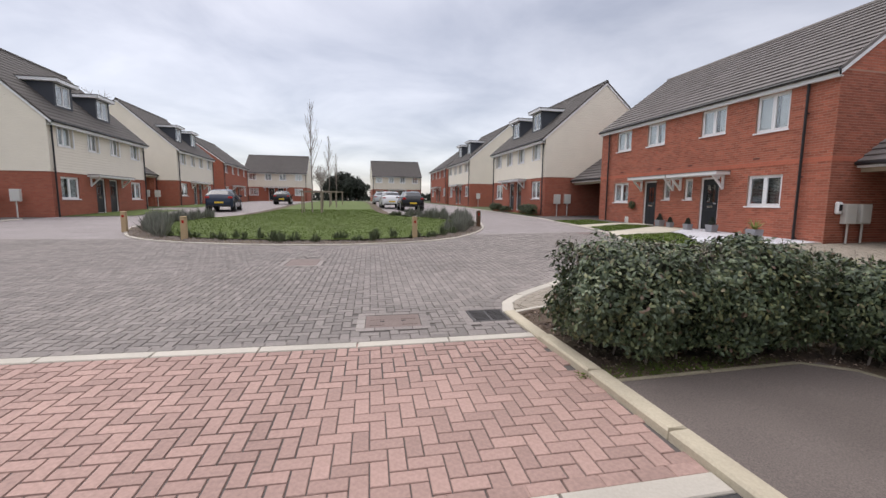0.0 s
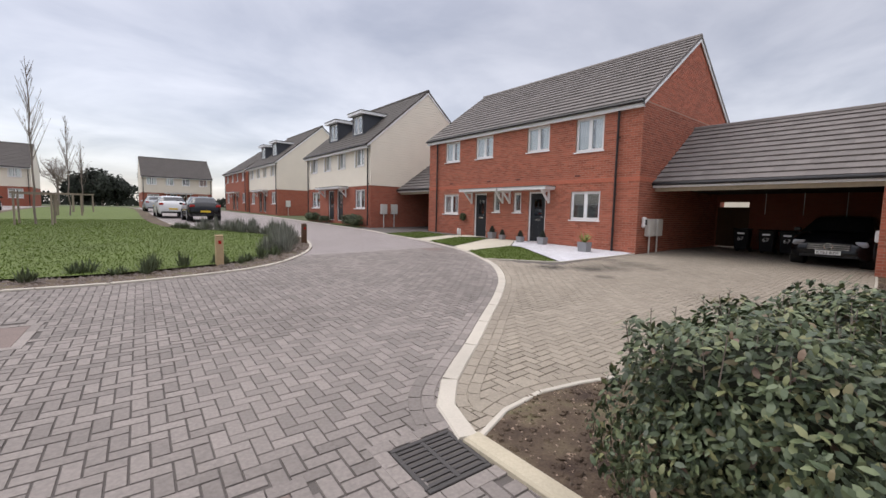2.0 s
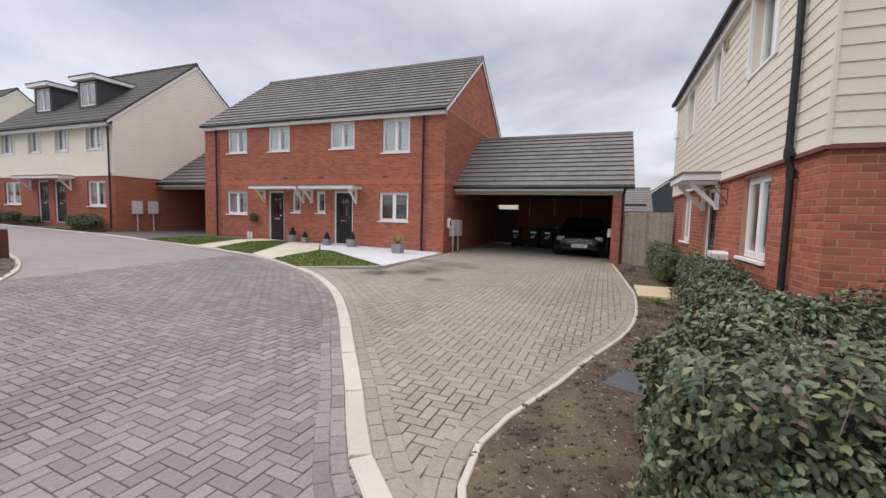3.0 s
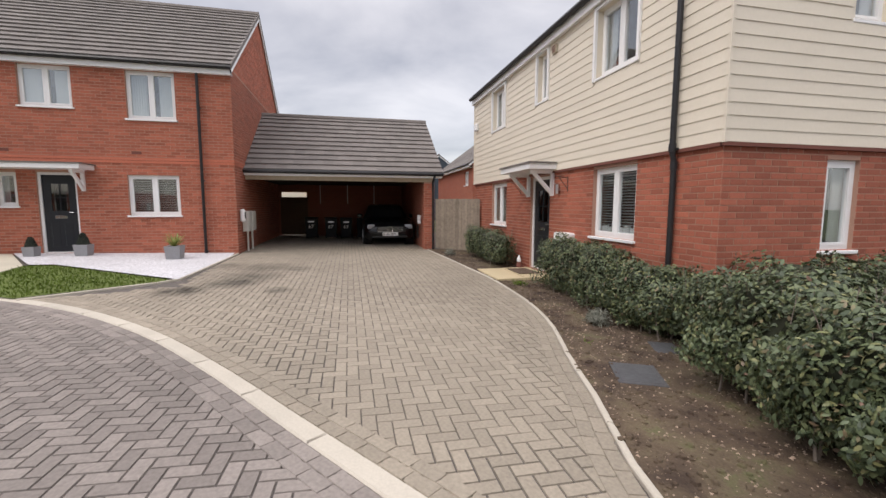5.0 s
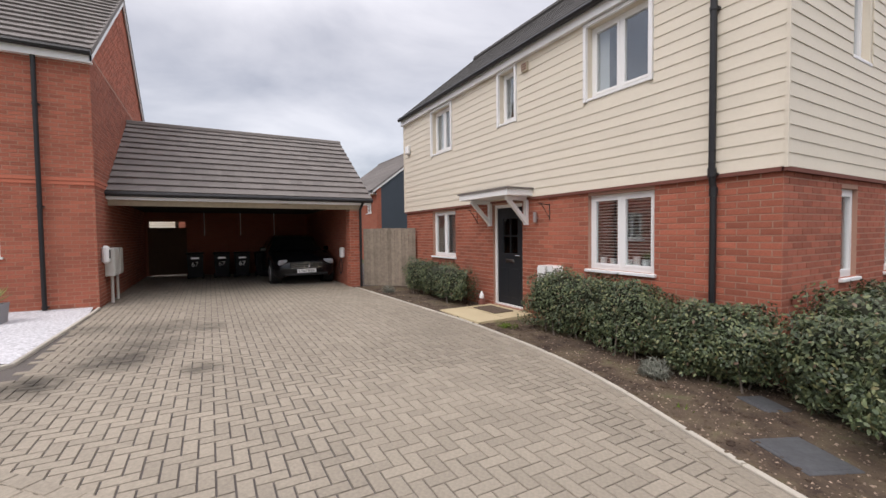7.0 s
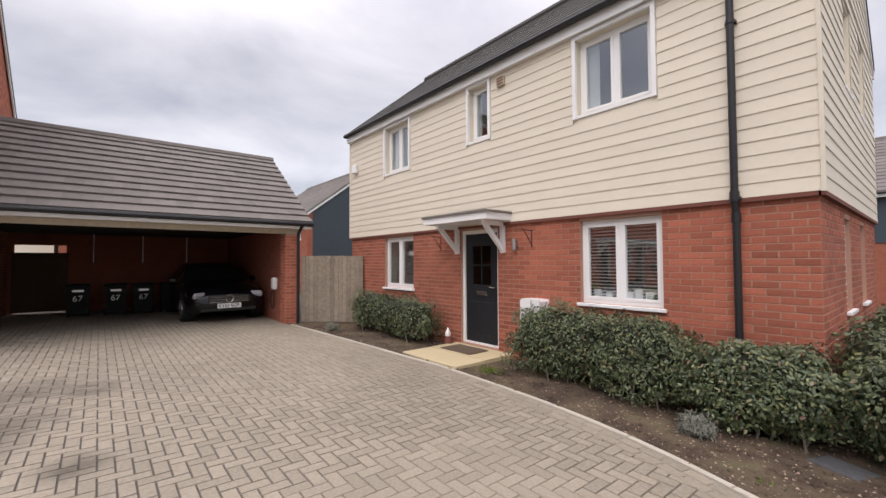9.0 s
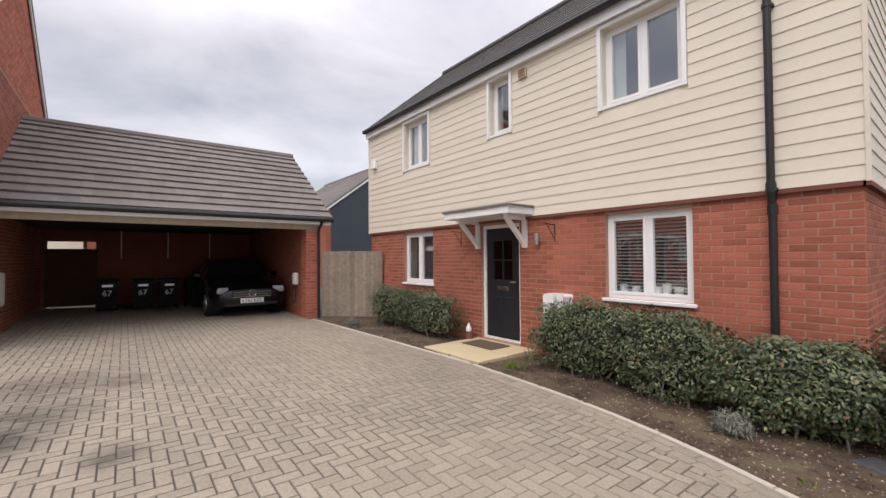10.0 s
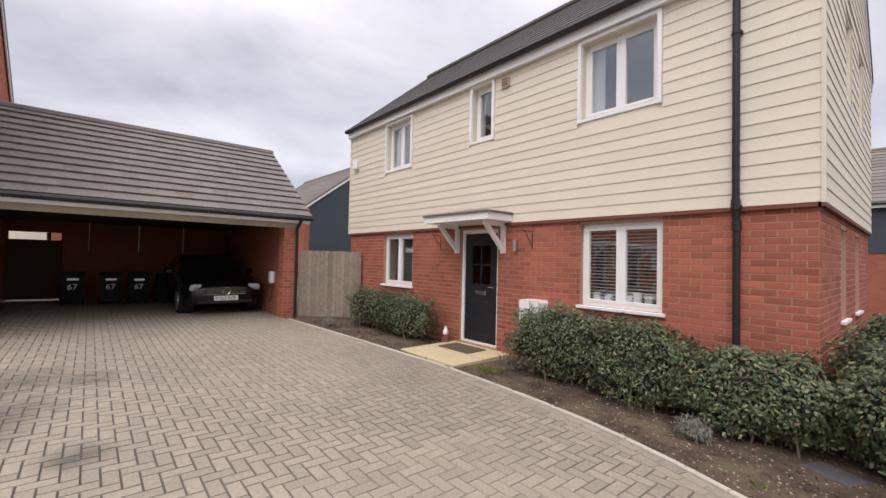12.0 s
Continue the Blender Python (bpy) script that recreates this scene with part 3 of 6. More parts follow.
def gable_house(name, m, width, depth, eave, ridge, label, clad_z=None, wins=(), doors=(), canopies=(), pipes=(), tile="tile",
                over=0.28, dormers=(), verge=0.06, upper="board", dress="curtain", side_wins=((), ()), base=-0.5, front=True, roof=True, lower="brick_far", near=None, band=0.0, side_mat=None):
    """A house with its ridge along x; its front is the plane y = 0. Walls, openings, roof, gutters and verges are its parts."""
    h = thing(name, m, label, "house")
    t = 0.28
    split = clad_z or eave
    holes = [(w[0], w[1], w[2], w[3]) for w in wins] + [(d[0], d[1], d[2], d[3]) for d in doors]
    if front:
        fw = part("front_wall", wall(width, base, split, holes, t), "mortar" if near else lower, h)
        if near:
            brick_skin(fw, Matrix(), width, base, split, holes, near)
        if clad_z:
            bm = wall(width + 0.06, split, eave, [(a + 0.03, b + 0.03, c, d) for a, b, c, d in holes], t)
            bm.transform(Matrix.Translation((-0.03, -0.03, 0)))
            cl = part("cladding", bm, upper if near else upper + "_far", h, "horizontal cream weatherboard cladding")
            if near:
                lap_boards(cl, Matrix.Translation((-0.03, -0.03, 0)), width + 0.06, split, eave, [(a + 0.03 - 0.06, b + 0.03 + 0.06, c - 0.05, d + 0.05) for a, b, c, d in holes if c > split])
    back = part("back_wall", boxed(0, width, depth - t, depth, base, eave), lower, h)
    slope = (ridge - eave) / (depth / 2)
    for k, (u, sw) in enumerate(((0, side_wins[0]), (width, side_wins[1]))):
        mm = Matrix.Translation((u, depth if k == 0 else 0, 0)) @ Matrix.Rotation(radians(-90 if k == 0 else 90), 4, "Z")
        sh = [(w[0] - t, w[1] - t, w[2], w[3]) for w in sw]
        bm = wall(depth - 2 * t, base, split, sh, t)
        bm.transform(mm @ Matrix.Translation((t, 0, 0)))
        sw_ob = part("side_wall", bm, side_mat or ("mortar" if near and k else lower), h)
        if near and k:
            brick_skin(sw_ob, mm, depth, base, split, sw)
        e = -0.03 if clad_z else 0
        bm = wall(depth - 2 * t - 2 * e, split, eave, [(a - e, b - e, c, d) for a, b, c, d in sh], t - e)
        bm.transform(mm @ Matrix.Translation((t + e, e, 0)))
        up_mat = (upper if near else upper + "_far") if clad_z else "mortar" if near and k else side_mat or lower
        cl = part("side_wall_upper", bm, up_mat, h)
        ends = lambda z, d=depth, e=e: (max(e, (z - eave) / slope + e), min(d - e, d - (z - eave) / slope - e))
        if near and k and clad_z:
            lap_boards(cl, mm @ Matrix.Translation((e, e, 0)), depth - 2 * e, split, eave, [(a - e - 0.06, b - e + 0.06, c - 0.05, d + 0.05) for a, b, c, d in [w[:4] for w in sw] if c > split])
            lap_boards(cl, mm @ Matrix.Translation((0, e, 0)), depth, eave, ridge - 0.1, (), top=ends)
        elif near and k:
            brick_skin(cl, mm, depth, eave, ridge, (), top=ends)
        bm = bmesh.new()
        prism(bm, [(e, eave), (depth - e, eave), (depth / 2, ridge - 0.02)], e, t)
        bm.transform(mm)
        part("gable", bm, up_mat, h)
        for w in sw:
            window(h, *w[:4], *(w[4:] or (1,)), v=0.05, m=mm)
    # floor and partition in near-black, the gloom of the rooms in their colour
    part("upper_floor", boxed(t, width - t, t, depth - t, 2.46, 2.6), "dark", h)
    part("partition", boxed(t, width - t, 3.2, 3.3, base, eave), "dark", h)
    # roof
    if roof:
        ln = math.hypot(depth / 2 + over, slope * (depth / 2 + over))
        for flip in (False, True):
            if near and tile == "tile" and not flip:
                slab = bmesh.new()
                prism(slab, [(-over + 0.02, eave - slope * over + 0.05), (depth / 2, ridge + 0.02), (depth / 2, ridge + 0.05), (-over + 0.02, eave - slope * over + 0.08)], 0, width + 2 * verge)
                slab.transform(Matrix.Translation((width + verge, 0, 0)) @ Matrix.Rotation(radians(90), 4, "Z"))
                deck = part("roof_slope", slab, tile, h)
                tile_slope(deck, Matrix.Translation((-verge, -over, eave - slope * over + 0.085)), width + 2 * verge, depth / 2 + over, slope * (depth / 2 + over))
                continue
            shape = ((verge, width + verge), depth / 2 + over, slope * (depth / 2 + over), ln, -over, eave - slope * over + 0.09, flip, depth)
            if flip:
                bm = bmesh.new()
                roof_rows(bm, *shape, thick=0.03 if near else 0.05)
                part("roof_slope", bm, tile, h)
                continue
            slab = bmesh.new()
            prism(slab, [(-over + 0.02, eave - slope * over + 0.05), (depth / 2, ridge + 0.02), (depth / 2, ridge + 0.05), (-over + 0.02, eave - slope * over + 0.08)], 0, width + 2 * verge)
            slab.transform(Matrix.Translation((width + verge, 0, 0)) @ Matrix.Rotation(radians(90), 4, "Z"))
            deck = part("roof_slope", slab, tile, h)
            for i in range(max(1, round(ln / 0.32))):
                bm = bmesh.new()
                roof_rows(bm, *shape, thick=0.03 if near else 0.05, only=i)
                part("tile_course", bm, tile, deck)
        bm = bmesh.new()
        rod(bm, (-verge, depth / 2, ridge + 0.08), (width + verge, depth / 2, ridge + 0.08), 0.11, n=8)
        part("ridge", bm, tile, h)
    for flip in (False, True):
        y = lambda v: depth - v if flip else v
        a, b = sorted((y(-over), y(-over + 0.03)))
        part("fascia", boxed(-verge, width + verge, a, b, eave - slope * over - 0.14, eave - slope * over + 0.07), "upvc", h)
        a, b = sorted((y(-over + 0.03), y(0)))
        part("soffit", boxed(-verge, width + verge, a, b, eave - slope * over - 0.135, eave - slope * over - 0.12), "upvc", h)
        bm = bmesh.new()
        rod(bm, (-verge, y(-over - 0.055), eave - slope * over + 0.03), (width + verge, y(-over - 0.055), eave - slope * over + 0.03), 0.055, n=8)
        part("gutter", bm, "gutter", h, "black gutter")
        for u in (-verge, width + verge - 0.03):
            for name, lo, hi, mat, out in (("bargeboard", -0.11, 0.015, "upvc", 0.0), ("verge_cap", 0.017, 0.125, tile, 0.012)):
                bm = bmesh.new()
                pts = [(y(-over), eave - slope * over + lo), (y(depth / 2), ridge + lo), (y(depth / 2), ridge + hi), (y(-over), eave - slope * over + hi)]
                prism(bm, pts, -out, 0.03 + out)
                bm.transform(Matrix.Translation((u + 0.03, 0, 0)) @ Matrix.Rotation(radians(90), 4, "Z"))
                part(name, bm, mat, h)
    for w in wins:
        deep = clad_z and w[2] > split
        ob = window(h, *w[:4], *(w[4:5] or (2,)), v=0.07, dress=w[5] if len(w) > 5 else ("aside" if near else "curtain") if deep else dress)
        if deep:
            bm = bmesh.new()
            a, b, c, d = w[:4]
            for q in ((a - 0.055, a - 0.002, c - 0.05, d + 0.05), (b + 0.002, b + 0.055, c - 0.05, d + 0.05), (a - 0.002, b + 0.002, d + 0.002, d + 0.05)):
                box(bm, q[0], q[1], -0.075, 0.06, q[2], q[3])
            part("window_trim", bm, "upvc", ob)
    if band:
        bm = bmesh.new()
        box(bm, -0.012, width + 0.012, -0.016, -0.001, band, band + 0.063); box(bm, -0.012, width + 0.012, -0.022, -0.001, band + 0.075, band + 0.138)
        part("string_course", bm, "brick", h)
        bm = bmesh.new()
        box(bm, width + 0.001, width + 0.016, -0.016, depth, band, band + 0.063); box(bm, width + 0.001, width + 0.022, -0.022, depth, band + 0.075, band + 0.138)
        part("string_course", bm, "brick", h)
    for d in doors:
        door(h, *d)
    for c in canopies:
        canopy(h, c[0], c[1], c[2], brackets=c[3])
    for u in pipes:
        downpipe(h, u, base + 0.4, eave - slope * over - 0.05, v=-0.10 if clad_z else -0.09, bend=clad_z if clad_z and near else 0.0)
    for u, w in dormers:
        dormer(h, u, w, depth, eave, slope, tile)
    return h


def dormer(parent, u, w, depth, eave, slope, tile):
    """A flat-roofed dormer with dark cheeks, a white edge and a window."""
    v0 = 0.75
    zf = eave + slope * v0
    top = zf + 1.35
    v1 = v0 + (top - zf) / slope + 0.1
    bm = wall(w, zf - 0.25, top, [(0.16, w - 0.16, zf + 0.22, top - 0.06)], 0.12)
    bm.transform(Matrix.Translation((u, v0, 0)))
    d = part("dormer", bm, "dormer", parent)
    for x in (u, u + w - 0.1):
        bm = bmesh.new()
        prism(bm, [(v0 + 0.12, zf - 0.2), (v1, top - 0.02), (v1, top), (v0 + 0.12, top)], 0, 0.1)
        bm.transform(Matrix.Translation((x + 0.1, 0, 0)) @ Matrix.Rotation(radians(90), 4, "Z"))
        part("cheek", bm, "dormer", d, "dark grey dormer cheek")
    part("dormer_roof", boxed(u - 0.2, u + w + 0.2, v0 - 0.28, v1 + 0.2, top + 0.16, top + 0.2), tile, d)
    part("dormer_edge", boxed(u - 0.18, u + w + 0.18, v0 - 0.26, v1 + 0.1, top + 0.002, top + 0.158), "upvc", d)
    bm = bmesh.new()
    a, b, c, e = u + 0.16, u + w - 0.16, zf + 0.22, top - 0.06
    for q in ((a, a + 0.06, c, e), (b - 0.06, b, c, e), ((a + b) / 2 - 0.04, (a + b) / 2 + 0.04, c + 0.06, e - 0.06), (a + 0.06, b - 0.06, c, c + 0.06), (a + 0.06, b - 0.06, e - 0.06, e)):
        box(bm, q[0], q[1], v0 + 0.02, v0 + 0.08, q[2], q[3])
    part("dormer_frame", bm, "upvc", d)
    gl = part("dormer_pane", boxed(a + 0.05, b - 0.05, v0 + 0.045, v0 + 0.055, c + 0.05, e - 0.05), "glass", d)
    gl.visible_shadow = False
    return d


SKINS = []


def brick_skin(parent, m, width, z0, z1, holes, near=None, top=None):
    """Asks for bricks in stretcher bond, proud of a mortar wall in x and z at y = 0 of m. top(z): the wall's ends at that height."""
    SKINS.append((parent, m, width, z0, z1, holes, near, top))


def lay_bricks():
    bm = bmesh.new()
    box(bm, -0.107, 0.107, -0.005, 0.02, -0.0325, 0.0325, bevel=0.003)
    whole = bpy.data.meshes.new("brick"); bm.to_mesh(whole); bm.free()
    whole.materials.append(M["brick"])
    for parent, m, width, z0, z1, holes, near, top in SKINS:
        verts, faces, count = [], [], 0
        for j in range(int((z1 - z0) / 0.075)):
            z = z0 + (j + 0.5) * 0.075
            lo, hi = top(z) if top else (0.0, width)
            spans = [(lo, hi)]
            for h in holes:
                if h[2] - 0.02 < z < h[3] + 0.03:
                    spans = [q for a, b in spans for q in ((a, min(b, h[0])), (max(a, h[1]), b)) if q[1] - q[0] > 0.02]
            for a, b in spans:
                k = math.floor((a - (j % 2) * 0.1125) / 0.225)
                while True:
                    u0 = k * 0.225 + (j % 2) * 0.1125
                    k += 1
                    if u0 > b:
                        break
                    p, q = max(u0 + 0.005, a), min(u0 + 0.220, b)
                    if q - p < 0.02:
                        continue
                    if near and q - p > 0.21 and count < 300 and near[0] < p < near[1] and near[2] < z < near[3]:
                        ob = new("brick", whole)
                        ob.parent = parent
                        ob.matrix_local = m @ Matrix.Translation(((p + q) / 2, 0, z))
                        count += 1
                        continue
                    n = len(verts)
                    d = random.uniform(-0.001, 0.001)
                    for y, c in ((0.006, 0), (-0.005 + d, 0.003)):
                        verts += [m @ Vector((p + c, y, z - 0.0325 + c)), m @ Vector((q - c, y, z - 0.0325 + c)), m @ Vector((q - c, y, z + 0.0325 - c)), m @ Vector((p + c, y, z + 0.0325 - c))]
                    faces += [(n + 4, n + 5, n + 6, n + 7)] + [(n + e, n + (e + 1) % 4, n + 4 + (e + 1) % 4, n + 4 + e) for e in range(4)]
        me = bpy.data.meshes.new("brick_field")
        me.from_pydata([tuple(v) for v in verts], [], faces)
        me.materials.append(M["brick"])
        ob = tagged(new("brick_field", me), kind="stuff")
        ob.parent = parent


def lap_boards(parent, m, width, z0, z1, holes, pitch=0.1415, top=None, mat="board"):
    """Overlapping boards in x and z at y = 0 of m, each length a piece of its own."""
    n = math.ceil((z1 - z0) / pitch)
    for j in range(n):
        a0, a1 = z0 + j * pitch, min(z0 + (j + 1) * pitch + 0.012, z1)
        zm = (a0 + min(a0 + pitch, z1)) / 2
        lo, hi = top(zm) if top else (0.0, width)
        spans = [(lo, hi)]
        for h in holes:
            if h[2] - 0.03 < zm < h[3] + 0.03:
                spans = [q for a, b in spans for q in ((a, min(b, h[0])), (max(a, h[1]), b)) if q[1] - q[0] > 0.02]
        for a, b in spans:
            bm = bmesh.new()
            prof = [(-0.019, a0), (-0.009, a1), (-0.004, a1), (-0.004, a0)]
            x0 = [bm.verts.new(m @ Vector((a, y, z))) for y, z in prof]
            x1 = [bm.verts.new(m @ Vector((b, y, z))) for y, z in prof]
            for k in range(4):
                bm.faces.new((x0[k], x1[k], x1[(k + 1) % 4], x0[(k + 1) % 4]))
            bm.faces.new(x0); bm.faces.new(x1)
            bmesh.ops.recalc_face_normals(bm, faces=bm.faces)
            part("board", bm, mat, parent)


def at(x, y, turn, z=None):
    return pose(x, y, gz(x, y) if z is None else z, 0, 0, turn)


# ---- the ground ----
def sheet(name, outline, mat, label, category, lift=0.0, step=0.6, kind="structure", parent=None):
    """A surface that follows the land inside a closed outline, finely enough divided to lie on it."""
    bm = bmesh.new()
    f = bm.faces.new([bm.verts.new((x, y, 0)) for x, y in outline])
    bm.normal_update()
    if f.normal.z < 0:
        f.normal_flip()
    xs, ys = [p[0] for p in outline], [p[1] for p in outline]
    for axis, lo, hi, breaks in ((0, min(xs), max(xs), (-20, -3, 0, 16)), (1, min(ys), max(ys), (-12, 45, 85))):
        for c in breaks:
            if lo < c < hi:
                co = (c, 0, 0) if axis == 0 else (0, c, 0)
                no = (1, 0, 0) if axis == 0 else (0, 1, 0)
                bmesh.ops.bisect_plane(bm, geom=bm.verts[:] + bm.edges[:] + bm.faces[:], plane_co=co, plane_no=no)
    bmesh.ops.triangulate(bm, faces=[f for f in bm.faces if len(f.verts) > 4])
    for v in bm.verts:
        v.co.z = gz(v.co.x, v.co.y) + lift
    ob = mesh_object(name, bm, mat)
    return tagged(ob, label, category, kind=kind)


def curve(points, n=8, closed=False):
    """A smooth line through the points (Catmull-Rom)."""
    out = []
    k = len(points)
    for i in range(k if closed else k - 1):
        p = [Vector(points[j % k] if closed else points[min(max(j, 0), k - 1)]) for j in (i - 1, i, i + 1, i + 2)]
        for s in range(n):
            t = s / n
            q = 0.5 * (2 * p[1] + (p[2] - p[0]) * t + (2 * p[0] - 5 * p[1] + 4 * p[2] - p[3]) * t * t + (3 * p[1] - p[0] - 3 * p[2] + p[3]) * t ** 3)
            out.append((q.x, q.y))
    if not closed:
        out.append(tuple(points[-1]))
    return out


BORDER = [(-14.0, 4.85), (-3.25, 4.30), (0.04, 4.13), (1.86, 4.04)]
KERB = curve([(1.90, 4.85), (2.11, 5.37), (2.585, 5.775), (3.19, 6.21), (4.07, 6.88), (5.08, 7.64), (6.28, 8.66), (7.37, 9.88), (8.06, 10.97), (8.83, 12.55), (9.32, 14.1), (9.68, 15.8), (9.95, 17.6), (10.15, 19.6), (10.5, 22.5), (10.6, 30), (10.6, 44)])
EDGE = curve([(1.93, 4.80), (2.35, 4.95), (2.83, 4.98), (3.36, 4.85), (4.0, 4.62), (4.77, 4.40), (5.9, 4.02), (6.9, 3.82), (7.87, 3.74), (9.18, 3.70), (10.05, 3.76), (12.0, 3.88), (14.2, 4.05)])
ISLAND = curve([(6.0, 19.6), (5.78, 18.1), (5.2, 16.15), (4.3, 14.35), (2.84, 12.65), (1.0, 12.02), (-1.1, 11.98), (-3.2, 12.4), (-5.0, 13.1), (-6.4, 14.25), (-7.35, 15.95), (-8.1, 18.4), (-7.9, 23), (-6.2, 30), (-5.6, 70), (2.4, 70), (2.6, 30), (4.8, 23.5)], closed=True)
LEFT_KERB = curve([(-4.5, 4.55), (-4.55, 5.5), (-4.78, 6.4), (-5.5, 7.3), (-7.5, 8.6), (-11, 10.5), (-14, 14), (-14.2, 22)])


def inside(x, y, poly):
    hit = False
    for k in range(len(poly)):
        (x0, y0), (x1, y1) = poly[k - 1], poly[k]
        if (y0 > y) != (y1 > y) and x < (x1 - x0) * (y - y0) / (y1 - y0) + x0:
            hit = not hit
    return hit


def walk_line(line, step):
    """Points at even steps along a line."""
    out, left = [Vector(line[0])], step
    for k in range(1, len(line)):
        p, q = Vector(line[k - 1]), Vector(line[k])
        d = (q - p).length
        while d >= left:
            p = p + (q - p).normalized() * left
            d -= left
            out.append(p.copy())
            left = step
        left -= d
    return out


def side_line(line, off):
    """The line shifted to its left by off."""
    out = []
    for k in range(len(line)):
        a, b = Vector(line[max(k - 1, 0)]), Vector(line[min(k + 1, len(line) - 1)])
        d = (b - a).normalized()
        out.append((line[k][0] - d.y * off, line[k][1] + d.x * off))
    return out


def stones(parent, name, line, width, length, mat, lift, depth=0.1, gap=0.006, chamfer=0.008, limit=300, jitter=0.0):
    """Kerb stones or a course of blocks laid end to end along a line, each a piece of its own."""
    run = sum((Vector(b[:2]) - Vector(a[:2])).length for a, b in zip(line, line[1:]))
    count = max(1, round(run / length))
    pts = walk_line(line, run / count / 2 - 1e-6)
    for k in range(0, min(len(pts) - 2, 2 * limit), 2):
        bm = bmesh.new()
        rows = []
        tri = [pts[k], pts[k + 1], pts[k + 2]]
        up = lift + random.uniform(-jitter, jitter)
        for n, p in enumerate(tri):
            d = (tri[min(n + 1, 2)] - tri[max(n - 1, 0)]).normalized()
            s = Vector((-d.y, d.x))
            p = p + d * (gap / 2 if n == 0 else -gap / 2 if n == 2 else 0)
            c = d * (chamfer if n == 0 else -chamfer if n == 2 else 0)
            w = width / 2
            ring = []
            for off, z, e in ((-w, -depth, 0), (-w, -chamfer, 0), (-w + chamfer, 0, 1), (w - chamfer, 0, 1), (w, -chamfer, 0), (w, -depth, 0)):
                q = p + s * off + c * e
                ring.append(bm.verts.new((q.x, q.y, gz(q.x, q.y) + up + z)))
            rows.append(ring)
        for a, b in zip(rows, rows[1:]):
            for q in range(5):
                bm.faces.new((a[q], b[q], b[q + 1], a[q + 1]))
        bm.faces.new(rows[0]); bm.faces.new(rows[2][::-1])
        bmesh.ops.recalc_face_normals(bm, faces=bm.faces)
        part(name, bm, mat, parent)


def setting(name, label, category):
    """An empty piece of the setting, to which its laid pieces belong."""
    return tagged(new(name), label, category, kind="structure")


def block_mesh(lx, ly):
    bm = bmesh.new()
    c = 0.004
    lo = [bm.verts.new((sx * lx / 2, sy * ly / 2, -0.025)) for sx, sy in ((-1, -1), (1, -1), (1, 1), (-1, 1))]
    mid = [bm.verts.new((v.co.x, v.co.y, -c)) for v in lo]
    hi = [bm.verts.new((sx * (lx / 2 - c), sy * (ly / 2 - c), 0)) for sx, sy in ((-1, -1), (1, -1), (1, 1), (-1, 1))]
    for k in range(4):
        bm.faces.new((lo[k], lo[(k + 1) % 4], mid[(k + 1) % 4], mid[k])); bm.faces.new((mid[k], mid[(k + 1) % 4], hi[(k + 1) % 4], hi[k]))
    bm.faces.new(hi)
    return bm


PAVING = []


def herringbone(parent, poly, turn, mat, near, keep_out=(), lift=0.0):
    """Block paving in herringbone bond inside poly; the blocks in the stretch `near` are pieces of their own, the rest one field."""
    PAVING.append((parent, poly, turn, mat, near, keep_out, lift))


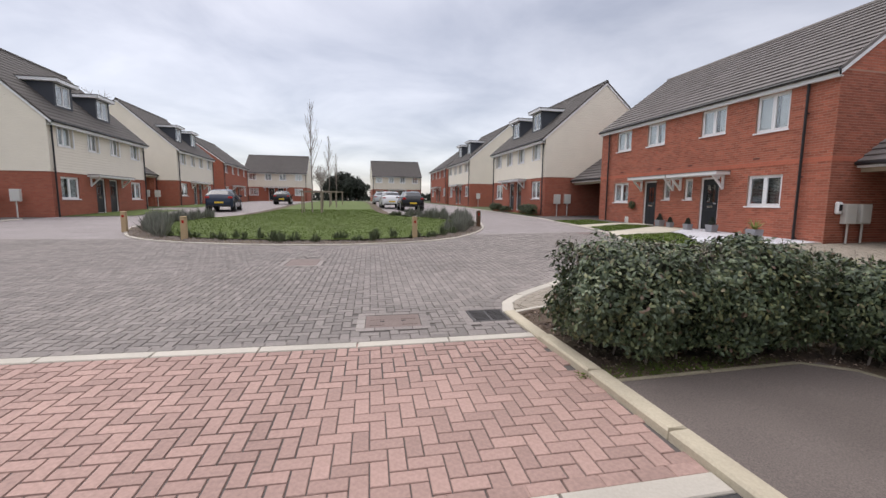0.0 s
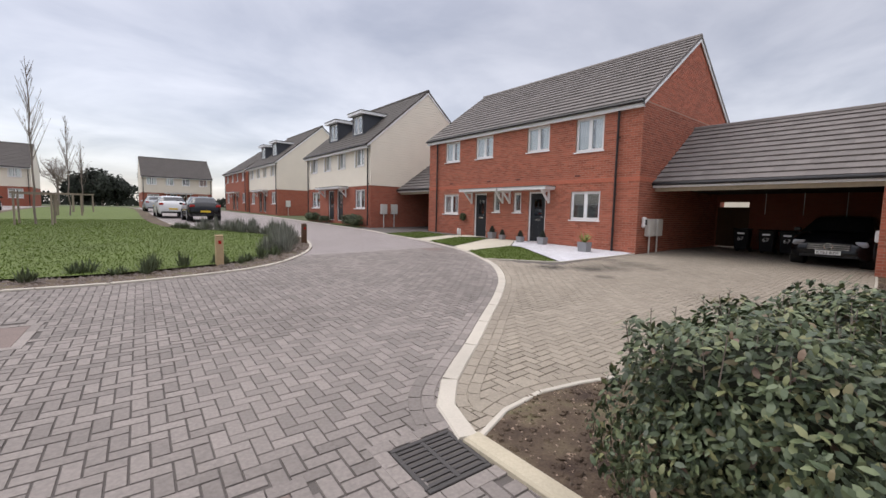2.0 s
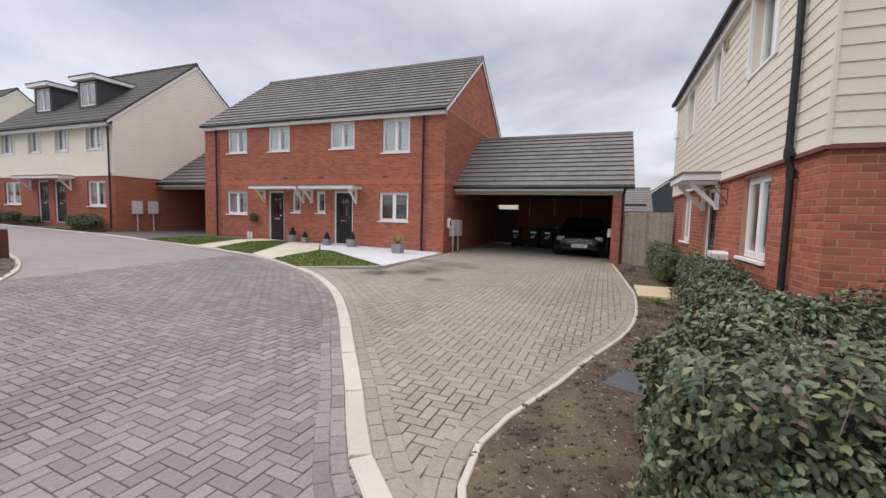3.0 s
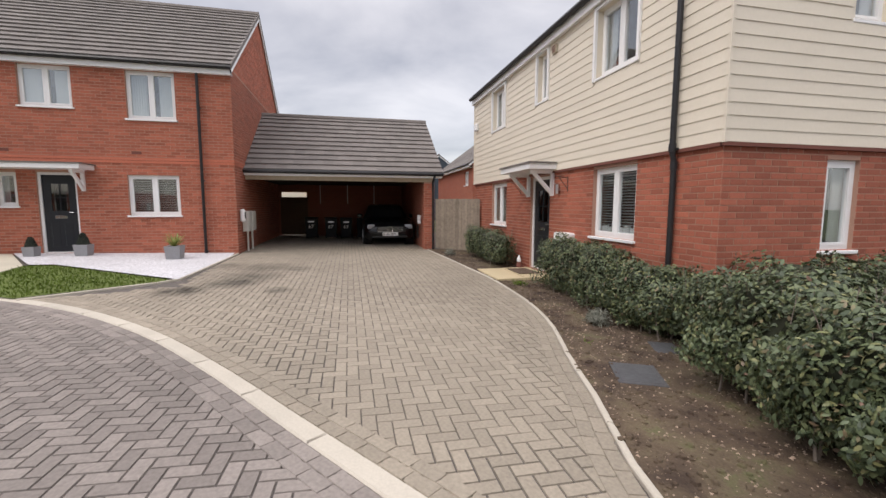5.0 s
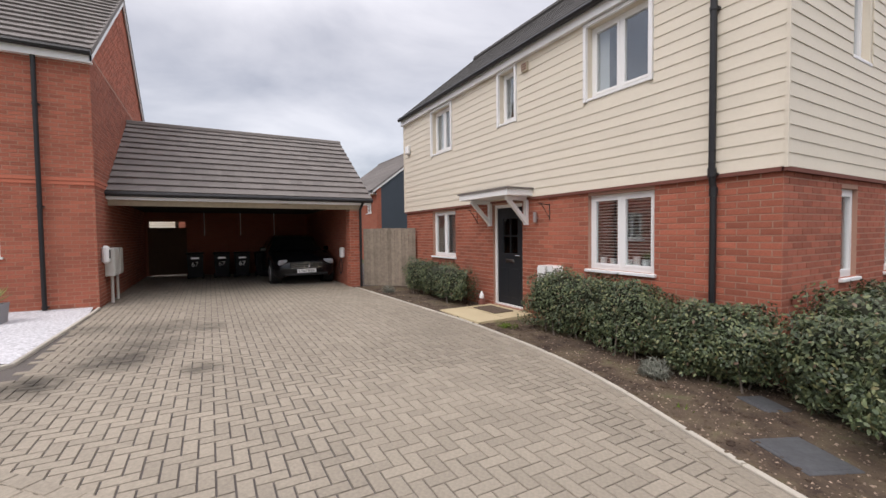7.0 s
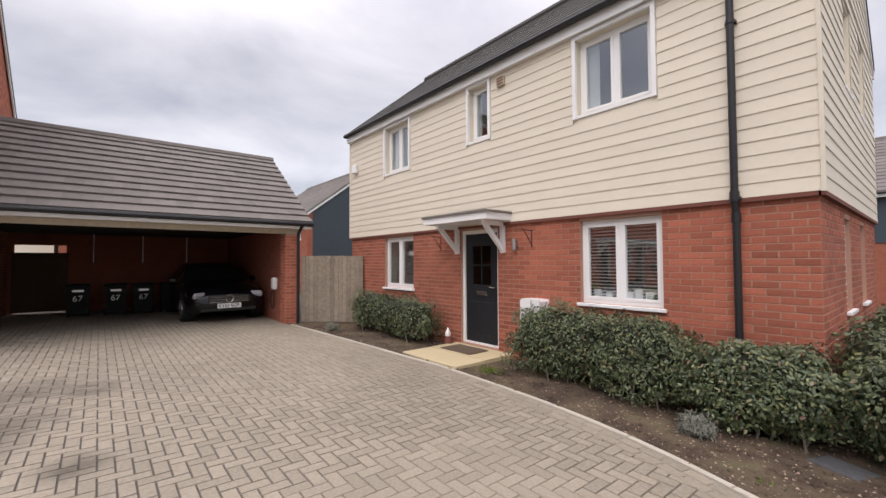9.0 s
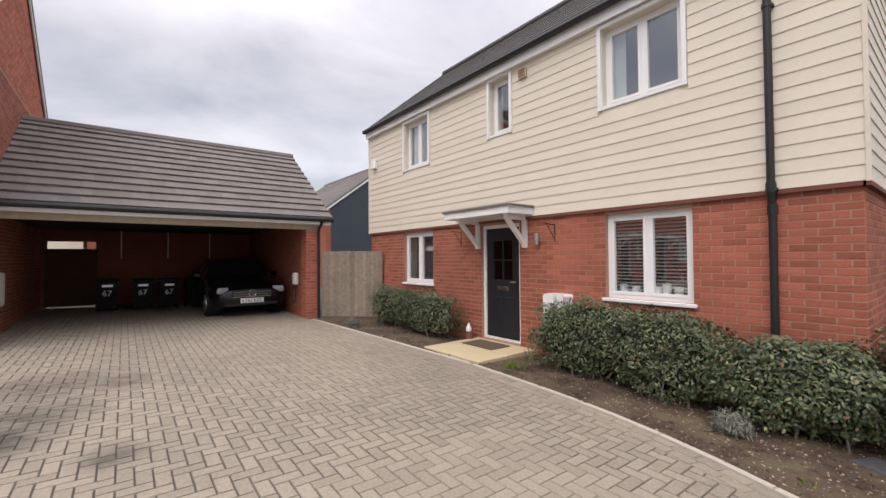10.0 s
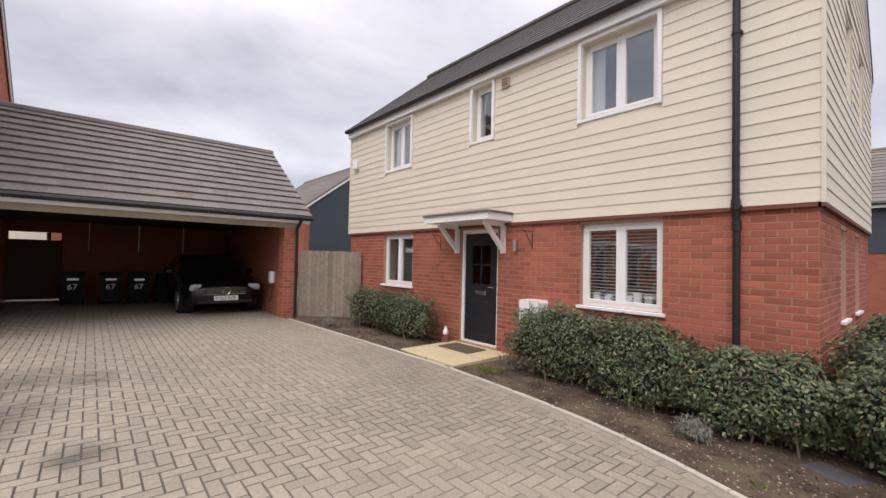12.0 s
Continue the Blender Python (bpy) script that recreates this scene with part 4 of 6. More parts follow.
def lay_paving():
    """Lays all the paving asked for: single blocks share two meshes, the fields are one mesh each."""
    u = 0.102
    for parent, poly, turn, mat, near, keep_out, lift in PAVING:
        rot = Matrix.Rotation(radians(turn), 2)
        inv = rot.inverted()
        loc = [inv @ Vector(p) for p in poly]
        x0, x1 = min(p.x for p in loc), max(p.x for p in loc)
        y0, y1 = min(p.y for p in loc), max(p.y for p in loc)
        meshes = {}
        for key, size in (("h", (2 * u - 0.007, u - 0.007)), ("v", (u - 0.007, 2 * u - 0.007))):
            bm = block_mesh(*size)
            me = bpy.data.meshes.new("paver"); bm.to_mesh(me); bm.free()
            me.materials.append(M[mat])
            meshes[key] = me
        verts, faces, count = [], [], 0
        for j in range(int(y0 / u) - 1, int(y1 / u) + 2):
            for i in range(int(x0 / u) - 1, int(x1 / u) + 2):
                k = (i - j) % 4
                if k not in (0, 3):
                    continue
                cx, cy = ((i + 1) * u, (j + 0.5) * u) if k == 0 else ((i + 0.5) * u, (j + 1) * u)
                w = rot @ Vector((cx, cy))
                if not inside(w.x, w.y, poly) or any(a < w.x < b and c < w.y < d for a, b, c, d in keep_out):
                    continue
                z = gz(w.x, w.y) + lift + random.uniform(-0.0012, 0.0012)
                tx, ty = random.uniform(-0.006, 0.006), random.uniform(-0.006, 0.006)
                if count < 300 and near[0] < w.x < near[1] and near[2] < w.y < near[3]:
                    ob = new("paver", meshes["h" if k == 0 else "v"])
                    ob.matrix_world = pose(w.x, w.y, z, math.degrees(0.02), -math.degrees(0.012), turn)
                    ob.parent = parent
                    count += 1
                    continue
                hx, hy = (u - 0.0035, u / 2 - 0.0035) if k == 0 else (u / 2 - 0.0035, u - 0.0035)
                n = len(verts)
                for c, dz in ((0.0, -0.02), (0.004, 0.0)):
                    for sx, sy in ((-1, -1), (1, -1), (1, 1), (-1, 1)):
                        px, py = cx + sx * (hx - c), cy + sy * (hy - c)
                        q = rot @ Vector((px, py))
                        verts.append((q.x, q.y, gz(q.x, q.y) + lift + z - gz(w.x, w.y) - lift + tx * sx * hx + ty * sy * hy + dz))
                faces += [(n + 4, n + 5, n + 6, n + 7)] + [(n + a, n + (a + 1) % 4, n + 4 + (a + 1) % 4, n + 4 + a) for a in range(4)]
        me = bpy.data.meshes.new("paver_field")
        me.from_pydata(verts, [], faces)
        me.materials.append(M[mat])
        field = tagged(new("paver_field", me), kind="stuff")
        field.parent = parent


sheet("ground", [(-400, -300), (400, -300), (400, 600), (-400, 600)], "verge", "grassy ground around the estate", "ground", -0.06)
sheet("paving_bed", [(-16, 0), (24, 0), (24, 30), (-16, 30)], "joint", "sand bed of the block paving", "ground", -0.010)
sheet("road", [(-14.2, 13.2), (10.2, 13.2), (10.6, 30), (10.6, 70), (4, 74), (-12, 74), (-14.2, 70)], "paver_far", "grey block-paved estate road", "road", -0.004)
sheet("road_start", [(-40, -20), (2.0, -20), (2.0, 1.74), (-40, 2.03)], "asphalt", "black asphalt road", "road", -0.002)
sheet("parking_bay", [(1.98, -4), (4.13, -4), (4.13, 2.36), (3.92, 2.80), (1.98, 2.84)], "asphalt_bay", "worn grey asphalt parking bay", "parking bay", 0.035)
sheet("flower_bed", [*EDGE, (14.3, 4.0), (14.3, 2.4), (5, 2.4), (5, -6), (4.18, -6), (4.18, 2.36), (3.94, 2.84), (1.88, 2.90), (1.90, 4.75)], "soil", "dark brown soil bed with chippings", "soil", 0.012)

border = setting("trim", "pale concrete strip between red and grey paving", "kerb")
stones(border, "strip_stone", [(-8.0, 4.54), *BORDER[1:]], 0.13, 0.92, "kerb", 0.011, jitter=0.001)
front_strip = setting("trim", "pale concrete strip along the asphalt edge", "kerb")
stones(front_strip, "strip_stone", [(1.87, 1.79), (0.91, 1.82), (-6, 2.06)], 0.15, 0.92, "kerb", 0.012)
kerb_start = setting("kerb", "raised buff concrete kerb beside parking bay", "kerb")
stones(kerb_start, "kerb_stone", [(1.95, -3.0), (1.945, 1.4), (1.935, 2.9), (1.915, 3.9)], 0.14, 0.915, "kerb_buff", 0.06, depth=0.15, chamfer=0.015)
stones(kerb_start, "kerb_stone", [(1.915, 3.9), (1.91, 4.85)], 0.14, 0.915, "kerb_buff", 0.036, depth=0.12, chamfer=0.015)
kerb_drive = setting("kerb", "flush pale concrete kerb curving past the driveway", "kerb")
stones(kerb_drive, "kerb_stone", KERB, 0.15, 0.915, "kerb", 0.014, chamfer=0.012)
kerb_left = setting("kerb", "pale concrete kerb at the road side", "kerb")
stones(kerb_left, "kerb_stone", LEFT_KERB, 0.13, 0.915, "kerb", 0.05, depth=0.12, chamfer=0.015)
edging = setting("trim", "thin pale concrete edging along the soil bed", "edging")
stones(edging, "edging_stone", EDGE, 0.05, 0.915, "kerb", 0.025)
bay_edge = setting("trim", "thin concrete edging behind the parking bay", "edging")
stones(bay_edge, "edging_stone", [(1.95, 2.86), (3.90, 2.83), (4.15, 2.36), (4.15, -4)], 0.04, 0.915, "kerb_mossy", 0.045)
island_kerb = setting("trim", "cream concrete edging round the lawn island", "edging")
stones(island_kerb, "edging_stone", ISLAND[-16:] + ISLAND[:104], 0.09, 0.915, "kerb", 0.03)

pave_red = setting("pavement", "pinkish red herringbone block paving", "paving")
herringbone(pave_red, [(-7.5, 2.22), (0.91, 1.935), (1.88, 1.90), (1.88, 2.7), (1.88, 4.03), (0.04, 4.12), (-3.25, 4.29), (-7.5, 4.51)], -2.6, "paver_red", (-0.3, 1.9, 2.0, 3.3))
stones(pave_red, "paver", [(1.87, 1.915), (0.91, 1.945), (-5, 2.14)], 0.094, 0.2, "paver_red", 0.004, gap=0.009, depth=0.03, chamfer=0.004, jitter=0.001)
pave_grey = setting("pavement", "worn pinkish grey herringbone block paving", "paving")
HOLES = [(0.07, 0.87, 4.5, 5.16), (1.34, 1.90, 4.5, 5.08), (-1.38, -0.55, 8.62, 9.7)]
herringbone(pave_grey, [(-9, 4.60), (-3.25, 4.31), (0.04, 4.14), (1.92, 4.05), (1.95, 4.85), *KERB[1:78], (9.3, 14.0), (-13, 14.0), (-13, 12)], -2.6, "paver_grey", (0.6, 3.2, 5.4, 7.6), HOLES)
for k in (0, 1):
    stones(pave_grey, "paver", side_line(KERB[4:90], 0.13 + 0.105 * k), 0.098, 0.2, "paver_grey", 0.006, depth=0.03, chamfer=0.004, limit=90, jitter=0.001)
stones(pave_grey, "paver", [(-5, 4.52), (-3.25, 4.43), (0.04, 4.26), (1.8, 4.17)], 0.098, 0.2, "paver_grey", 0.006, depth=0.03, chamfer=0.004)
drive = setting("driveway", "tan-grey herringbone block-paved driveway", "driveway")
herringbone(drive, [*KERB[1:66], (8.9, 9.3), (12.8, 9.45), (21, 9.45), (21, 3.9), *EDGE[::-1]], 0.0, "paver_tan", (3.6, 7.2, 4.9, 6.9))
for k in (0, 1):
    stones(drive, "paver", side_line(KERB[6:68], -0.13 - 0.105 * k), 0.098, 0.2, "paver_tan", 0.006, depth=0.03, chamfer=0.004, limit=90, jitter=0.001)
    stones(drive, "paver", side_line(EDGE[6:], 0.08 + 0.105 * k), 0.098, 0.2, "paver_tan", 0.006, depth=0.03, chamfer=0.004, limit=70, jitter=0.001)

# lawn island, with a soil rim
sheet("flower_bed_island", ISLAND, "soil", "dark bark-covered soil rim of the island", "soil", 0.025)


def shrink(poly, d):
    c = Vector((sum(p[0] for p in poly) / len(poly), sum(p[1] for p in poly) / len(poly)))
    out = []
    n = len(poly)
    for k in range(n):
        a, b = Vector(poly[k - 1]), Vector(poly[(k + 1) % n])
        t = (b - a).normalized()
        nrm = Vector((-t.y, t.x))
        p = Vector(poly[k])
        if not inside(*(p + nrm * 0.05), poly):
            nrm = -nrm
        out.append(tuple(p + nrm * d))
    return out


LAWN = shrink(ISLAND, 0.8)


def turf(name, outline, label, lift, mound=0.0, blades=0, seed=1, h=0.05):
    """Grass: a gently domed sheet with tufts of blades on it, as one mesh."""
    ob = sheet(name, outline, "grass", label, "lawn", lift)
    rnd = random.Random(seed)
    xs, ys = [p[0] for p in outline], [p[1] for p in outline]
    verts, faces = [], []
    tries = 0
    while len(faces) < blades and tries < blades * 6:
        tries += 1
        x, y = rnd.uniform(min(xs), max(xs)), rnd.uniform(min(ys), min(max(ys), 34))
        if not inside(x, y, outline):
            continue
        a, k = rnd.uniform(0, 6.28), h * rnd.uniform(0.6, 1.5)
        w = 0.012
        dx, dy = math.cos(a) * w, math.sin(a) * w
        lx, ly = rnd.uniform(-0.5, 0.5) * k, rnd.uniform(-0.5, 0.5) * k
        z = gz(x, y) + lift
        n = len(verts)
        verts += [(x - dx, y - dy, z), (x + dx, y + dy, z), (x + lx, y + ly, z + k)]
        faces.append((n, n + 1, n + 2))
    if faces:
        me = bpy.data.meshes.new("grass_blades")
        me.from_pydata(verts, [], faces)
        me.materials.append(M["blade"])
        tagged(new("grass_blades", me), "short green grass blades on a lawn", "grass", kind="stuff")
    return ob


turf("lawn", LAWN, "mown green lawn of the island", 0.07, blades=60000, h=0.022)
turf("lawn", [(8.12, 11.1), (8.9, 12.55), (11.2, 12.95), (11.3, 12.5), (9.35, 9.55)], "small mown green front lawn", 0.03, blades=2500, seed=2, h=0.035)
turf("lawn", [(9.45, 13.9), (9.75, 15.75), (12.1, 16.7), (12.75, 15.6)], "small mown green front lawn", 0.03, blades=1800, seed=3, h=0.035)
turf("lawn", [(9.95, 16.9), (10.1, 19.6), (12.3, 19.8), (12.3, 17.7)], "small mown green front lawn", 0.03, blades=1800, seed=4, h=0.035)
turf("lawn", [(10.8, 24), (10.9, 28), (11.5, 28), (11.5, 24)], "small mown green front lawn", 0.03)
turf("lawn", [(-14.0, 24), (-11.2, 25.2), (-11.2, 32), (-14.0, 32.5)], "small mown green front lawn", 0.03)
turf("lawn", [(-13.6, 14.5), (-13.6, 19.5), (-19, 19), (-19, 14.5)], "small mown green front lawn", 0.03)
turf("lawn", [(-14.5, 36), (-12, 37), (-12, 48), (-14.5, 48)], "small mown green front lawn", 0.03)
sheet("path", [(8.85, 12.62), (9.4, 13.85), (12.85, 15.55), (13.3, 15.2), (13.3, 14.5), (11.3, 13.0)], "slab_pale", "buff paved garden path", "path", 0.02)
sheet("path", [(9.75, 15.85), (9.9, 16.85), (12.3, 17.65), (13.3, 17.4), (13.3, 16.3), (12.2, 16.8)], "slab_pale", "buff paved garden path", "path", 0.02)
sheet("gravel", [(9.42, 9.50), (11.38, 12.5), (11.36, 12.95), (13.34, 14.5), (13.34, 9.52), (12.6, 9.44)], "gravel", "white decorative gravel front garden", "gravel", 0.035, kind="stuff")
lawn_edge = setting("trim", "thin concrete edging of the front lawn", "edging")
stones(lawn_edge, "edging_stone", [(8.05, 11.02), (9.36, 9.50), (12.7, 9.42), (13.3, 9.43)], 0.05, 0.915, "kerb", 0.035)


# ---- the brick pair ----
WINS_B = [(1.3, 2.39, 4.03, 5.0), (3.5, 4.6, 4.03, 5.0), (6.5, 7.6, 4.03, 5.0), (8.75, 9.85, 3.82, 5.0),
          (1.22, 2.36, 1.5, 2.45), (4.7, 5.12, 1.63, 2.45, 1), (5.88, 6.3, 1.63, 2.45, 1), (8.65, 9.83, 1.40, 2.42, 2, "blind")]
brick_house = gable_house("brick_house", pose(13.36, 20.6, 0, 0, 0, -90), 11.17, 7.8, 5.24, 8.1, "pair of red brick houses with grey tiled roof", None, WINS_B,
                          [(3.5, 4.3, 0.46, 2.46), (6.7, 7.54, 0.46, 2.46)], [(3.1, 5.46, 2.52, (3.35, 5.3)), (5.54, 7.95, 2.52, (5.7, 7.7))], (0.75, 10.4),
                          near=(8.4, 11.0, 0.5, 2.6), band=2.72, over=0.13)
for u, z in ((1.8, 2.98), (4.4, 2.98), (6.1, 2.98), (8.9, 2.98)):
    part("air_vent", boxed(u - 0.11, u + 0.11, -0.012, 0.002, z - 0.035, z + 0.035), "brick_dark", brick_house, "dark clay air brick")

# ---- the cream house ----
X = lambda a: 14.3 - a
WINS_C = [(X(7.59), X(6.50), 1.09, 2.21), (X(12.68), X(11.54), 1.09, 2.21), (X(7.58), X(6.56), 3.68, 4.74), (X(9.76), X(9.28), 3.80, 4.76, 1), (X(12.58), X(11.64), 3.69, 4.74)]
cream_house = gable_house("cream_house", pose(14.3, 2.43, 0.06, 0, 0, 180), 9.2, 5.1, 5.05, 7.17, "cream weatherboard and red brick house with dark tiled roof", 2.3, WINS_C,
                          [(X(10.05), X(9.13), 0.20, 2.22)], [(X(10.37), X(8.80), 2.32, (X(10.11), X(8.99)))], (X(5.74),), "tile_dark", dress="blind", over=0.13,
                          side_wins=((), ((1.50, 2.02, 1.06, 2.15), (1.66, 2.2, 3.74, 4.8), (3.05, 3.6, 1.06, 2.15), (3.15, 3.7, 3.74, 4.8))), near=(5.6, 8.6, 0.9, 2.3))
part("corner_trim", boxed(9.2 + 0.022, 9.2 + 0.056, -0.056, -0.022, 2.29, 4.9), "board", cream_house)
part("corner_trim", boxed(-0.056, -0.022, -0.056, -0.022, 2.29, 4.9), "board", cream_house)
bm = bmesh.new()
box(bm, -0.02, 9.22, -0.05, 0.0, 2.255, 2.298)
box(bm, 9.2, 9.25, -0.05, 5.1, 2.255, 2.298)
part("drip_trim", bm, "brick_dark", cream_house, "dark red drip trim under boards")


# ---- the carports ----
def carport(m, width, label, gate=True, hang=0.12):
    """An open-fronted carport: front in the plane y = 0, brick back and end wall, tiled roof on a timber beam."""
    c = thing("carport", m, label, "carport")
    d, ev, rz, ov, bz = 5.9, 2.62, 4.78, 0.12, 2.42
    slope = (rz - ev) / (d / 2 + ov)
    holes = [(0.12, 1.16, -0.2, 1.98), (0.12, 1.16, 2.03, 2.24)] if gate else []
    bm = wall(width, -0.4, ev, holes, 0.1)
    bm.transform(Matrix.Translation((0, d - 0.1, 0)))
    # back wall in the darkened brick, so shade is part of its colour
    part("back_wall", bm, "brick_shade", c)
    end = part("end_wall", boxed(width - 0.34, width - 0.005, 0.38, d, -0.4, ev), "brick_far", c)
    pier = part("pier", boxed(width - 0.34, width - 0.005, 0.005, 0.375, -0.4, bz), "mortar", c, "red brick pier")
    brick_skin(pier, Matrix.Translation((width - 0.34, 0.005, 0)), 0.335, -0.4, bz, ())
    brick_skin(pier, Matrix.Translation((width - 0.005, 0, 0)) @ Matrix.Rotation(radians(90), 4, "Z"), 0.38, -0.4, bz, ())
    brick_skin(pier, Matrix.Translation((width - 0.34, 0.38, 0)) @ Matrix.Rotation(radians(-90), 4, "Z"), 0.375, -0.4, bz, ())
    part("beam", boxed(0, width, 0.02, 0.2, bz, ev - 0.05), "beam", c, "pale timber beam")
    # ceiling coloured near-black to deepen the shade under the roof
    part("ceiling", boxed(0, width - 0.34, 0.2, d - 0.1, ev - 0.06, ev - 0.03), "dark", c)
    part("fascia", boxed(0, width + hang, -ov - 0.03, -ov, bz + 0.115, ev + 0.06), "upvc", c)
    part("soffit", boxed(0, width + hang, -ov, 0.02, bz + 0.12, bz + 0.135), "upvc", c)
    bm = bmesh.new()
    rod(bm, (0, -ov - 0.09, ev + 0.035), (width + hang + 0.03, -ov - 0.09, ev + 0.035), 0.055)
    part("gutter", bm, "gutter", c, "black gutter")
    for flip in (0, 1):
        slab = bmesh.new()
        pts = [(-ov, ev), (d / 2, rz), (d / 2, rz + 0.06), (-ov, ev + 0.06)]
        prism(slab, [((d - a) if flip else a, b) for a, b in pts], 0, width + hang)
        slab.transform(Matrix.Translation((width + hang, 0, 0)) @ Matrix.Rotation(radians(90), 4, "Z"))
        deck = part("roof_slope", slab, "tile", c)
        if not flip:
            tile_slope(deck, Matrix.Translation((0, -ov - 0.05, ev + 0.07)), width + hang + 0.03, d / 2 + ov + 0.05, rz - ev)
    bm = bmesh.new()
    prism(bm, [(0.0, ev), (d, ev), (d / 2, rz)], 0, 0.12)
    bm.transform(Matrix.Translation((width - 0.01, 0, 0)) @ Matrix.Rotation(radians(90), 4, "Z"))
    part("gable", bm, "brick_far", c)
    bm = bmesh.new()
    rod(bm, (0, d / 2, rz + 0.06), (width + hang + 0.03, d / 2, rz + 0.06), 0.11)
    part("ridge", bm, "tile", c)
    bm = bmesh.new()
    rod(bm, (width - 0.06, -0.06, 0.25), (width - 0.06, -0.06, bz), 0.036, n=10)
    rod(bm, (width - 0.06, -0.06, bz), (width - 0.02, -ov - 0.09, ev), 0.036, n=10)
    part("downpipe", bm, "gutter", c, "black downpipe")
    if gate:
        g = part("gate", boxed(0.08, 1.20, d - 0.145, d - 0.125, 0.42, 1.99), "gate", c, "brown timber gate")
        for k in range(7):
            a = 0.08 + k * 0.16
            part("gate_board", boxed(a + 0.004, a + 0.156, d - 0.16, d - 0.146, 0.42, 1.99), "gate", g)
        part("lintel_frame", boxed(0.06, 1.22, d - 0.15, d - 0.101, 1.992, 2.030), "gate", c)
        for k in range(3):
            bm = bmesh.new()
            rod(bm, (1.75 + 1.15 * k, d - 0.35, 1.75), (1.75 + 1.15 * k, d - 0.35, ev - 0.06), 0.014, n=6)
            part("hanging_strip", bm, "upvc", c, "thin white hanging strip")
    return c


carport(at(14.45, 9.43, -90, 0), 5.66, "brick carport with grey tiled roof, open front", hang=0.22)
carport(at(13.65, 23.95, -90, 0.14), 3.25, "dark open brick carport between two houses", gate=False)

sheet("path", [(20.6, 7.9), (23.5, 7.9), (23.5, 9.8), (20.6, 9.8)], "slab", "pale paved path behind the gate", "path", 0.03)


# ---- far houses ----
def terrace(x, y, turn, width, clad, label, dorm=True, depth=8.5, ridge=8.35, eave=4.8):
    w, k = width, eave - 4.8
    win = [(0.07 * w, 0.07 * w + 1.15, 3.5 + k, 4.6 + k), (0.33 * w, 0.33 * w + 0.95, 3.5 + k, 4.6 + k), (0.56 * w, 0.56 * w + 0.95, 3.5 + k, 4.6 + k),
           (0.81 * w, 0.81 * w + 1.05, 3.5 + k, 4.6 + k), (0.07 * w, 0.07 * w + 1.45, 0.88, 2.0), (0.93 * w - 1.3, 0.93 * w, 0.88, 2.0)]
    return gable_house("terraced_house", at(x, y, turn), w, depth, eave, ridge, label, 2.2 if clad else None, win,
                       [(0.38 * w, 0.38 * w + 0.9, 0.08, 2.04), (0.62 * w - 0.9, 0.62 * w, 0.08, 2.04)], [(0.30 * w, 0.70 * w, 2.09, (0.33 * w, 0.67 * w))],
                       (0.02 * w, 0.98 * w), dormers=((0.22 * w, 1.45), (0.60 * w, 1.45)) if dorm else (), tile="tile_far")


CREAM = "cream clad and brick terraced house with grey roof"
RED = "red brick terraced house with grey roof"
terrace(11.68, 33.3, -90, 9.4, True, CREAM, depth=7.8, ridge=8.0, eave=4.65)
terrace(12.2, 52.0, -90, 9.8, True, CREAM)
terrace(12.6, 66.0, -90, 11.0, False, RED, False, ridge=7.9)
terrace(-14.05, 23.9, 90, 9.4, True, CREAM, ridge=8.75)
terrace(-14.7, 40.8, 90, 9.5, True, CREAM, ridge=8.75, eave=5.0)
terrace(-15.2, 56.0, 90, 12.0, False, RED, False, ridge=8.2, eave=5.0)
terrace(-16.6, 72.0, 0, 9.6, True, CREAM, False, ridge=7.5, eave=4.6)
terrace(3.9, 78.0, 0, 9.1, True, CREAM, False, ridge=7.6, eave=4.7)
gable_house("blue_house", pose(36.0, -1.0, 0.1, 0, 0, 180), 10.0, 8.0, 4.3, 7.3, "red brick house with dark blue-grey clad gable", None,
            [(8.2, 9.1, 2.9, 3.8)], base=-0.4, side_mat="slate")
gable_house("blue_house", pose(58.0, 0.35, 0.1, 0, 0, 180), 10.0, 8.0, 4.3, 7.3, "distant brick house with dark blue-grey clad gable", None,
            [(8.2, 9.1, 2.9, 3.8)], base=-0.4, side_mat="slate")
gable_house("garage", pose(29.0, 5.2, 0.1, 0, 0, -90), 3.5, 5.0, 2.15, 3.6, "low brick garage with grey tiled roof behind the fence", base=-0.4)
gable_house("slate_house", pose(9.0, -17.0, 0.0, 0, 0, 180), 12.0, 8.0, 4.6, 7.4, "dark slate clad house with grey roof", 2.4, [(1.0, 2.0, 3.6, 4.7)], upper="slate")

gable_house("brick_house", pose(33.0, 9.15, 0.3, 0, 0, -90), 6.0, 7.0, 4.6, 6.6, "red brick house behind the carport gate", None, [(2.0, 3.0, 0.9, 2.0)], base=-0.4, tile="tile_far")
gable_house("cream_house", pose(34.0, 17.0, 0.3, 0, 0, -90), 7.6, 7.0, 4.6, 6.6, "pale clad house behind the carport gate", 1.2, (), base=-0.4, tile="tile_far")
carport(at(-16.4, 37.5, 90), 3.25, "dark open brick carport between two houses", gate=False)

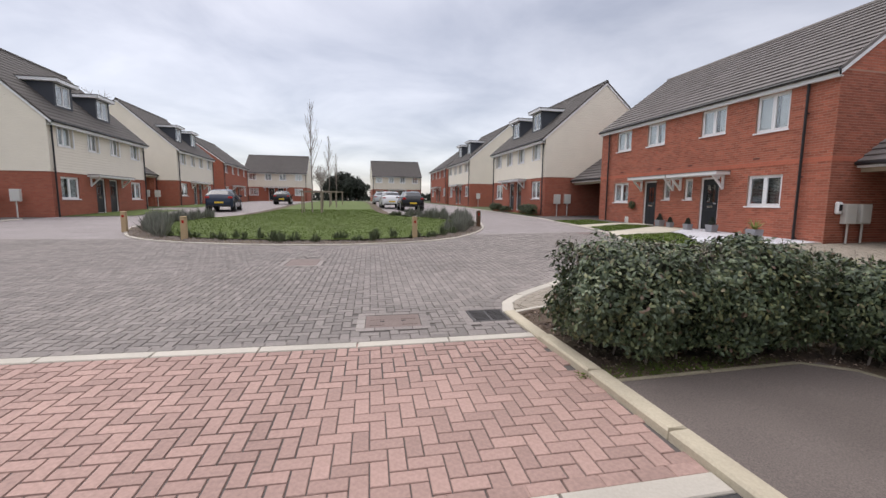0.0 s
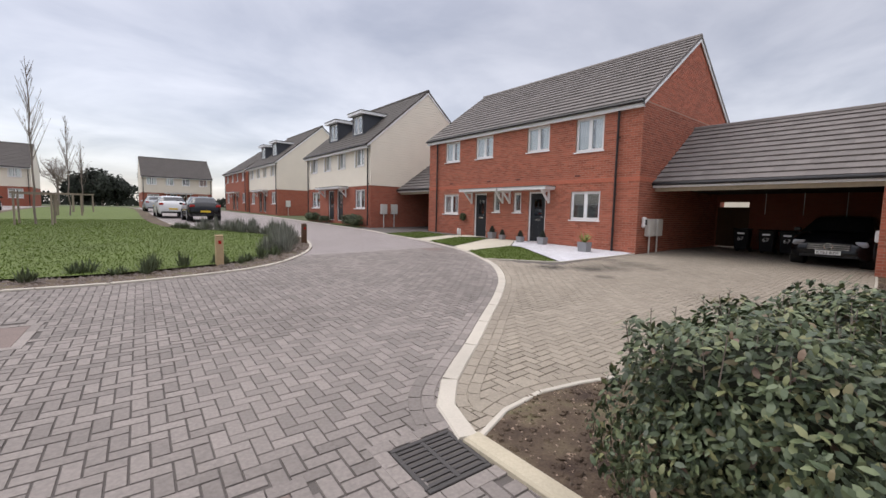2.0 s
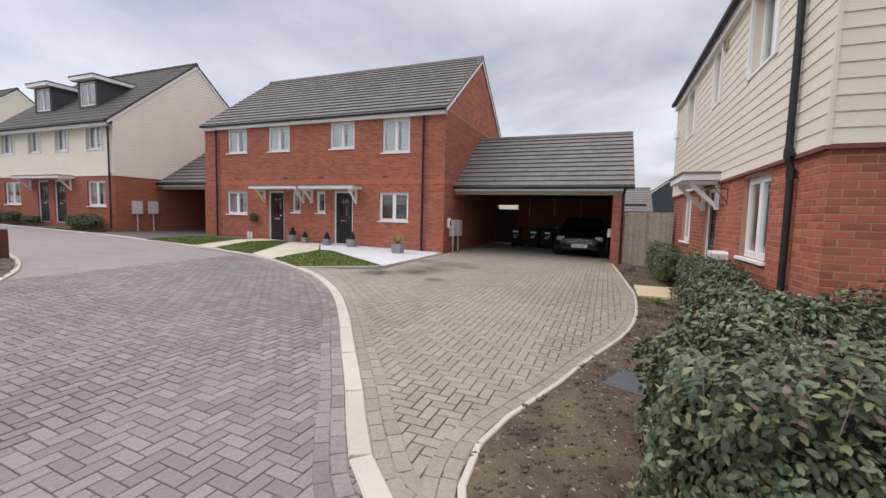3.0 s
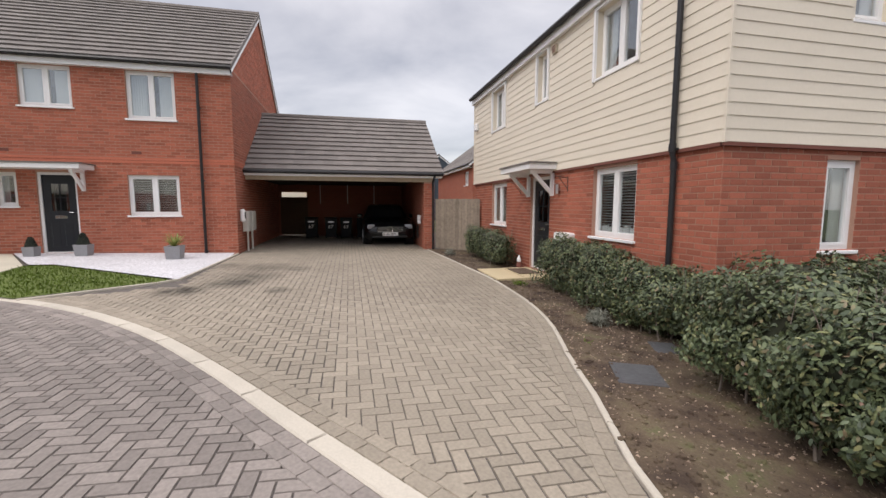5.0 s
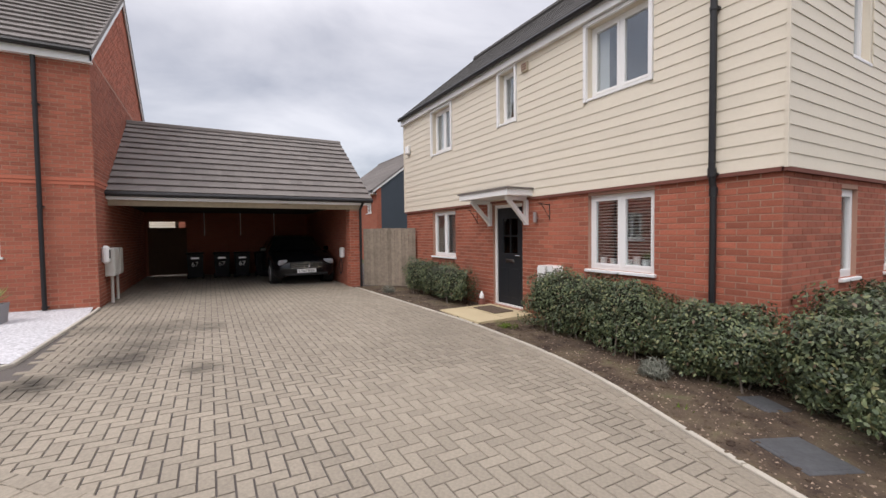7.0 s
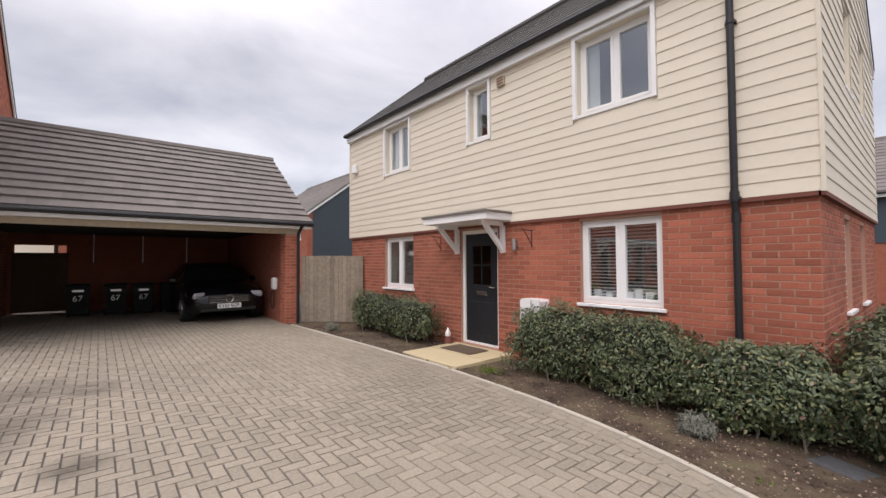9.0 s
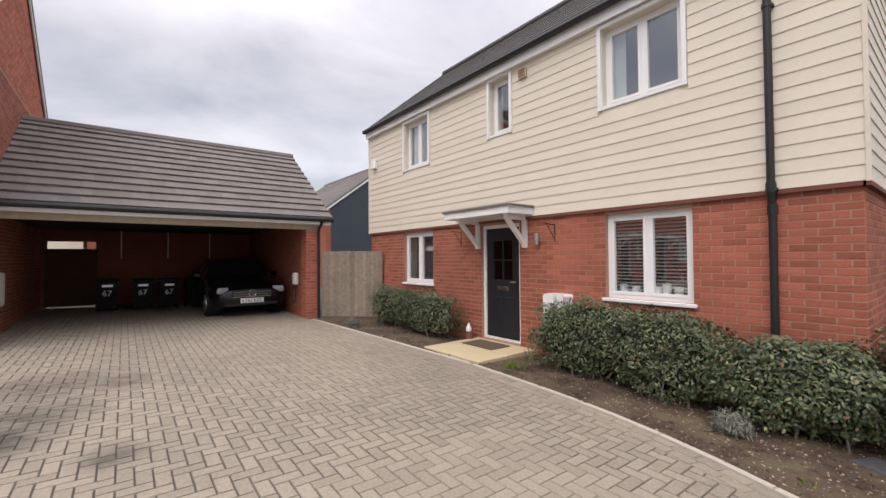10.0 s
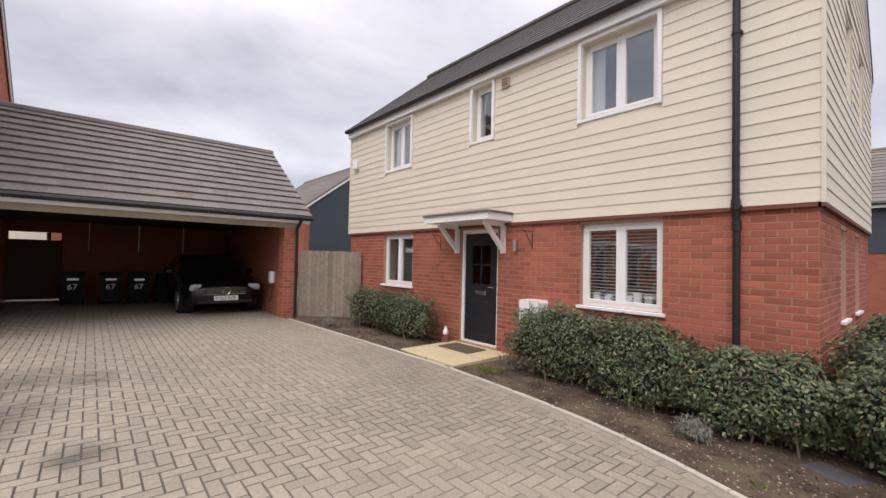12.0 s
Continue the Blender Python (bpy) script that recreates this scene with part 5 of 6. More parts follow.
# ---- hedges and plants ----
def leaf_cloud(verts, faces, rnd, centre, half, count, size, power=3.5, shell=0.16, rough=0.09, floor=0.0, aspect=0.5):
    """Adds leaves to a shrub: they sit in the outer shell of a rounded box and face outwards and up."""
    cx, cy = centre
    hx, hy, hz = half
    base = gz(cx, cy) + floor
    done = 0
    while done < count:
        d = Vector((rnd.gauss(0, 1), rnd.gauss(0, 1), rnd.gauss(0, 1))).normalized()
        area = abs(d.x) ** power + abs(d.y) ** power + abs(d.z) ** power
        k = area ** (-1 / power)
        q = Vector((d.x * k * hx, d.y * k * hy, d.z * k * hz))
        bump = 1 + rough * 2.2 * noise.noise(Vector((cx * 3 + q.x * 3.1, cy * 3 + q.y * 3.1, q.z * 3.1))) + rough * noise.noise(Vector((q.x * 9, q.y * 9 + cx, q.z * 9)))
        q = q * bump * (1 - shell * rnd.random() ** 2)
        if q.z < -hz * 0.93:
            continue
        done += 1
        nrm = (Vector((d.x / hx, d.y / hy, d.z / hz)).normalized() * 0.8 + Vector((rnd.gauss(0, 0.5), rnd.gauss(0, 0.5), rnd.gauss(0.35, 0.5)))).normalized()
        along = nrm.cross(Vector((rnd.gauss(0, 1), rnd.gauss(0, 1), rnd.gauss(0, 0.6)))).normalized()
        across = nrm.cross(along)
        s = size * rnd.uniform(0.65, 1.25)
        c = Vector((cx, cy, base + hz)) + q
        n = len(verts)
        w = s * aspect / 2
        bend = nrm * (-0.12 * s)
        for a, b, e in ((0, 0, 0), (0.3, 1, 0.3), (0.3, -1, 0.3), (0.7, 0.85, 0.6), (0.7, -0.85, 0.6), (1, 0, 1)):
            fold = nrm * (0.18 * w * abs(b))
            verts.append(tuple(c + along * (a * s) + across * (b * w) + bend * e * e + fold))
        faces += [(n, n + 1, n + 2), (n + 2, n + 1, n + 3, n + 4), (n + 4, n + 3, n + 5)]


def shrub(name, blobs, label, category, leaf="leaf", seed=1, size=0.055, group="", shell=0.24, sprigs=0, small=False):
    """A clipped shrub: leaves over a solid dark core that stands for inner shade, on stems from the ground. blobs: (x,
    y, half x, half y, half height, leaves).
    """
    rnd = random.Random(seed)
    x0, y0 = blobs[0][0], blobs[0][1]
    verts, faces = [], []
    core = bmesh.new()
    stem = bmesh.new()
    for x, y, hx, hy, hz, count in blobs:
        leaf_cloud(verts, faces, rnd, (x, y), (hx, hy, hz), count, size, floor=-0.03 if small else 0.06, shell=0.8 if small else shell, aspect=0.14 if small else 0.44, rough=0.18)
        # solid lump behind the leaves, dark in place of the shade there
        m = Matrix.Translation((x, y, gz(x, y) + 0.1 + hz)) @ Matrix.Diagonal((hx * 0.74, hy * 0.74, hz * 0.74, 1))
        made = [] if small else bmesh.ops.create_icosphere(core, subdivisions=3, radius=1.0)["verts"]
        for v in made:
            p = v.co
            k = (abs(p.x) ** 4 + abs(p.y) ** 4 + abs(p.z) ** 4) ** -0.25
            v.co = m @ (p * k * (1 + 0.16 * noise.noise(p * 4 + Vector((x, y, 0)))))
        for k in range(int(sprigs * hx * hy)):
            px, py = x + rnd.uniform(-0.85, 0.85) * hx, y + rnd.uniform(-0.85, 0.85) * hy
            pz = gz(px, py) + 0.04 + 2 * hz * 0.93
            tall = rnd.uniform(0.06, 0.17)
            lean = Vector((rnd.uniform(-0.05, 0.05), rnd.uniform(-0.05, 0.05), tall))
            rod(stem, (px, py, pz - 0.08), Vector((px, py, pz)) + lean, 0.003, 0.002, 4)
            for q in range(8):
                spot = Vector((px, py, pz)) + lean * (q / 8)
                a = q * 2.4 + px * 9
                out = Vector((math.cos(a), math.sin(a), 0.8)).normalized()
                side = Vector((-math.sin(a), math.cos(a), 0))
                l = size * rnd.uniform(0.55, 0.9) * (1.15 - 0.5 * q / 8)
                m0 = len(verts)
                verts += [tuple(spot), tuple(spot + out * l * 0.5 + side * l * 0.22), tuple(spot + out * l), tuple(spot + out * l * 0.5 - side * l * 0.22)]
                faces.append((m0, m0 + 1, m0 + 2, m0 + 3))
        if small:
            continue
        for k in range(max(3, int(hx * hy * 30))):
            px, py = x + rnd.uniform(-0.7, 0.7) * hx, y + rnd.uniform(-0.7, 0.7) * hy
            rod(stem, (px, py, gz(px, py) - 0.02), (px + rnd.uniform(-0.1, 0.1), py + rnd.uniform(-0.1, 0.1), gz(px, py) + hz), 0.012, 0.006, 5)
    ob = thing(name, pose(x0, y0, gz(x0, y0)), label, category, group)
    inv = ob.matrix_world.inverted()
    me = bpy.data.meshes.new("leaves")
    me.from_pydata(verts, [], faces)
    me.transform(inv)
    me.materials.append(M[leaf])
    lv = new("leaves", me); lv.parent = ob
    core.transform(inv); stem.transform(inv)
    if not small:
        part("inner_mass", core, "core_shade", ob, "solid dark core standing for inner shade")
        tagged(part("stem_tangle", stem, "bark", ob), "thin brown stems", kind="stuff")
    return ob


HEDGE = "clipped dark green evergreen hedge in a soil bed"
shrub("hedge", [(2.60, 3.46, 0.70, 0.55, 0.46, 20000), (3.55, 3.22, 0.62, 0.46, 0.46, 16000)], "dense dark green laurel-like hedge beside parking bay", "hedge", seed=11, size=0.050, sprigs=120)
shrub("hedge", [(4.62, 1.75, 0.42, 0.75, 0.47, 6500), (4.60, 0.2, 0.40, 0.85, 0.46, 5000), (4.60, -1.6, 0.40, 1.0, 0.46, 4000), (4.60, -3.6, 0.40, 1.0, 0.46, 3000)], "dark green hedge along a brick side wall", "hedge", seed=12, size=0.06, sprigs=50)
shrub("hedge", [(5.50, 2.92, 0.56, 0.34, 0.37, 11500), (4.46, 2.92, 0.38, 0.36, 0.40, 8500)], HEDGE, "hedge", seed=13, size=0.045, sprigs=60, group="hedges along the bed")
shrub("hedge", [(7.62, 2.84, 0.78, 0.32, 0.44, 11500), (6.60, 2.88, 0.52, 0.34, 0.42, 9500)], HEDGE, "hedge", seed=14, size=0.042, sprigs=60, group="hedges along the bed")
shrub("hedge", [(11.25, 2.90, 0.98, 0.32, 0.38, 7000), (12.5, 2.92, 0.55, 0.30, 0.40, 4000)], HEDGE, "hedge", seed=15, size=0.045, sprigs=60, group="hedges along the bed")
shrub("lavender_plant", [(5.85, 3.42, 0.16, 0.13, 0.12, 1300)], "small grey-green lavender tuft in the soil", "plant", "lavender", 21, 0.06, small=True)
shrub("lavender_plant", [(12.9, 3.62, 0.16, 0.14, 0.10, 700)], "small grey-green lavender tuft in the soil", "plant", "lavender", 22, 0.06, small=True)
shrub("weed_plant", [(8.45, 3.36, 0.20, 0.12, 0.05, 260)], "low green weed beside the step", "plant", "blade", 23, 0.07, small=True)
shrub("weed_plant", [(5.2, 3.95, 0.08, 0.06, 0.02, 40)], "low green weed in the soil bed", "plant", "blade", 24, 0.06, small=True)
shrub("weed_plant", [(2.9, 3.02, 0.95, 0.14, 0.025, 3200)], "patchy moss and grass beside the bay edging", "plant", "blade", 25, 0.05, small=True)

for k, (x, y, hy, hz) in enumerate(((11.15, 25.2, 0.95, 0.32), (11.2, 31.4, 0.8, 0.26), (11.2, 29.3, 0.35, 0.2))):
    shrub("shrub", [(x, y, 0.36, hy, hz, int(2200 * hy))], "low brownish green shrub before the cream house", "shrub", "sprig", 70 + k, 0.08, "shrubs before the cream house")

# chippings and litter on the beds
rnd = random.Random(5)
verts, faces = [], []
BED = [*EDGE, (14.2, 2.5), (5.2, 2.5), (4.2, 2.6), (2.1, 2.9), (2.0, 4.7)]
while len(faces) < 4 * 6000:
    x, y = rnd.uniform(1.9, 13.5), rnd.uniform(2.5, 5.0)
    if rnd.random() < 0.45:
        x = rnd.uniform(1.9, 7.0)
    if not inside(x, y, BED):
        continue
    s = 0.005 + 0.015 * rnd.random() ** 2
    z = gz(x, y) + 0.011
    a = rnd.uniform(0, 6.28)
    n = len(verts)
    for k in range(3):
        verts.append((x + s * math.cos(a + 2.09 * k) * rnd.uniform(0.4, 1.2), y + s * math.sin(a + 2.09 * k), z))
    verts.append((x, y, z + s * rnd.uniform(0.3, 0.9)))
    faces += [(n, n + 1, n + 3), (n + 1, n + 2, n + 3), (n + 2, n, n + 3), (n, n + 2, n + 1)]
me = bpy.data.meshes.new("wood_chippings")
me.from_pydata(verts, [], faces)
me.materials.append(M["chip"])
tagged(new("wood_chippings", me), "scattered pale wood chippings on soil", "mulch", kind="stuff")
# crumbs and clods of soil
verts, faces = [], []
for k in range(7000):
    x, y = rnd.uniform(1.9, 9.0 if k % 3 else 13.5), rnd.uniform(2.5, 5.0)
    if not inside(x, y, BED):
        continue
    s = 0.006 + 0.028 * rnd.random() ** 4
    n, a = len(verts), rnd.uniform(0, 6.28)
    for ring, z in ((1.0, -0.003), (0.75, s * rnd.uniform(0.3, 0.6))):
        for q in range(5):
            r = s * ring * rnd.uniform(0.7, 1.25)
            verts.append((x + r * math.cos(a + q * 1.257), y + r * math.sin(a + q * 1.257), gz(x, y) + 0.012 + z))
    verts.append((x, y, gz(x, y) + 0.012 + s * rnd.uniform(0.5, 0.8)))
    for q in range(5):
        e = (q + 1) % 5
        faces += [(n + q, n + e, n + 5 + e, n + 5 + q), (n + 5 + q, n + 5 + e, n + 10)]
me = bpy.data.meshes.new("soil_clods")
me.from_pydata(verts, [], faces)
me.materials.append(M["soil"])
tagged(new("soil_clods", me), "crumbly clods of brown soil in the bed", "soil", kind="stuff")
# bark clods on the island rim
verts, faces = [], []
rim = ISLAND[8:96]
while len(faces) < 4 * 2600:
    p = rim[rnd.randrange(len(rim))]
    q = Vector(p).lerp(Vector((-1.2, 19.0)), rnd.uniform(0.01, 0.17)) + Vector((rnd.uniform(-0.5, 0.5), rnd.uniform(-0.2, 0.2)))
    if not inside(q.x, q.y, ISLAND):
        continue
    s = rnd.uniform(0.02, 0.06)
    z = gz(q.x, q.y) + 0.024
    a = rnd.uniform(0, 6.28)
    n = len(verts)
    verts += [(q.x + s * math.cos(a + 2.09 * k), q.y + s * math.sin(a + 2.09 * k), z) for k in range(3)] + [(q.x, q.y, z + s * 0.7)]
    faces += [(n, n + 1, n + 3), (n + 1, n + 2, n + 3), (n + 2, n, n + 3), (n, n + 2, n + 1)]
me = bpy.data.meshes.new("bark_mulch")
me.from_pydata(verts, [], faces)
me.materials.append(M["bark"])
tagged(new("bark_mulch", me), "dark bark mulch round the lawn island", "mulch", kind="stuff")


def border_plant(x, y, r, h, seed, mat):
    rnd = random.Random(seed)
    ob = thing("border_plant", pose(x, y, gz(x, y)), "low wispy plant in the island border", "plant", "plants round the island")
    verts, faces = [], []
    for k in range(int(70 * r / 0.3)):
        a, t = rnd.uniform(0, 6.28), rnd.uniform(0.1, 1)
        px, py = 0.35 * r * math.cos(a), 0.35 * r * math.sin(a)
        qx, qy, qz = r * t * math.cos(a + rnd.uniform(-0.5, 0.5)), r * t * math.sin(a), h * rnd.uniform(0.5, 1.1) * (1.15 - 0.5 * t)
        w = rnd.uniform(0.008, 0.02)
        n = len(verts)
        sx, sy = -math.sin(a) * w, math.cos(a) * w
        verts += [(px, py, 0.02), ((px + qx) / 2 + sx, (py + qy) / 2 + sy, qz * 0.6), ((px + qx) / 2 - sx, (py + qy) / 2 - sy, qz * 0.6), (qx, qy, qz)]
        faces += [(n, n + 1, n + 3), (n, n + 3, n + 2)]
    me = bpy.data.meshes.new("foliage")
    me.from_pydata(verts, [], faces)
    me.materials.append(M[mat])
    new("foliage", me).parent = ob


inner = shrink(ISLAND, 0.75)
pts = walk_line(inner[-14:] + inner[:100], 0.3)
for k, p in enumerate(pts):
    big = p.x > 3.4 or p.x < -5.4
    if not big and rnd.random() < 0.2:
        continue
    border_plant(p.x + rnd.uniform(-0.2, 0.2), p.y + rnd.uniform(-0.25, 0.45), rnd.uniform(0.3, 0.45) if big else rnd.uniform(0.14, 0.36), rnd.uniform(0.45, 0.75) if big else rnd.uniform(0.2, 0.42), 100 + k, "lavender" if big else "sprig")


# ---- trees ----
def bare_tree(x, y, h, seed, spread=0.16):
    """A young bare tree with a slim upright crown, inside a timber guard of its own."""
    rnd = random.Random(seed)
    t = thing("tree", pose(x, y, gz(x, y) + 0.05), "slender young bare tree on the lawn", "tree", "young trees on the green")
    bm = bmesh.new()
    p = Vector((0, 0, -0.1))
    joints = []
    for k in range(9):
        q = Vector((rnd.uniform(-0.05, 0.05), rnd.uniform(-0.05, 0.05), h * (k + 1) / 9))
        rod(bm, p, q, 0.042 * (1 - k / 9.5) + 0.006, 0.042 * (1 - (k + 1) / 9.5) + 0.006, 7)
        joints.append((p, q)); p = q
    part("trunk", bm, "bark", t)
    bm = bmesh.new()
    for k in range(34):
        f = rnd.uniform(0.34, 0.93)
        z = h * f
        a = rnd.uniform(0, 6.28)
        ln = h * spread * (1.15 - f) * rnd.uniform(0.9, 1.6)
        b = Vector((math.cos(a) * ln * 0.55, math.sin(a) * ln * 0.55, z + ln * 1.5))
        rod(bm, (0, 0, z), b, 0.012, 0.005, 5, False)
        for q in range(3):
            s = Vector((0, 0, z)).lerp(b, rnd.uniform(0.3, 0.9))
            rod(bm, s, s + Vector((rnd.uniform(-0.3, 0.3), rnd.uniform(-0.3, 0.3), rnd.uniform(0.3, 0.7))) * ln * 0.7, 0.005, 0.003, 4, False)
    part("crown", bm, "bark", t, "bare upright branches")
    g = thing("tree_guard", pose(x, y, gz(x, y) + 0.06), "timber post guard round a young tree", "tree guard", "tree guards")
    for sx in (-0.6, 0.6):
        for sy in (-0.6, 0.6):
            bm = bmesh.new()
            rod(bm, (sx, sy, -0.05), (sx, sy, 1.45), 0.04, n=7)
            part("post", bm, "fence", g)
    for a, b in (((-0.7, -0.65), (0.7, -0.6)), ((-0.7, 0.6), (0.7, 0.65)), ((-0.65, -0.6), (-0.6, 0.6)), ((0.6, -0.6), (0.65, 0.6))):
        part("rail", boxed(a[0], b[0], a[1], b[1], 1.35, 1.44), "fence", g)


bare_tree(-2.5, 29.2, 7.4, 1)
bare_tree(-1.9, 39.5, 6.4, 2)
bare_tree(-1.5, 47.0, 5.6, 3)


def far_tree(x, y, h, r, seed, bare=False):
    rnd = random.Random(seed)
    t = thing("tree", pose(x, y, gz(x, y) - 0.1), "large bare winter tree" if bare else "dark evergreen tree at the far end", "tree", "far trees")
    bm = bmesh.new()
    rod(bm, (0, 0, 0), (0, 0, h * 0.55), 0.25, 0.14, 8)
    tips = []
    for k in range(16):
        a = rnd.uniform(0, 6.28)
        z = h * rnd.uniform(0.3, 0.6)
        q = Vector((math.cos(a) * r * rnd.uniform(0.4, 0.95), math.sin(a) * r * rnd.uniform(0.4, 0.95), z + h * rnd.uniform(0.1, 0.4)))
        rod(bm, (0, 0, z), q, 0.09, 0.03, 5, False)
        tips.append((Vector((0, 0, z)), q))
    part("trunk", bm, "bark", t)
    if bare:
        bm = bmesh.new()
        for a, b in tips:
            for k in range(16):
                s = a.lerp(b, rnd.uniform(0.3, 1.0))
                e = s + Vector((rnd.gauss(0, 0.35), rnd.gauss(0, 0.35), rnd.uniform(0.1, 0.8))) * r * 0.5
                rod(bm, s, e, 0.03, 0.012, 4, False)
                for q in range(3):
                    s2 = s.lerp(e, rnd.uniform(0.4, 1))
                    rod(bm, s2, s2 + Vector((rnd.gauss(0, 0.4), rnd.gauss(0, 0.4), rnd.uniform(0, 0.6))) * r * 0.25, 0.014, 0.008, 3, False)
        part("crown", bm, "bark", t, "bare winter twigs")
    else:
        verts, faces = [], []
        for k in range(2600):
            d = Vector((rnd.gauss(0, 1), rnd.gauss(0, 1), rnd.gauss(0, 1))).normalized()
            f = rnd.uniform(0.55, 1.0) * (1 + 0.5 * noise.noise(d * 2.2 + Vector((seed, 0, 0))))
            c = Vector((d.x * r * f, d.y * r * f, h * 0.55 + d.z * h * 0.45 * f))
            a = Vector((rnd.gauss(0, 1), rnd.gauss(0, 1), rnd.gauss(0, 1))).normalized() * rnd.uniform(0.2, 0.45)
            b = a.cross(d).normalized() * 0.25
            n = len(verts)
            verts += [tuple(c - a), tuple(c + b), tuple(c + a), tuple(c - b)]
            faces.append((n, n + 1, n + 2, n + 3))
        me = bpy.data.meshes.new("crown"); me.from_pydata(verts, [], faces); me.materials.append(M["far_leaf"])
        new("crown", me).parent = t


for k, (x, y, h, r) in enumerate(((-4.5, 122, 7.0, 3.2), (-1, 120, 7.5, 3.4), (-2.5, 128, 8.5, 3.6), (1.5, 124, 6.5, 3.0))):
    far_tree(x, y, h, r, 40 + k)
far_tree(-7.5, 112, 9.5, 3.6, 60, True)
far_tree(-30, 42, 12.5, 5, 61, True)
far_tree(-27, 48, 12, 4.5, 62, True)
verts, faces = [], []
for k in range(9000):
    x = rnd.uniform(-160, 160)
    y = 170 + rnd.uniform(-8, 8)
    z = rnd.uniform(0, 1) ** 1.3 * (6 + 3.5 * noise.noise(Vector((x * 0.05, 0, 0))))
    s = rnd.uniform(0.5, 1.2)
    n = len(verts)
    a = rnd.uniform(0, 3.14)
    verts += [(x - s * math.cos(a), y - s * math.sin(a), z), (x + s * math.cos(a), y + s * math.sin(a), z - s * 0.4), (x + rnd.uniform(-0.3, 0.3), y, z + s)]
    faces.append((n, n + 1, n + 2))
me = bpy.data.meshes.new("far_woods"); me.from_pydata(verts, [], faces); me.materials.append(M["far_leaf"])
tagged(new("far_woods", me), "dark line of distant woods", "woods", kind="stuff")


# ---- cars ----
def car(m, paint, label, plate="", plate_mat="plate_white", group="parked cars"):
    """A hatchback: front at x = 0, length along x. Lofted body, glass, wheels, lamps, grille and number plates are its parts."""
    c = thing("car", m, label, "car", group)
    rows = [(0.00, 0.30, 0.60, 0.64, 0.62, 0.50), (0.10, 0.22, 0.68, 0.73, 0.78, 0.62), (0.35, 0.19, 0.76, 0.83, 0.86, 0.70), (0.95, 0.18, 0.87, 0.93, 0.885, 0.74),
            (1.30, 0.18, 0.92, 0.98, 0.89, 0.72), (2.00, 0.18, 0.95, 1.38, 0.89, 0.60), (2.35, 0.18, 0.96, 1.44, 0.89, 0.60), (3.10, 0.18, 0.98, 1.43, 0.885, 0.59),
            (3.65, 0.19, 1.00, 1.35, 0.87, 0.56), (4.02, 0.22, 1.01, 1.08, 0.84, 0.60), (4.15, 0.24, 0.92, 0.98, 0.81, 0.66), (4.22, 0.30, 0.62, 0.68, 0.74, 0.62)]
    rings = []
    for x, zb, be, tp, w, wr in rows:
        half = [(w * 0.86, zb), (w * 0.985, zb + 0.1), (w, (zb + be) / 2 + 0.03), (w * 0.965, be), (wr * 1.03, tp - 0.035), (wr * 0.86, tp)]
        rings.append([(x, y, z) for y, z in half] + [(x, 0, tp + 0.015)] + [(x, -y, z) for y, z in half[::-1]])
    n = len(rings[0])

    def loft(cells, push=0.0):
        bm = bmesh.new()
        seen = {}
        for i, k in cells:
            f = []
            for a, b in ((i, k), (i + 1, k), (i + 1, k + 1), (i, k + 1)):
                if (a, b) not in seen:
                    x, y, z = rings[a][b]
                    seen[(a, b)] = bm.verts.new((x, y * (1 + push), z + push * 0.6))
                f.append(seen[(a, b)])
            bm.faces.new(f)
        return bm

    cabin = range(4, 9)
    glass = {(i, k) for i in cabin for k in (3, 8)} | {(4, k) for k in (4, 5, 6, 7)} | {(8, k) for k in (4, 5, 6, 7)}
    body = loft([(i, k) for i in range(len(rings) - 1) for k in range(n - 1) if (i, k) not in glass])
    for ring in (0, len(rings) - 1):
        body.faces.new([body.verts.new(p) for p in rings[ring]])
    bmesh.ops.remove_doubles(body, verts=body.verts, dist=0.001)
    bmesh.ops.recalc_face_normals(body, faces=body.faces)
    bo = part("body", body, paint, c)
    for f in bo.data.polygons:
        f.use_smooth = True
    for name, cells in (("side_window", [(i, 3) for i in cabin]), ("side_window", [(i, 8) for i in cabin]), ("windscreen", [(4, k) for k in (4, 5, 6, 7)]), ("rear_window", [(8, k) for k in (4, 5, 6, 7)])):
        g = loft(cells)
        bmesh.ops.recalc_face_normals(g, faces=g.faces)
        part(name, g, "car_glass", c)
    for s in (-1, 1):
        for x in (2.1, 2.95):
            bm = bmesh.new()
            for a, b in ((x, x + 0.06),):
                z0, z1 = 0.97, 1.41
                vs = [bm.verts.new(p) for p in ((a, s * 0.868, z0), (b, s * 0.868, z0), (b + 0.02, s * 0.622, z1), (a + 0.02, s * 0.622, z1))]
                bm.faces.new(vs)
            part("pillar", bm, paint, c)
        bm = bmesh.new()
        box(bm, 1.55, 1.70, s * 0.98 - 0.09, s * 0.98 + 0.09, 0.94, 1.07, bevel=0.03)
        part("mirror", bm, paint, c)
        for x in (0.80, 3.40):
            bm = bmesh.new()
            rod(bm, (x, s * 0.70, 0.315), (x, s * 0.895, 0.315), 0.315, n=24)
            tyre = part("wheel", bm, "rubber", c, "black tyre")
            bm = bmesh.new()
            rod(bm, (x, s * 0.86, 0.315), (x, s * 0.90, 0.315), 0.05, n=10)
            for k in range(5):
                a = k * 2 * math.pi / 5
                mm = Matrix.Translation((x, s * 0.897, 0.315)) @ Matrix.Rotation(a, 4, "Y")
                box(bm, -0.025, 0.025, -0.012, 0.008, 0.0, 0.21, mm)
            for k in range(20):
                a, b = k * math.pi / 10, (k + 1) * math.pi / 10
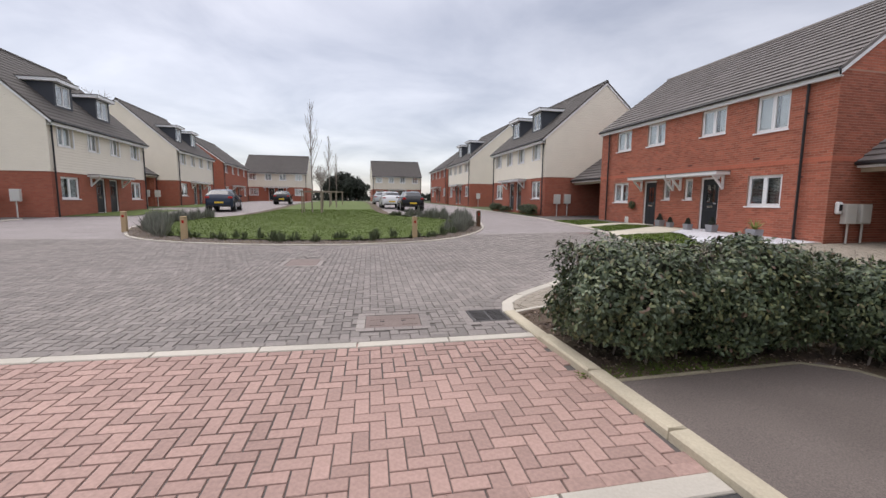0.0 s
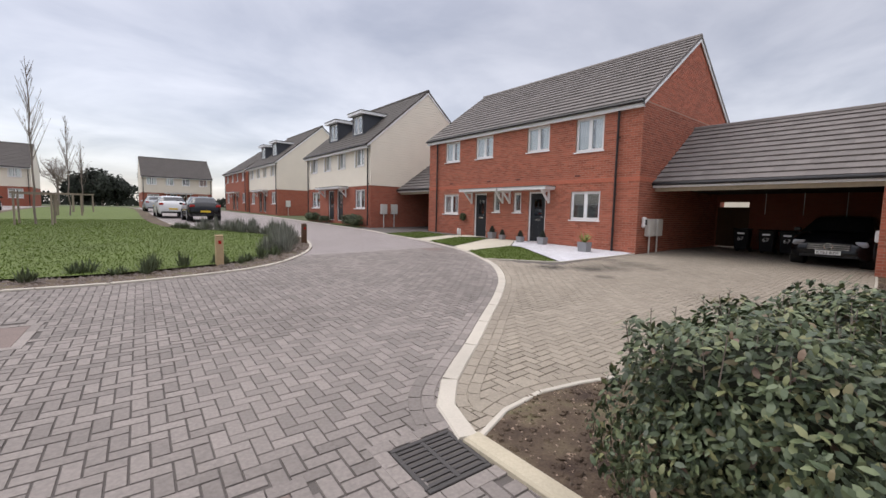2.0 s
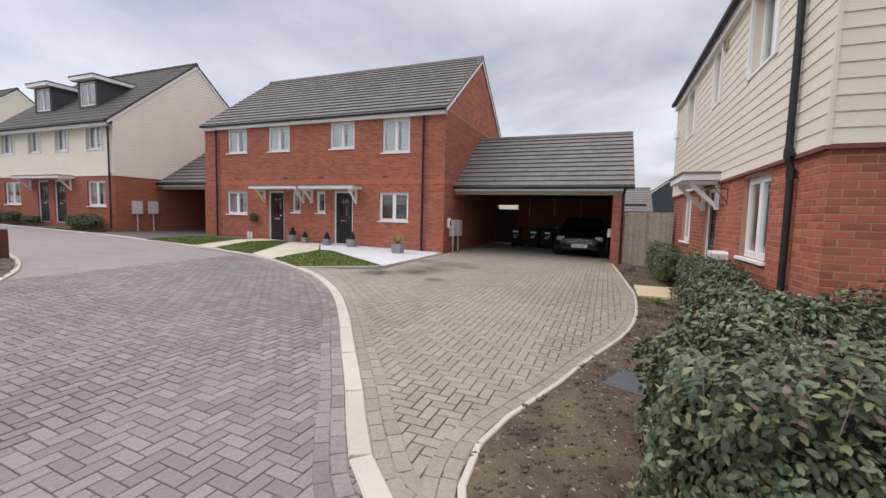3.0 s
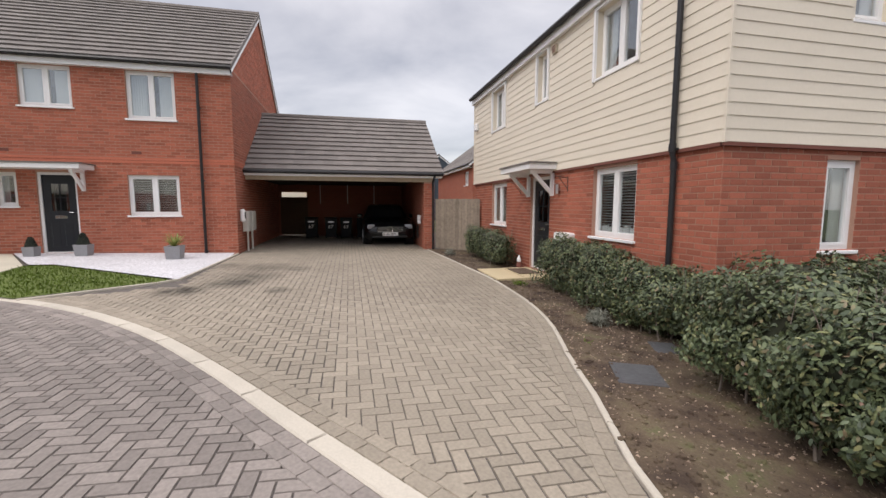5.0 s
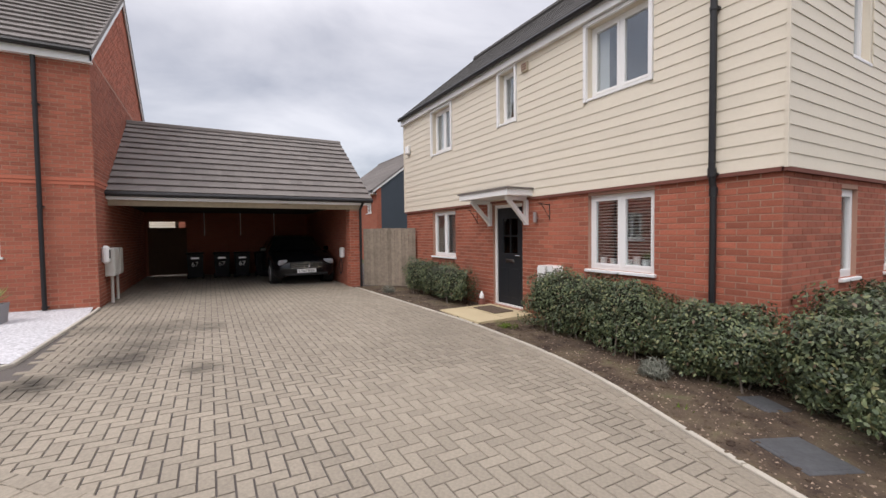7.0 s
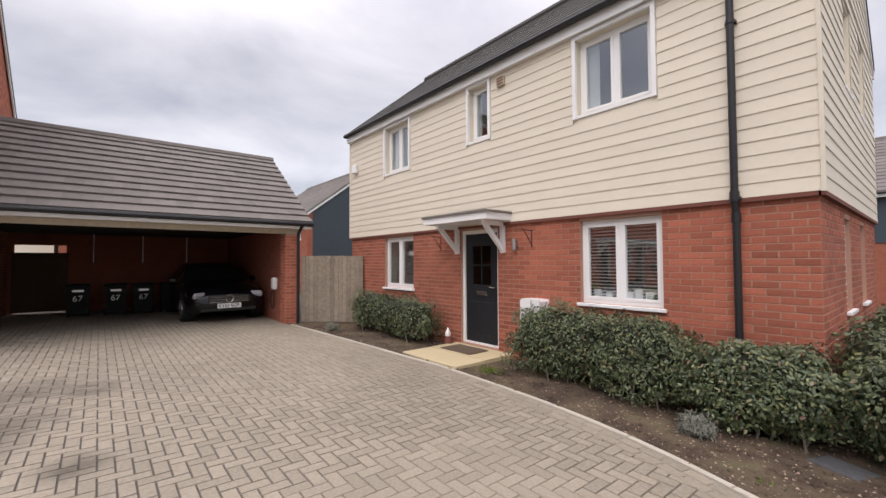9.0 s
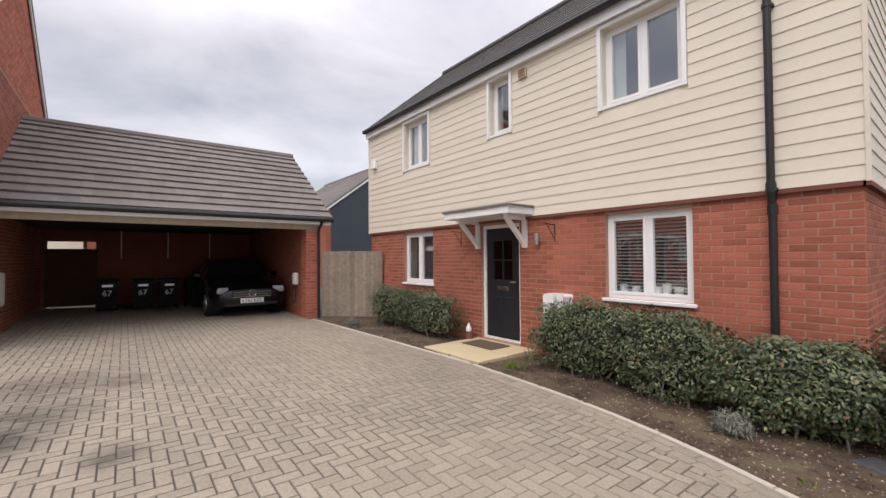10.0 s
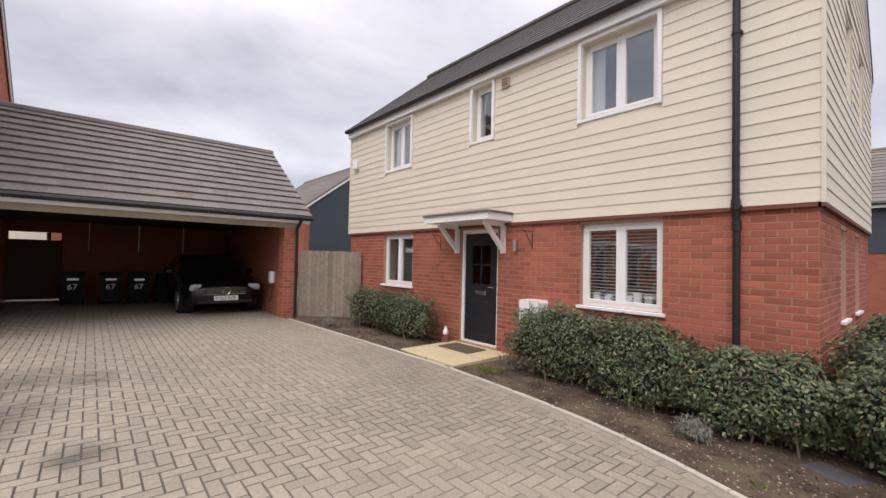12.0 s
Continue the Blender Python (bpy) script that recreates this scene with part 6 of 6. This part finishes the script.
                rod(bm, (x + 0.215 * math.cos(a), s * 0.897, 0.315 + 0.215 * math.sin(a)), (x + 0.215 * math.cos(b), s * 0.897, 0.315 + 0.215 * math.sin(b)), 0.014, n=5, caps=False)
            part("rim", bm, "alloy", tyre, "silver alloy rim")
            bm = bmesh.new()
            rod(bm, (x, s * 0.60, 0.34), (x, s * 0.888, 0.34), 0.365, n=24)
            part("wheel_arch", bm, "rubber", c)
        bm = bmesh.new()
        mm = Matrix.Translation((0.085, s * 0.60, 0.660)) @ Matrix.Rotation(s * radians(32), 4, "Z") @ Matrix.Rotation(radians(-28), 4, "Y")
        box(bm, -0.05, 0.06, -0.185, 0.185, -0.075, 0.075, mm, bevel=0.035)
        part("headlight", bm, "lamp_glass", c, "clear headlight")
        bm = bmesh.new()
        box(bm, 4.06, 4.21, s * 0.68 - 0.13, s * 0.68 + 0.13, 0.82, 0.95, bevel=0.02)
        part("tail_light", bm, "tail", c, "red tail light")
    bm = bmesh.new()
    for k in range(3):
        box(bm, -0.03, 0.03, -0.42, 0.42, 0.50 + 0.055 * k, 0.510 + 0.055 * k)
    part("grille", bm, "chrome", c, "chrome grille bars")
    part("grille_recess", boxed(-0.012, 0.05, -0.45, 0.45, 0.49, 0.65, 0.01), "rubber", c)
    bm = bmesh.new()
    for k in range(16):
        a, b = k * math.pi / 8, (k + 1) * math.pi / 8
        rod(bm, (-0.04, 0.085 * math.cos(a), 0.58 + 0.085 * math.sin(a)), (-0.04, 0.085 * math.cos(b), 0.58 + 0.085 * math.sin(b)), 0.010, n=5, caps=False)
    part("badge", bm, "chrome", c, "round chrome badge")
    part("front_plate", boxed(-0.035, -0.02, -0.26, 0.26, 0.355, 0.465), "plate_white", c)
    part("rear_plate", boxed(4.215, 4.235, -0.26, 0.26, 0.50, 0.61), "plate_yellow", c)
    part("lower_grille", boxed(-0.01, 0.06, -0.6, 0.6, 0.28, 0.35, 0.01), "rubber", c)
    part("rear_bumper", boxed(4.12, 4.225, -0.70, 0.70, 0.27, 0.40, 0.02), "rubber", c)
    if plate:
        words(plate, c, Matrix.Translation((-0.037, 0.235, 0.375)) @ Matrix.Rotation(radians(-90), 4, "Z") @ Matrix.Rotation(radians(90), 4, "X"), 0.105, "rubber", "lettering")
    return c


def words(text, parent, m, size, mat, name="lettering"):
    cu = bpy.data.curves.new(name, "FONT")
    cu.body, cu.size, cu.extrude = text, size, 0.001
    tmp = new("tmp_text", cu)
    me = bpy.data.meshes.new_from_object(tmp.evaluated_get(bpy.context.evaluated_depsgraph_get()))
    bpy.data.objects.remove(tmp); bpy.data.curves.remove(cu)
    me.materials.clear(); me.materials.append(M[mat])
    ob = new(name, me)
    ob.parent = parent
    ob.matrix_local = m
    return ob


car(at(15.42, 5.12, 0), "paint_black", "black hatchback parked nose-out in the carport", "KY63 BZR", group="")
car(at(4.65, 35.2, -91), "paint_black", "black hatchback parked beside the green")
car(at(3.5, 40.5, -90), "paint_white", "white car parked beside the green")
car(at(3.6, 55.0, -90), "paint_silver", "silver car parked beside the green")
car(at(-8.9, 34.2, -84), "paint_blue", "dark blue hatchback parked beside the green")
car(at(-7.6, 52.0, -86), "paint_black", "dark car parked at the far end")
car(at(-15.6, 20.6, 178), "paint_blue", "dark blue car parked beside a house")


# ---- clutter ----
def bin_(x, y, turn, number=""):
    b = thing("wheelie_bin", at(x, y, turn) @ Matrix.Scale(0.84, 4), "black plastic wheelie bin with white number" if number else "black plastic wheelie bin", "bin", "wheelie bins in the carport")
    bm = bmesh.new()
    lo = [(-0.23, -0.22), (0.23, -0.22), (0.23, 0.24), (-0.23, 0.24)]
    a = [bm.verts.new((x, y, 0.08)) for x, y in lo]; c = [bm.verts.new((x * 1.22, y * 1.2, 0.95)) for x, y in lo]
    for k in range(4):
        bm.faces.new((a[k], a[(k + 1) % 4], c[(k + 1) % 4], c[k]))
    bm.faces.new(a[::-1]); bm.faces.new(c)
    bmesh.ops.bevel(bm, geom=bm.edges[:], offset=0.03, segments=2, affect="EDGES")
    part("bin_body", bm, "bin", b)
    bm = bmesh.new()
    box(bm, -0.30, 0.30, -0.32, 0.32, 0.96, 1.02, bevel=0.02)
    part("lid", bm, "bin", b)
    for s in (-1, 1):
        bm = bmesh.new()
        rod(bm, (s * 0.20, 0.27, 0.10), (s * 0.28, 0.27, 0.10), 0.10, n=14)
        part("wheel", bm, "rubber", b)
    bm = bmesh.new()
    rod(bm, (-0.24, 0.36, 0.98), (0.24, 0.36, 0.98), 0.016)
    part("handle", bm, "bin", b)
    if number:
        words(number, b, Matrix.Translation((-0.13, -0.268, 0.50)) @ Matrix.Rotation(radians(90 - 3), 4, "X"), 0.24, "plate_white", "number")
        part("label_strip", boxed(-0.13, 0.13, -0.285, -0.268, 0.78, 0.84), "alloy", b)


for x, y, s in ((18.55, 7.95, "67"), (18.6, 7.2, "67"), (18.6, 6.6, "67"), (18.7, 5.95, "")):
    bin_(x, y, -90, s)


def meter_box(x, y, z, turn, label):
    b = thing("meter_box", pose(x, y, z, 0, 0, turn), label, "meter box", "meter boxes")
    part("box_body", boxed(-0.20, 0.20, -0.16, 0, 0, 0.58, 0.012), "upvc_grey", b)
    part("box_door", boxed(-0.18, 0.18, -0.172, -0.161, 0.03, 0.55, 0.005), "upvc_grey", b)
    bm = bmesh.new()
    rod(bm, (0, -0.08, -1.2), (0, -0.08, 0.01), 0.028)
    part("cable_duct", bm, "upvc_grey", b, "pale grey cable duct")


for off in (0.72, 1.28):
    x = 13.36 + off
    meter_box(x, 9.42, 0.92, 0, "pale grey meter box on red brick gable wall")
for x0, y0, turn in ((12.5, 23.9, 0), (13.2, 23.9, 0), (-15.3, 23.6, 0), (-16.2, 23.6, 0), (-16.0, 40.0, 0), (-16.8, 40.0, 0), (13.1, 42.2, 0)):
    meter_box(x0, y0, gz(x0, y0) + 0.75, turn, "pale grey meter box on brick end wall")
ev = thing("car_charger", pose(13.70, 9.42, 1.20), "white round-edged car charger on brick wall", "car charger")
bm = bmesh.new()
box(bm, -0.10, 0.10, -0.12, 0, 0, 0.36, bevel=0.04)
part("charger_body", bm, "upvc", ev)
part("charger_face", boxed(-0.06, 0.06, -0.124, -0.115, 0.10, 0.28, 0.01), "gutter", ev)
ev = thing("car_charger", pose(15.1, 4.11, 1.05, 0, 0, 180), "white car charger with cable on the carport wall", "car charger")
bm = bmesh.new()
box(bm, -0.09, 0.09, -0.12, 0, 0, 0.30, bevel=0.03)
part("charger_body", bm, "upvc", ev)
bm = bmesh.new()
for k in range(14):
    a, b = k * 0.45, (k + 1) * 0.45
    rod(bm, (0.13 * math.cos(a), -0.10, -0.25 + 0.22 * math.sin(a)), (0.13 * math.cos(b), -0.10, -0.25 + 0.22 * math.sin(b)), 0.012, n=5, caps=False)
part("cable", bm, "rubber", ev, "black coiled cable")

# gas box, doorstep, mat, brackets, lamp, alarm, vents on the cream house
gas = thing("meter_box", pose(8.29, 2.43, 0.54, 0, 0, 180), "white half-hidden gas meter box behind the hedge", "meter box")
bm = bmesh.new()
prism(bm, [(-0.18, 0), (0.18, 0), (0.18, 0.59), (0.155, 0.62), (-0.155, 0.62), (-0.18, 0.59)], -0.24, 0)
part("box_body", bm, "upvc", gas)
step = thing("doorstep", pose(9.55, 2.43, gz(9.55, 3.0)), "buff concrete paving step before the front door", "step")
bm = bmesh.new()
box(bm, -0.72, 0.62, 0.0, 0.62, -0.05, 0.06, bevel=0.008)
part("step_slab", bm, "slab", step)
bm = bmesh.new()
box(bm, -0.72, 0.62, 0.63, 1.22, -0.05, 0.055, bevel=0.008)
part("step_slab", bm, "slab", step)
mat_ = thing("doormat", pose(9.58, 2.80, gz(9.55, 3.0) + 0.062), "brown bristle doormat on the step", "doormat")
part("mat", boxed(-0.36, 0.36, -0.22, 0.22, 0, 0.015, 0.004), "mat", mat_)
for x in (10.62, 8.42):
    br = thing("hanging_bracket", pose(x, 2.425, 2.05, 0, 0, 180), "black iron hanging basket bracket on brick", "bracket", "hanging brackets")
    bm = bmesh.new()
    rod(bm, (0, -0.012, -0.12), (0, -0.012, 0.16), 0.008); rod(bm, (0, -0.012, 0.14), (0, -0.26, 0.16), 0.007); rod(bm, (0, -0.012, -0.08), (0, -0.20, 0.15), 0.006)
    part("iron_arm", bm, "gutter", br)
lampx = thing("wall_lamp", pose(8.72, 2.425, 1.98, 0, 0, 180), "small steel cylinder wall lamp", "lamp")
bm = bmesh.new()
rod(bm, (0, -0.07, -0.08), (0, -0.07, 0.10), 0.035, n=12); box(bm, -0.02, 0.02, -0.04, 0, -0.02, 0.02)
part("lamp_body", bm, "alloy", lampx)
al = thing("alarm_box", pose(13.98, 2.472, 4.0, 0, 0, 180), "white alarm box on the cream boards", "alarm")
part("alarm_case", boxed(-0.10, 0.10, -0.10, 0, 0, 0.22, 0.02), "upvc", al)
vt = thing("wall_vent", pose(8.97, 2.472, 4.62, 0, 0, 180), "square beige extractor vent on the boards", "vent")
part("vent_frame", boxed(-0.08, 0.08, -0.05, 0, 0, 0.16, 0.01), "beam", vt)
for k in range(3):
    part("louvre", boxed(-0.065, 0.065, -0.056, -0.051, 0.03 + 0.045 * k, 0.05 + 0.045 * k), "brick_dark", vt)
jars = ((6.72, 0.13), (6.86, 0.17), (6.98, 0.12), (7.25, 0.12), (7.42, 0.14))
for x, h in jars:
    j = thing("ornament", pose(x, 2.28, 1.195), "small pale ornament standing on a window ledge", "ornament", "ornaments on the window ledge")
    bm = bmesh.new()
    rod(bm, (0, 0, 0), (0, 0, h), 0.045, 0.05, 12)
    part("ornament_body", bm, "curtain", j)

orn = thing("garden_ornament", pose(10.20, 2.62, gz(10.2, 2.62) + 0.03), "small red and white garden ornament beside the step", "ornament")
bm = bmesh.new()
for z0, z1, r0, r1 in ((-0.02, 0.05, 0.07, 0.08), (0.05, 0.13, 0.08, 0.055), (0.13, 0.16, 0.055, 0.05)):
    rod(bm, (0, 0, z0), (0, 0, z1), r0, r1, 14)
part("ornament_base", bm, "brick_dark", orn, "dull red base")
bm = bmesh.new()
for z0, z1, r0, r1 in ((0.16, 0.21, 0.05, 0.052), (0.21, 0.26, 0.052, 0.03), (0.26, 0.31, 0.03, 0.008)):
    rod(bm, (0.01, 0, z0), (0.01, 0, z1), r0, r1, 12)
part("ornament_top", bm, "upvc", orn, "white pointed top")
wreath = thing("hanging_basket", pose(13.30, 17.75, 1.38), "round dark hanging basket of leaves on brick", "hanging basket")
rnd_w = random.Random(77)
verts, faces = [], []
for k in range(700):
    d = Vector((rnd_w.gauss(0, 1), rnd_w.gauss(0, 1), rnd_w.gauss(0, 1))).normalized()
    c, n = Vector((d.x * 0.12 - 0.08, d.y * 0.19, d.z * 0.19)) * rnd_w.uniform(0.75, 1.05), len(verts)
    a = Vector((rnd_w.gauss(0, 1), rnd_w.gauss(0, 1), rnd_w.gauss(0, 1))).normalized() * 0.03
    b = a.cross(d).normalized() * 0.014
    verts += [tuple(c - a), tuple(c + b), tuple(c + a), tuple(c - b)]
    faces.append((n, n + 1, n + 2, n + 3))
me = bpy.data.meshes.new("foliage"); me.from_pydata(verts, [], faces); me.materials.append(M["sprig"])
new("foliage", me).parent = wreath
bm = bmesh.new()
rod(bm, (0.055, 0, 0.30), (-0.16, 0, 0.30), 0.008); rod(bm, (-0.14, 0, 0.30), (-0.12, 0, 0.10), 0.005)
part("basket_arm", bm, "gutter", wreath, "black iron arm")

# planters before the brick doors
def planter(x, y, s, plant, seed):
    p = thing("planter", pose(x, y, gz(x, y) + 0.035), "grey square planter with " + ("a clipped cone shrub" if plant == "cone" else "a spiky yellow-green plant"), "planter", "planters before the brick house")
    bm = bmesh.new()
    a = [bm.verts.new((sx * s * 0.42, sy * s * 0.42, 0)) for sx, sy in ((-1, -1), (1, -1), (1, 1), (-1, 1))]
    b = [bm.verts.new((sx * s * 0.5, sy * s * 0.5, s * 0.9)) for sx, sy in ((-1, -1), (1, -1), (1, 1), (-1, 1))]
    i = [bm.verts.new((sx * s * 0.42, sy * s * 0.42, s * 0.9)) for sx, sy in ((-1, -1), (1, -1), (1, 1), (-1, 1))]
    d = [bm.verts.new((sx * s * 0.40, sy * s * 0.40, s * 0.8)) for sx, sy in ((-1, -1), (1, -1), (1, 1), (-1, 1))]
    for k in range(4):
        q = (k + 1) % 4
        bm.faces.new((a[k], a[q], b[q], b[k])); bm.faces.new((b[k], b[q], i[q], i[k])); bm.faces.new((i[k], i[q], d[q], d[k]))
    bm.faces.new(d); bm.faces.new(a[::-1])
    part("pot", bm, "pot", p)
    rnd = random.Random(seed)
    verts, faces = [], []
    for k in range(900 if plant == "cone" else 60):
        a = rnd.uniform(0, 6.28)
        n = len(verts)
        if plant == "cone":
            z = rnd.random() ** 1.4
            r = s * 0.36 * (1 - z) ** 0.8 + 0.02
            c = Vector((r * math.cos(a), r * math.sin(a), s * 0.85 + z * s * 0.95))
            t = Vector((rnd.gauss(0, 1), rnd.gauss(0, 1), rnd.gauss(0, 1))).normalized() * 0.03
            u = Vector((math.cos(a), math.sin(a), 0.6)).cross(t).normalized() * 0.014
            verts += [tuple(c - t), tuple(c + u), tuple(c + t), tuple(c - u)]
            faces.append((n, n + 1, n + 2, n + 3))
        else:
            l = rnd.uniform(0.2, 0.45)
            e = rnd.uniform(0.4, 1.3)
            q = Vector((math.cos(a) * math.cos(e) * l, math.sin(a) * math.cos(e) * l, s * 0.8 + math.sin(e) * l))
            w = Vector((-math.sin(a), math.cos(a), 0)) * 0.014
            verts += [(0, 0, s * 0.8), tuple(q * 0.6 + w + Vector((0, 0, s * 0.32))), tuple(q), tuple(q * 0.6 - w + Vector((0, 0, s * 0.32)))]
            faces.append((n, n + 1, n + 2, n + 3))
    me = bpy.data.meshes.new("plant"); me.from_pydata(verts, [], faces)
    me.materials.append(M["far_leaf" if plant == "cone" else "spike"])
    new("plant", me).parent = p
    part("soil_top", boxed(-s * 0.40, s * 0.40, -s * 0.40, s * 0.40, s * 0.76, s * 0.80), "soil", p)


planter(12.85, 12.75, 0.30, "cone", 1)
planter(12.75, 13.75, 0.25, "cone", 2)
planter(13.0, 14.95, 0.22, "cone", 3)
planter(13.0, 15.55, 0.29, "cone", 4)
planter(12.2, 10.55, 0.34, "spike", 5)

# ---- fence between carport and cream house ----
fence = thing("fence", pose(14.43, 3.74, 0), "weathered close-boarded timber fence beside the carport", "fence")
F0, F1 = Vector((14.43, 3.74)), Vector((13.6, 2.50))
n = 15
for k in range(n):
    a, b = F0.lerp(F1, k / n), F0.lerp(F1, (k + 1) / n)
    d = (b - a).normalized()
    turn = math.degrees(math.atan2(d.y, d.x))
    bm = boxed(0.002, (b - a).length - 0.002, -0.012 + 0.006 * (k % 2), 0.012 + 0.006 * (k % 2), gz(a.x, a.y) + 0.03, 1.88 + rnd.uniform(-0.008, 0.008))
    bm.transform(fence.matrix_world.inverted() @ pose(a.x, a.y, 0, 0, 0, turn))
    part("fence_board", bm, "fence", fence)
bm = boxed(0, (F1 - F0).length, 0.02, 0.06, 0.5, 0.58)
bm.transform(fence.matrix_world.inverted() @ pose(F0.x, F0.y, 0, 0, 0, turn))
part("fence_rail", bm, "fence", fence)

# ---- bollards ----
for x, y, dark in ((-7.45, 16.1, False), (-4.74, 13.55, False), (1.98, 13.1, False), (5.25, 16.85, True)):
    b = thing("bollard", at(x, y, 0), "dark stained timber bollard" if dark else "short pale timber bollard with red reflector", "bollard", "bollards round the island")
    bm = bmesh.new()
    box(bm, -0.075, 0.075, -0.075, 0.075, 0, 0.66, bevel=0.012)
    part("bollard_post", bm, "gate" if dark else "bollard", b)
    bm = bmesh.new()
    box(bm, -0.08, 0.08, -0.08, 0.08, 0.66, 0.70, bevel=0.02)
    part("bollard_cap", bm, "gate" if dark else "bollard", b)
    part("reflector", boxed(-0.03, 0.03, -0.082, -0.076, 0.50, 0.58), "tail", b, "red reflector")

# ---- ironwork in the paving ----
def cover(x0, x1, y0, y1, label, turn=0.0):
    """The place and half size of an inspection cover that lies in the slope of the road."""
    cx, cy = (x0 + x1) / 2, (y0 + y1) / 2
    w, d = (x1 - x0) / 2, (y1 - y0) / 2
    sl = (math.degrees(math.atan(0.02)), -math.degrees(math.atan(0.012)) if cx > 0 else 0)
    c = thing("manhole_cover", pose(cx, cy, gz(cx, cy) + 0.004, sl[0], sl[1], turn), label, "manhole")
    return c, w, d


def block_frame(c, w, d, mat, other=""):
    """A row of cut blocks round a cover."""
    for a, b, e, f, n in ((-w - 0.1, w + 0.1, d, d + 0.1, 4), (-w - 0.1, w + 0.1, -d - 0.1, -d, 4)):
        for k in range(n):
            s = (b - a) / n
            part("paver", boxed(a + k * s + 0.003, a + (k + 1) * s - 0.003, e + 0.003, f - 0.003, -0.03, 0.001, 0.003), other if other and e < 0 else mat, c)
    for a, b in ((-w - 0.1, -w), (w, w + 0.1)):
        for k in range(3):
            s = 2 * d / 3
            part("paver", boxed(a + 0.003, b - 0.003, -d + k * s + 0.003, -d + (k + 1) * s - 0.003, -0.03, 0.001, 0.003), other if other and a > 0 else mat, c)


c, w, d = cover(0.17, 0.79, 4.60, 5.06, "worn brownish iron manhole cover in paving", -4)
part("cover_plate", boxed(-w, w, -d, d, -0.03, -0.004, 0.004), "iron", c)
for k in range(5):
    for q in range(2):
        part("cast_rib", boxed(-w + 0.05 + k * 0.035, -w + 0.07 + k * 0.035, -d + 0.08 + q * 0.2, -d + 0.2 + q * 0.2, -0.005, 0.001), "iron", c)
        part("cast_rib", boxed(w - 0.07 - k * 0.035, w - 0.05 - k * 0.035, -d + 0.08 + q * 0.2, -d + 0.2 + q * 0.2, -0.005, 0.001), "iron", c)
for x in (-0.12, 0.12):
    part("key_hole", boxed(x - 0.025, x + 0.025, -0.012, 0.012, -0.0045, -0.0025), "rubber", c)
block_frame(c, w, d, "paver_grey", "paver_grey")
for piece in [p for p in c.children if p.name.startswith("paver")][8:11]:
    piece.data.materials[0] = M["kerb_block"]
c, w, d = cover(-1.28, -0.65, 8.72, 9.55, "worn reddish iron manhole cover in paving", -4)
part("cover_plate", boxed(-w, w, -d, d, -0.03, -0.002, 0.004), "iron", c)
block_frame(c, w, d, "paver_grey")
drain = thing("drain_grate", pose(1.62, 4.81, gz(1.62, 4.81) + 0.002, 1.1, -0.7, -3), "black cast iron road drain grate", "drain")
part("frame_bar", boxed(-0.22, 0.22, 0.195, 0.225, -0.05, 0.0, 0.004), "cast", drain); part("frame_bar", boxed(-0.22, 0.22, -0.225, -0.195, -0.05, 0.0, 0.004), "cast", drain)
part("frame_bar", boxed(-0.225, -0.195, -0.194, 0.194, -0.05, 0.0, 0.004), "cast", drain); part("frame_bar", boxed(0.195, 0.225, -0.194, 0.194, -0.05, 0.0, 0.004), "cast", drain)
part("frame_bar", boxed(-0.015, 0.015, -0.194, 0.194, -0.04, -0.002, 0.003), "cast", drain)
for k in range(8):
    y = -0.17 + 0.0485 * k
    part("grate_bar", boxed(-0.194, -0.016, y - 0.011, y + 0.011, -0.04, -0.003), "cast", drain)
    part("grate_bar", boxed(0.016, 0.194, y - 0.011, y + 0.011, -0.04, -0.003), "cast", drain)
part("gully_pit", boxed(-0.19, 0.19, -0.19, 0.19, -0.06, -0.05), "rubber", drain)
block_frame(drain, 0.23, 0.235, "paver_grey")
drain2 = copy_thing(drain, pose(-3.95, 5.05, gz(-3.95, 5.05) + 0.002, 1.1, 0, -3))
for x, y, w, d, turn in ((4.36, 3.98, 0.20, 0.17, -24), (4.92, 3.20, 0.14, 0.10, -24)):
    pc = thing("inspection_cover", pose(x, y, gz(x, y) + 0.02, 1.1, -0.7, turn), "dark grey plastic inspection cover in soil", "manhole", "covers in the soil bed")
    part("cover_lid", boxed(-w, w, -d, d, -0.02, 0.008, 0.006), "plastic_grey", pc)
    part("cover_frame", boxed(-w - 0.03, w + 0.03, -d - 0.03, d + 0.03, -0.02, 0.002, 0.004), "plastic_grey", pc)
mh = thing("manhole_cover", pose(8.3, 13.6, gz(8.3, 13.6) + 0.003, 1.1, -0.7, -10), "round dark iron manhole cover in paving", "manhole")
part("cover_plate", boxed(-0.3, 0.3, -0.3, 0.3, -0.02, 0.004, 0.004), "iron", mh)
# patio pots by the far door
for x, y in ((12.9, 17.55), (12.95, 17.75)):
    pt = thing("milk_bottle", at(x, y, 0, gz(x, y) + 0.03), "small white bottle by the door", "bottle", "bottles by the door")
    bm = bmesh.new()
    rod(bm, (0, 0, 0), (0, 0, 0.22), 0.045, 0.045, 10); rod(bm, (0, 0, 0.22), (0, 0, 0.30), 0.045, 0.02, 10)
    part("bottle_body", bm, "curtain", pt)

# ---- laid pieces, last ----
lay_tiles()
lay_bricks()
lay_paving()
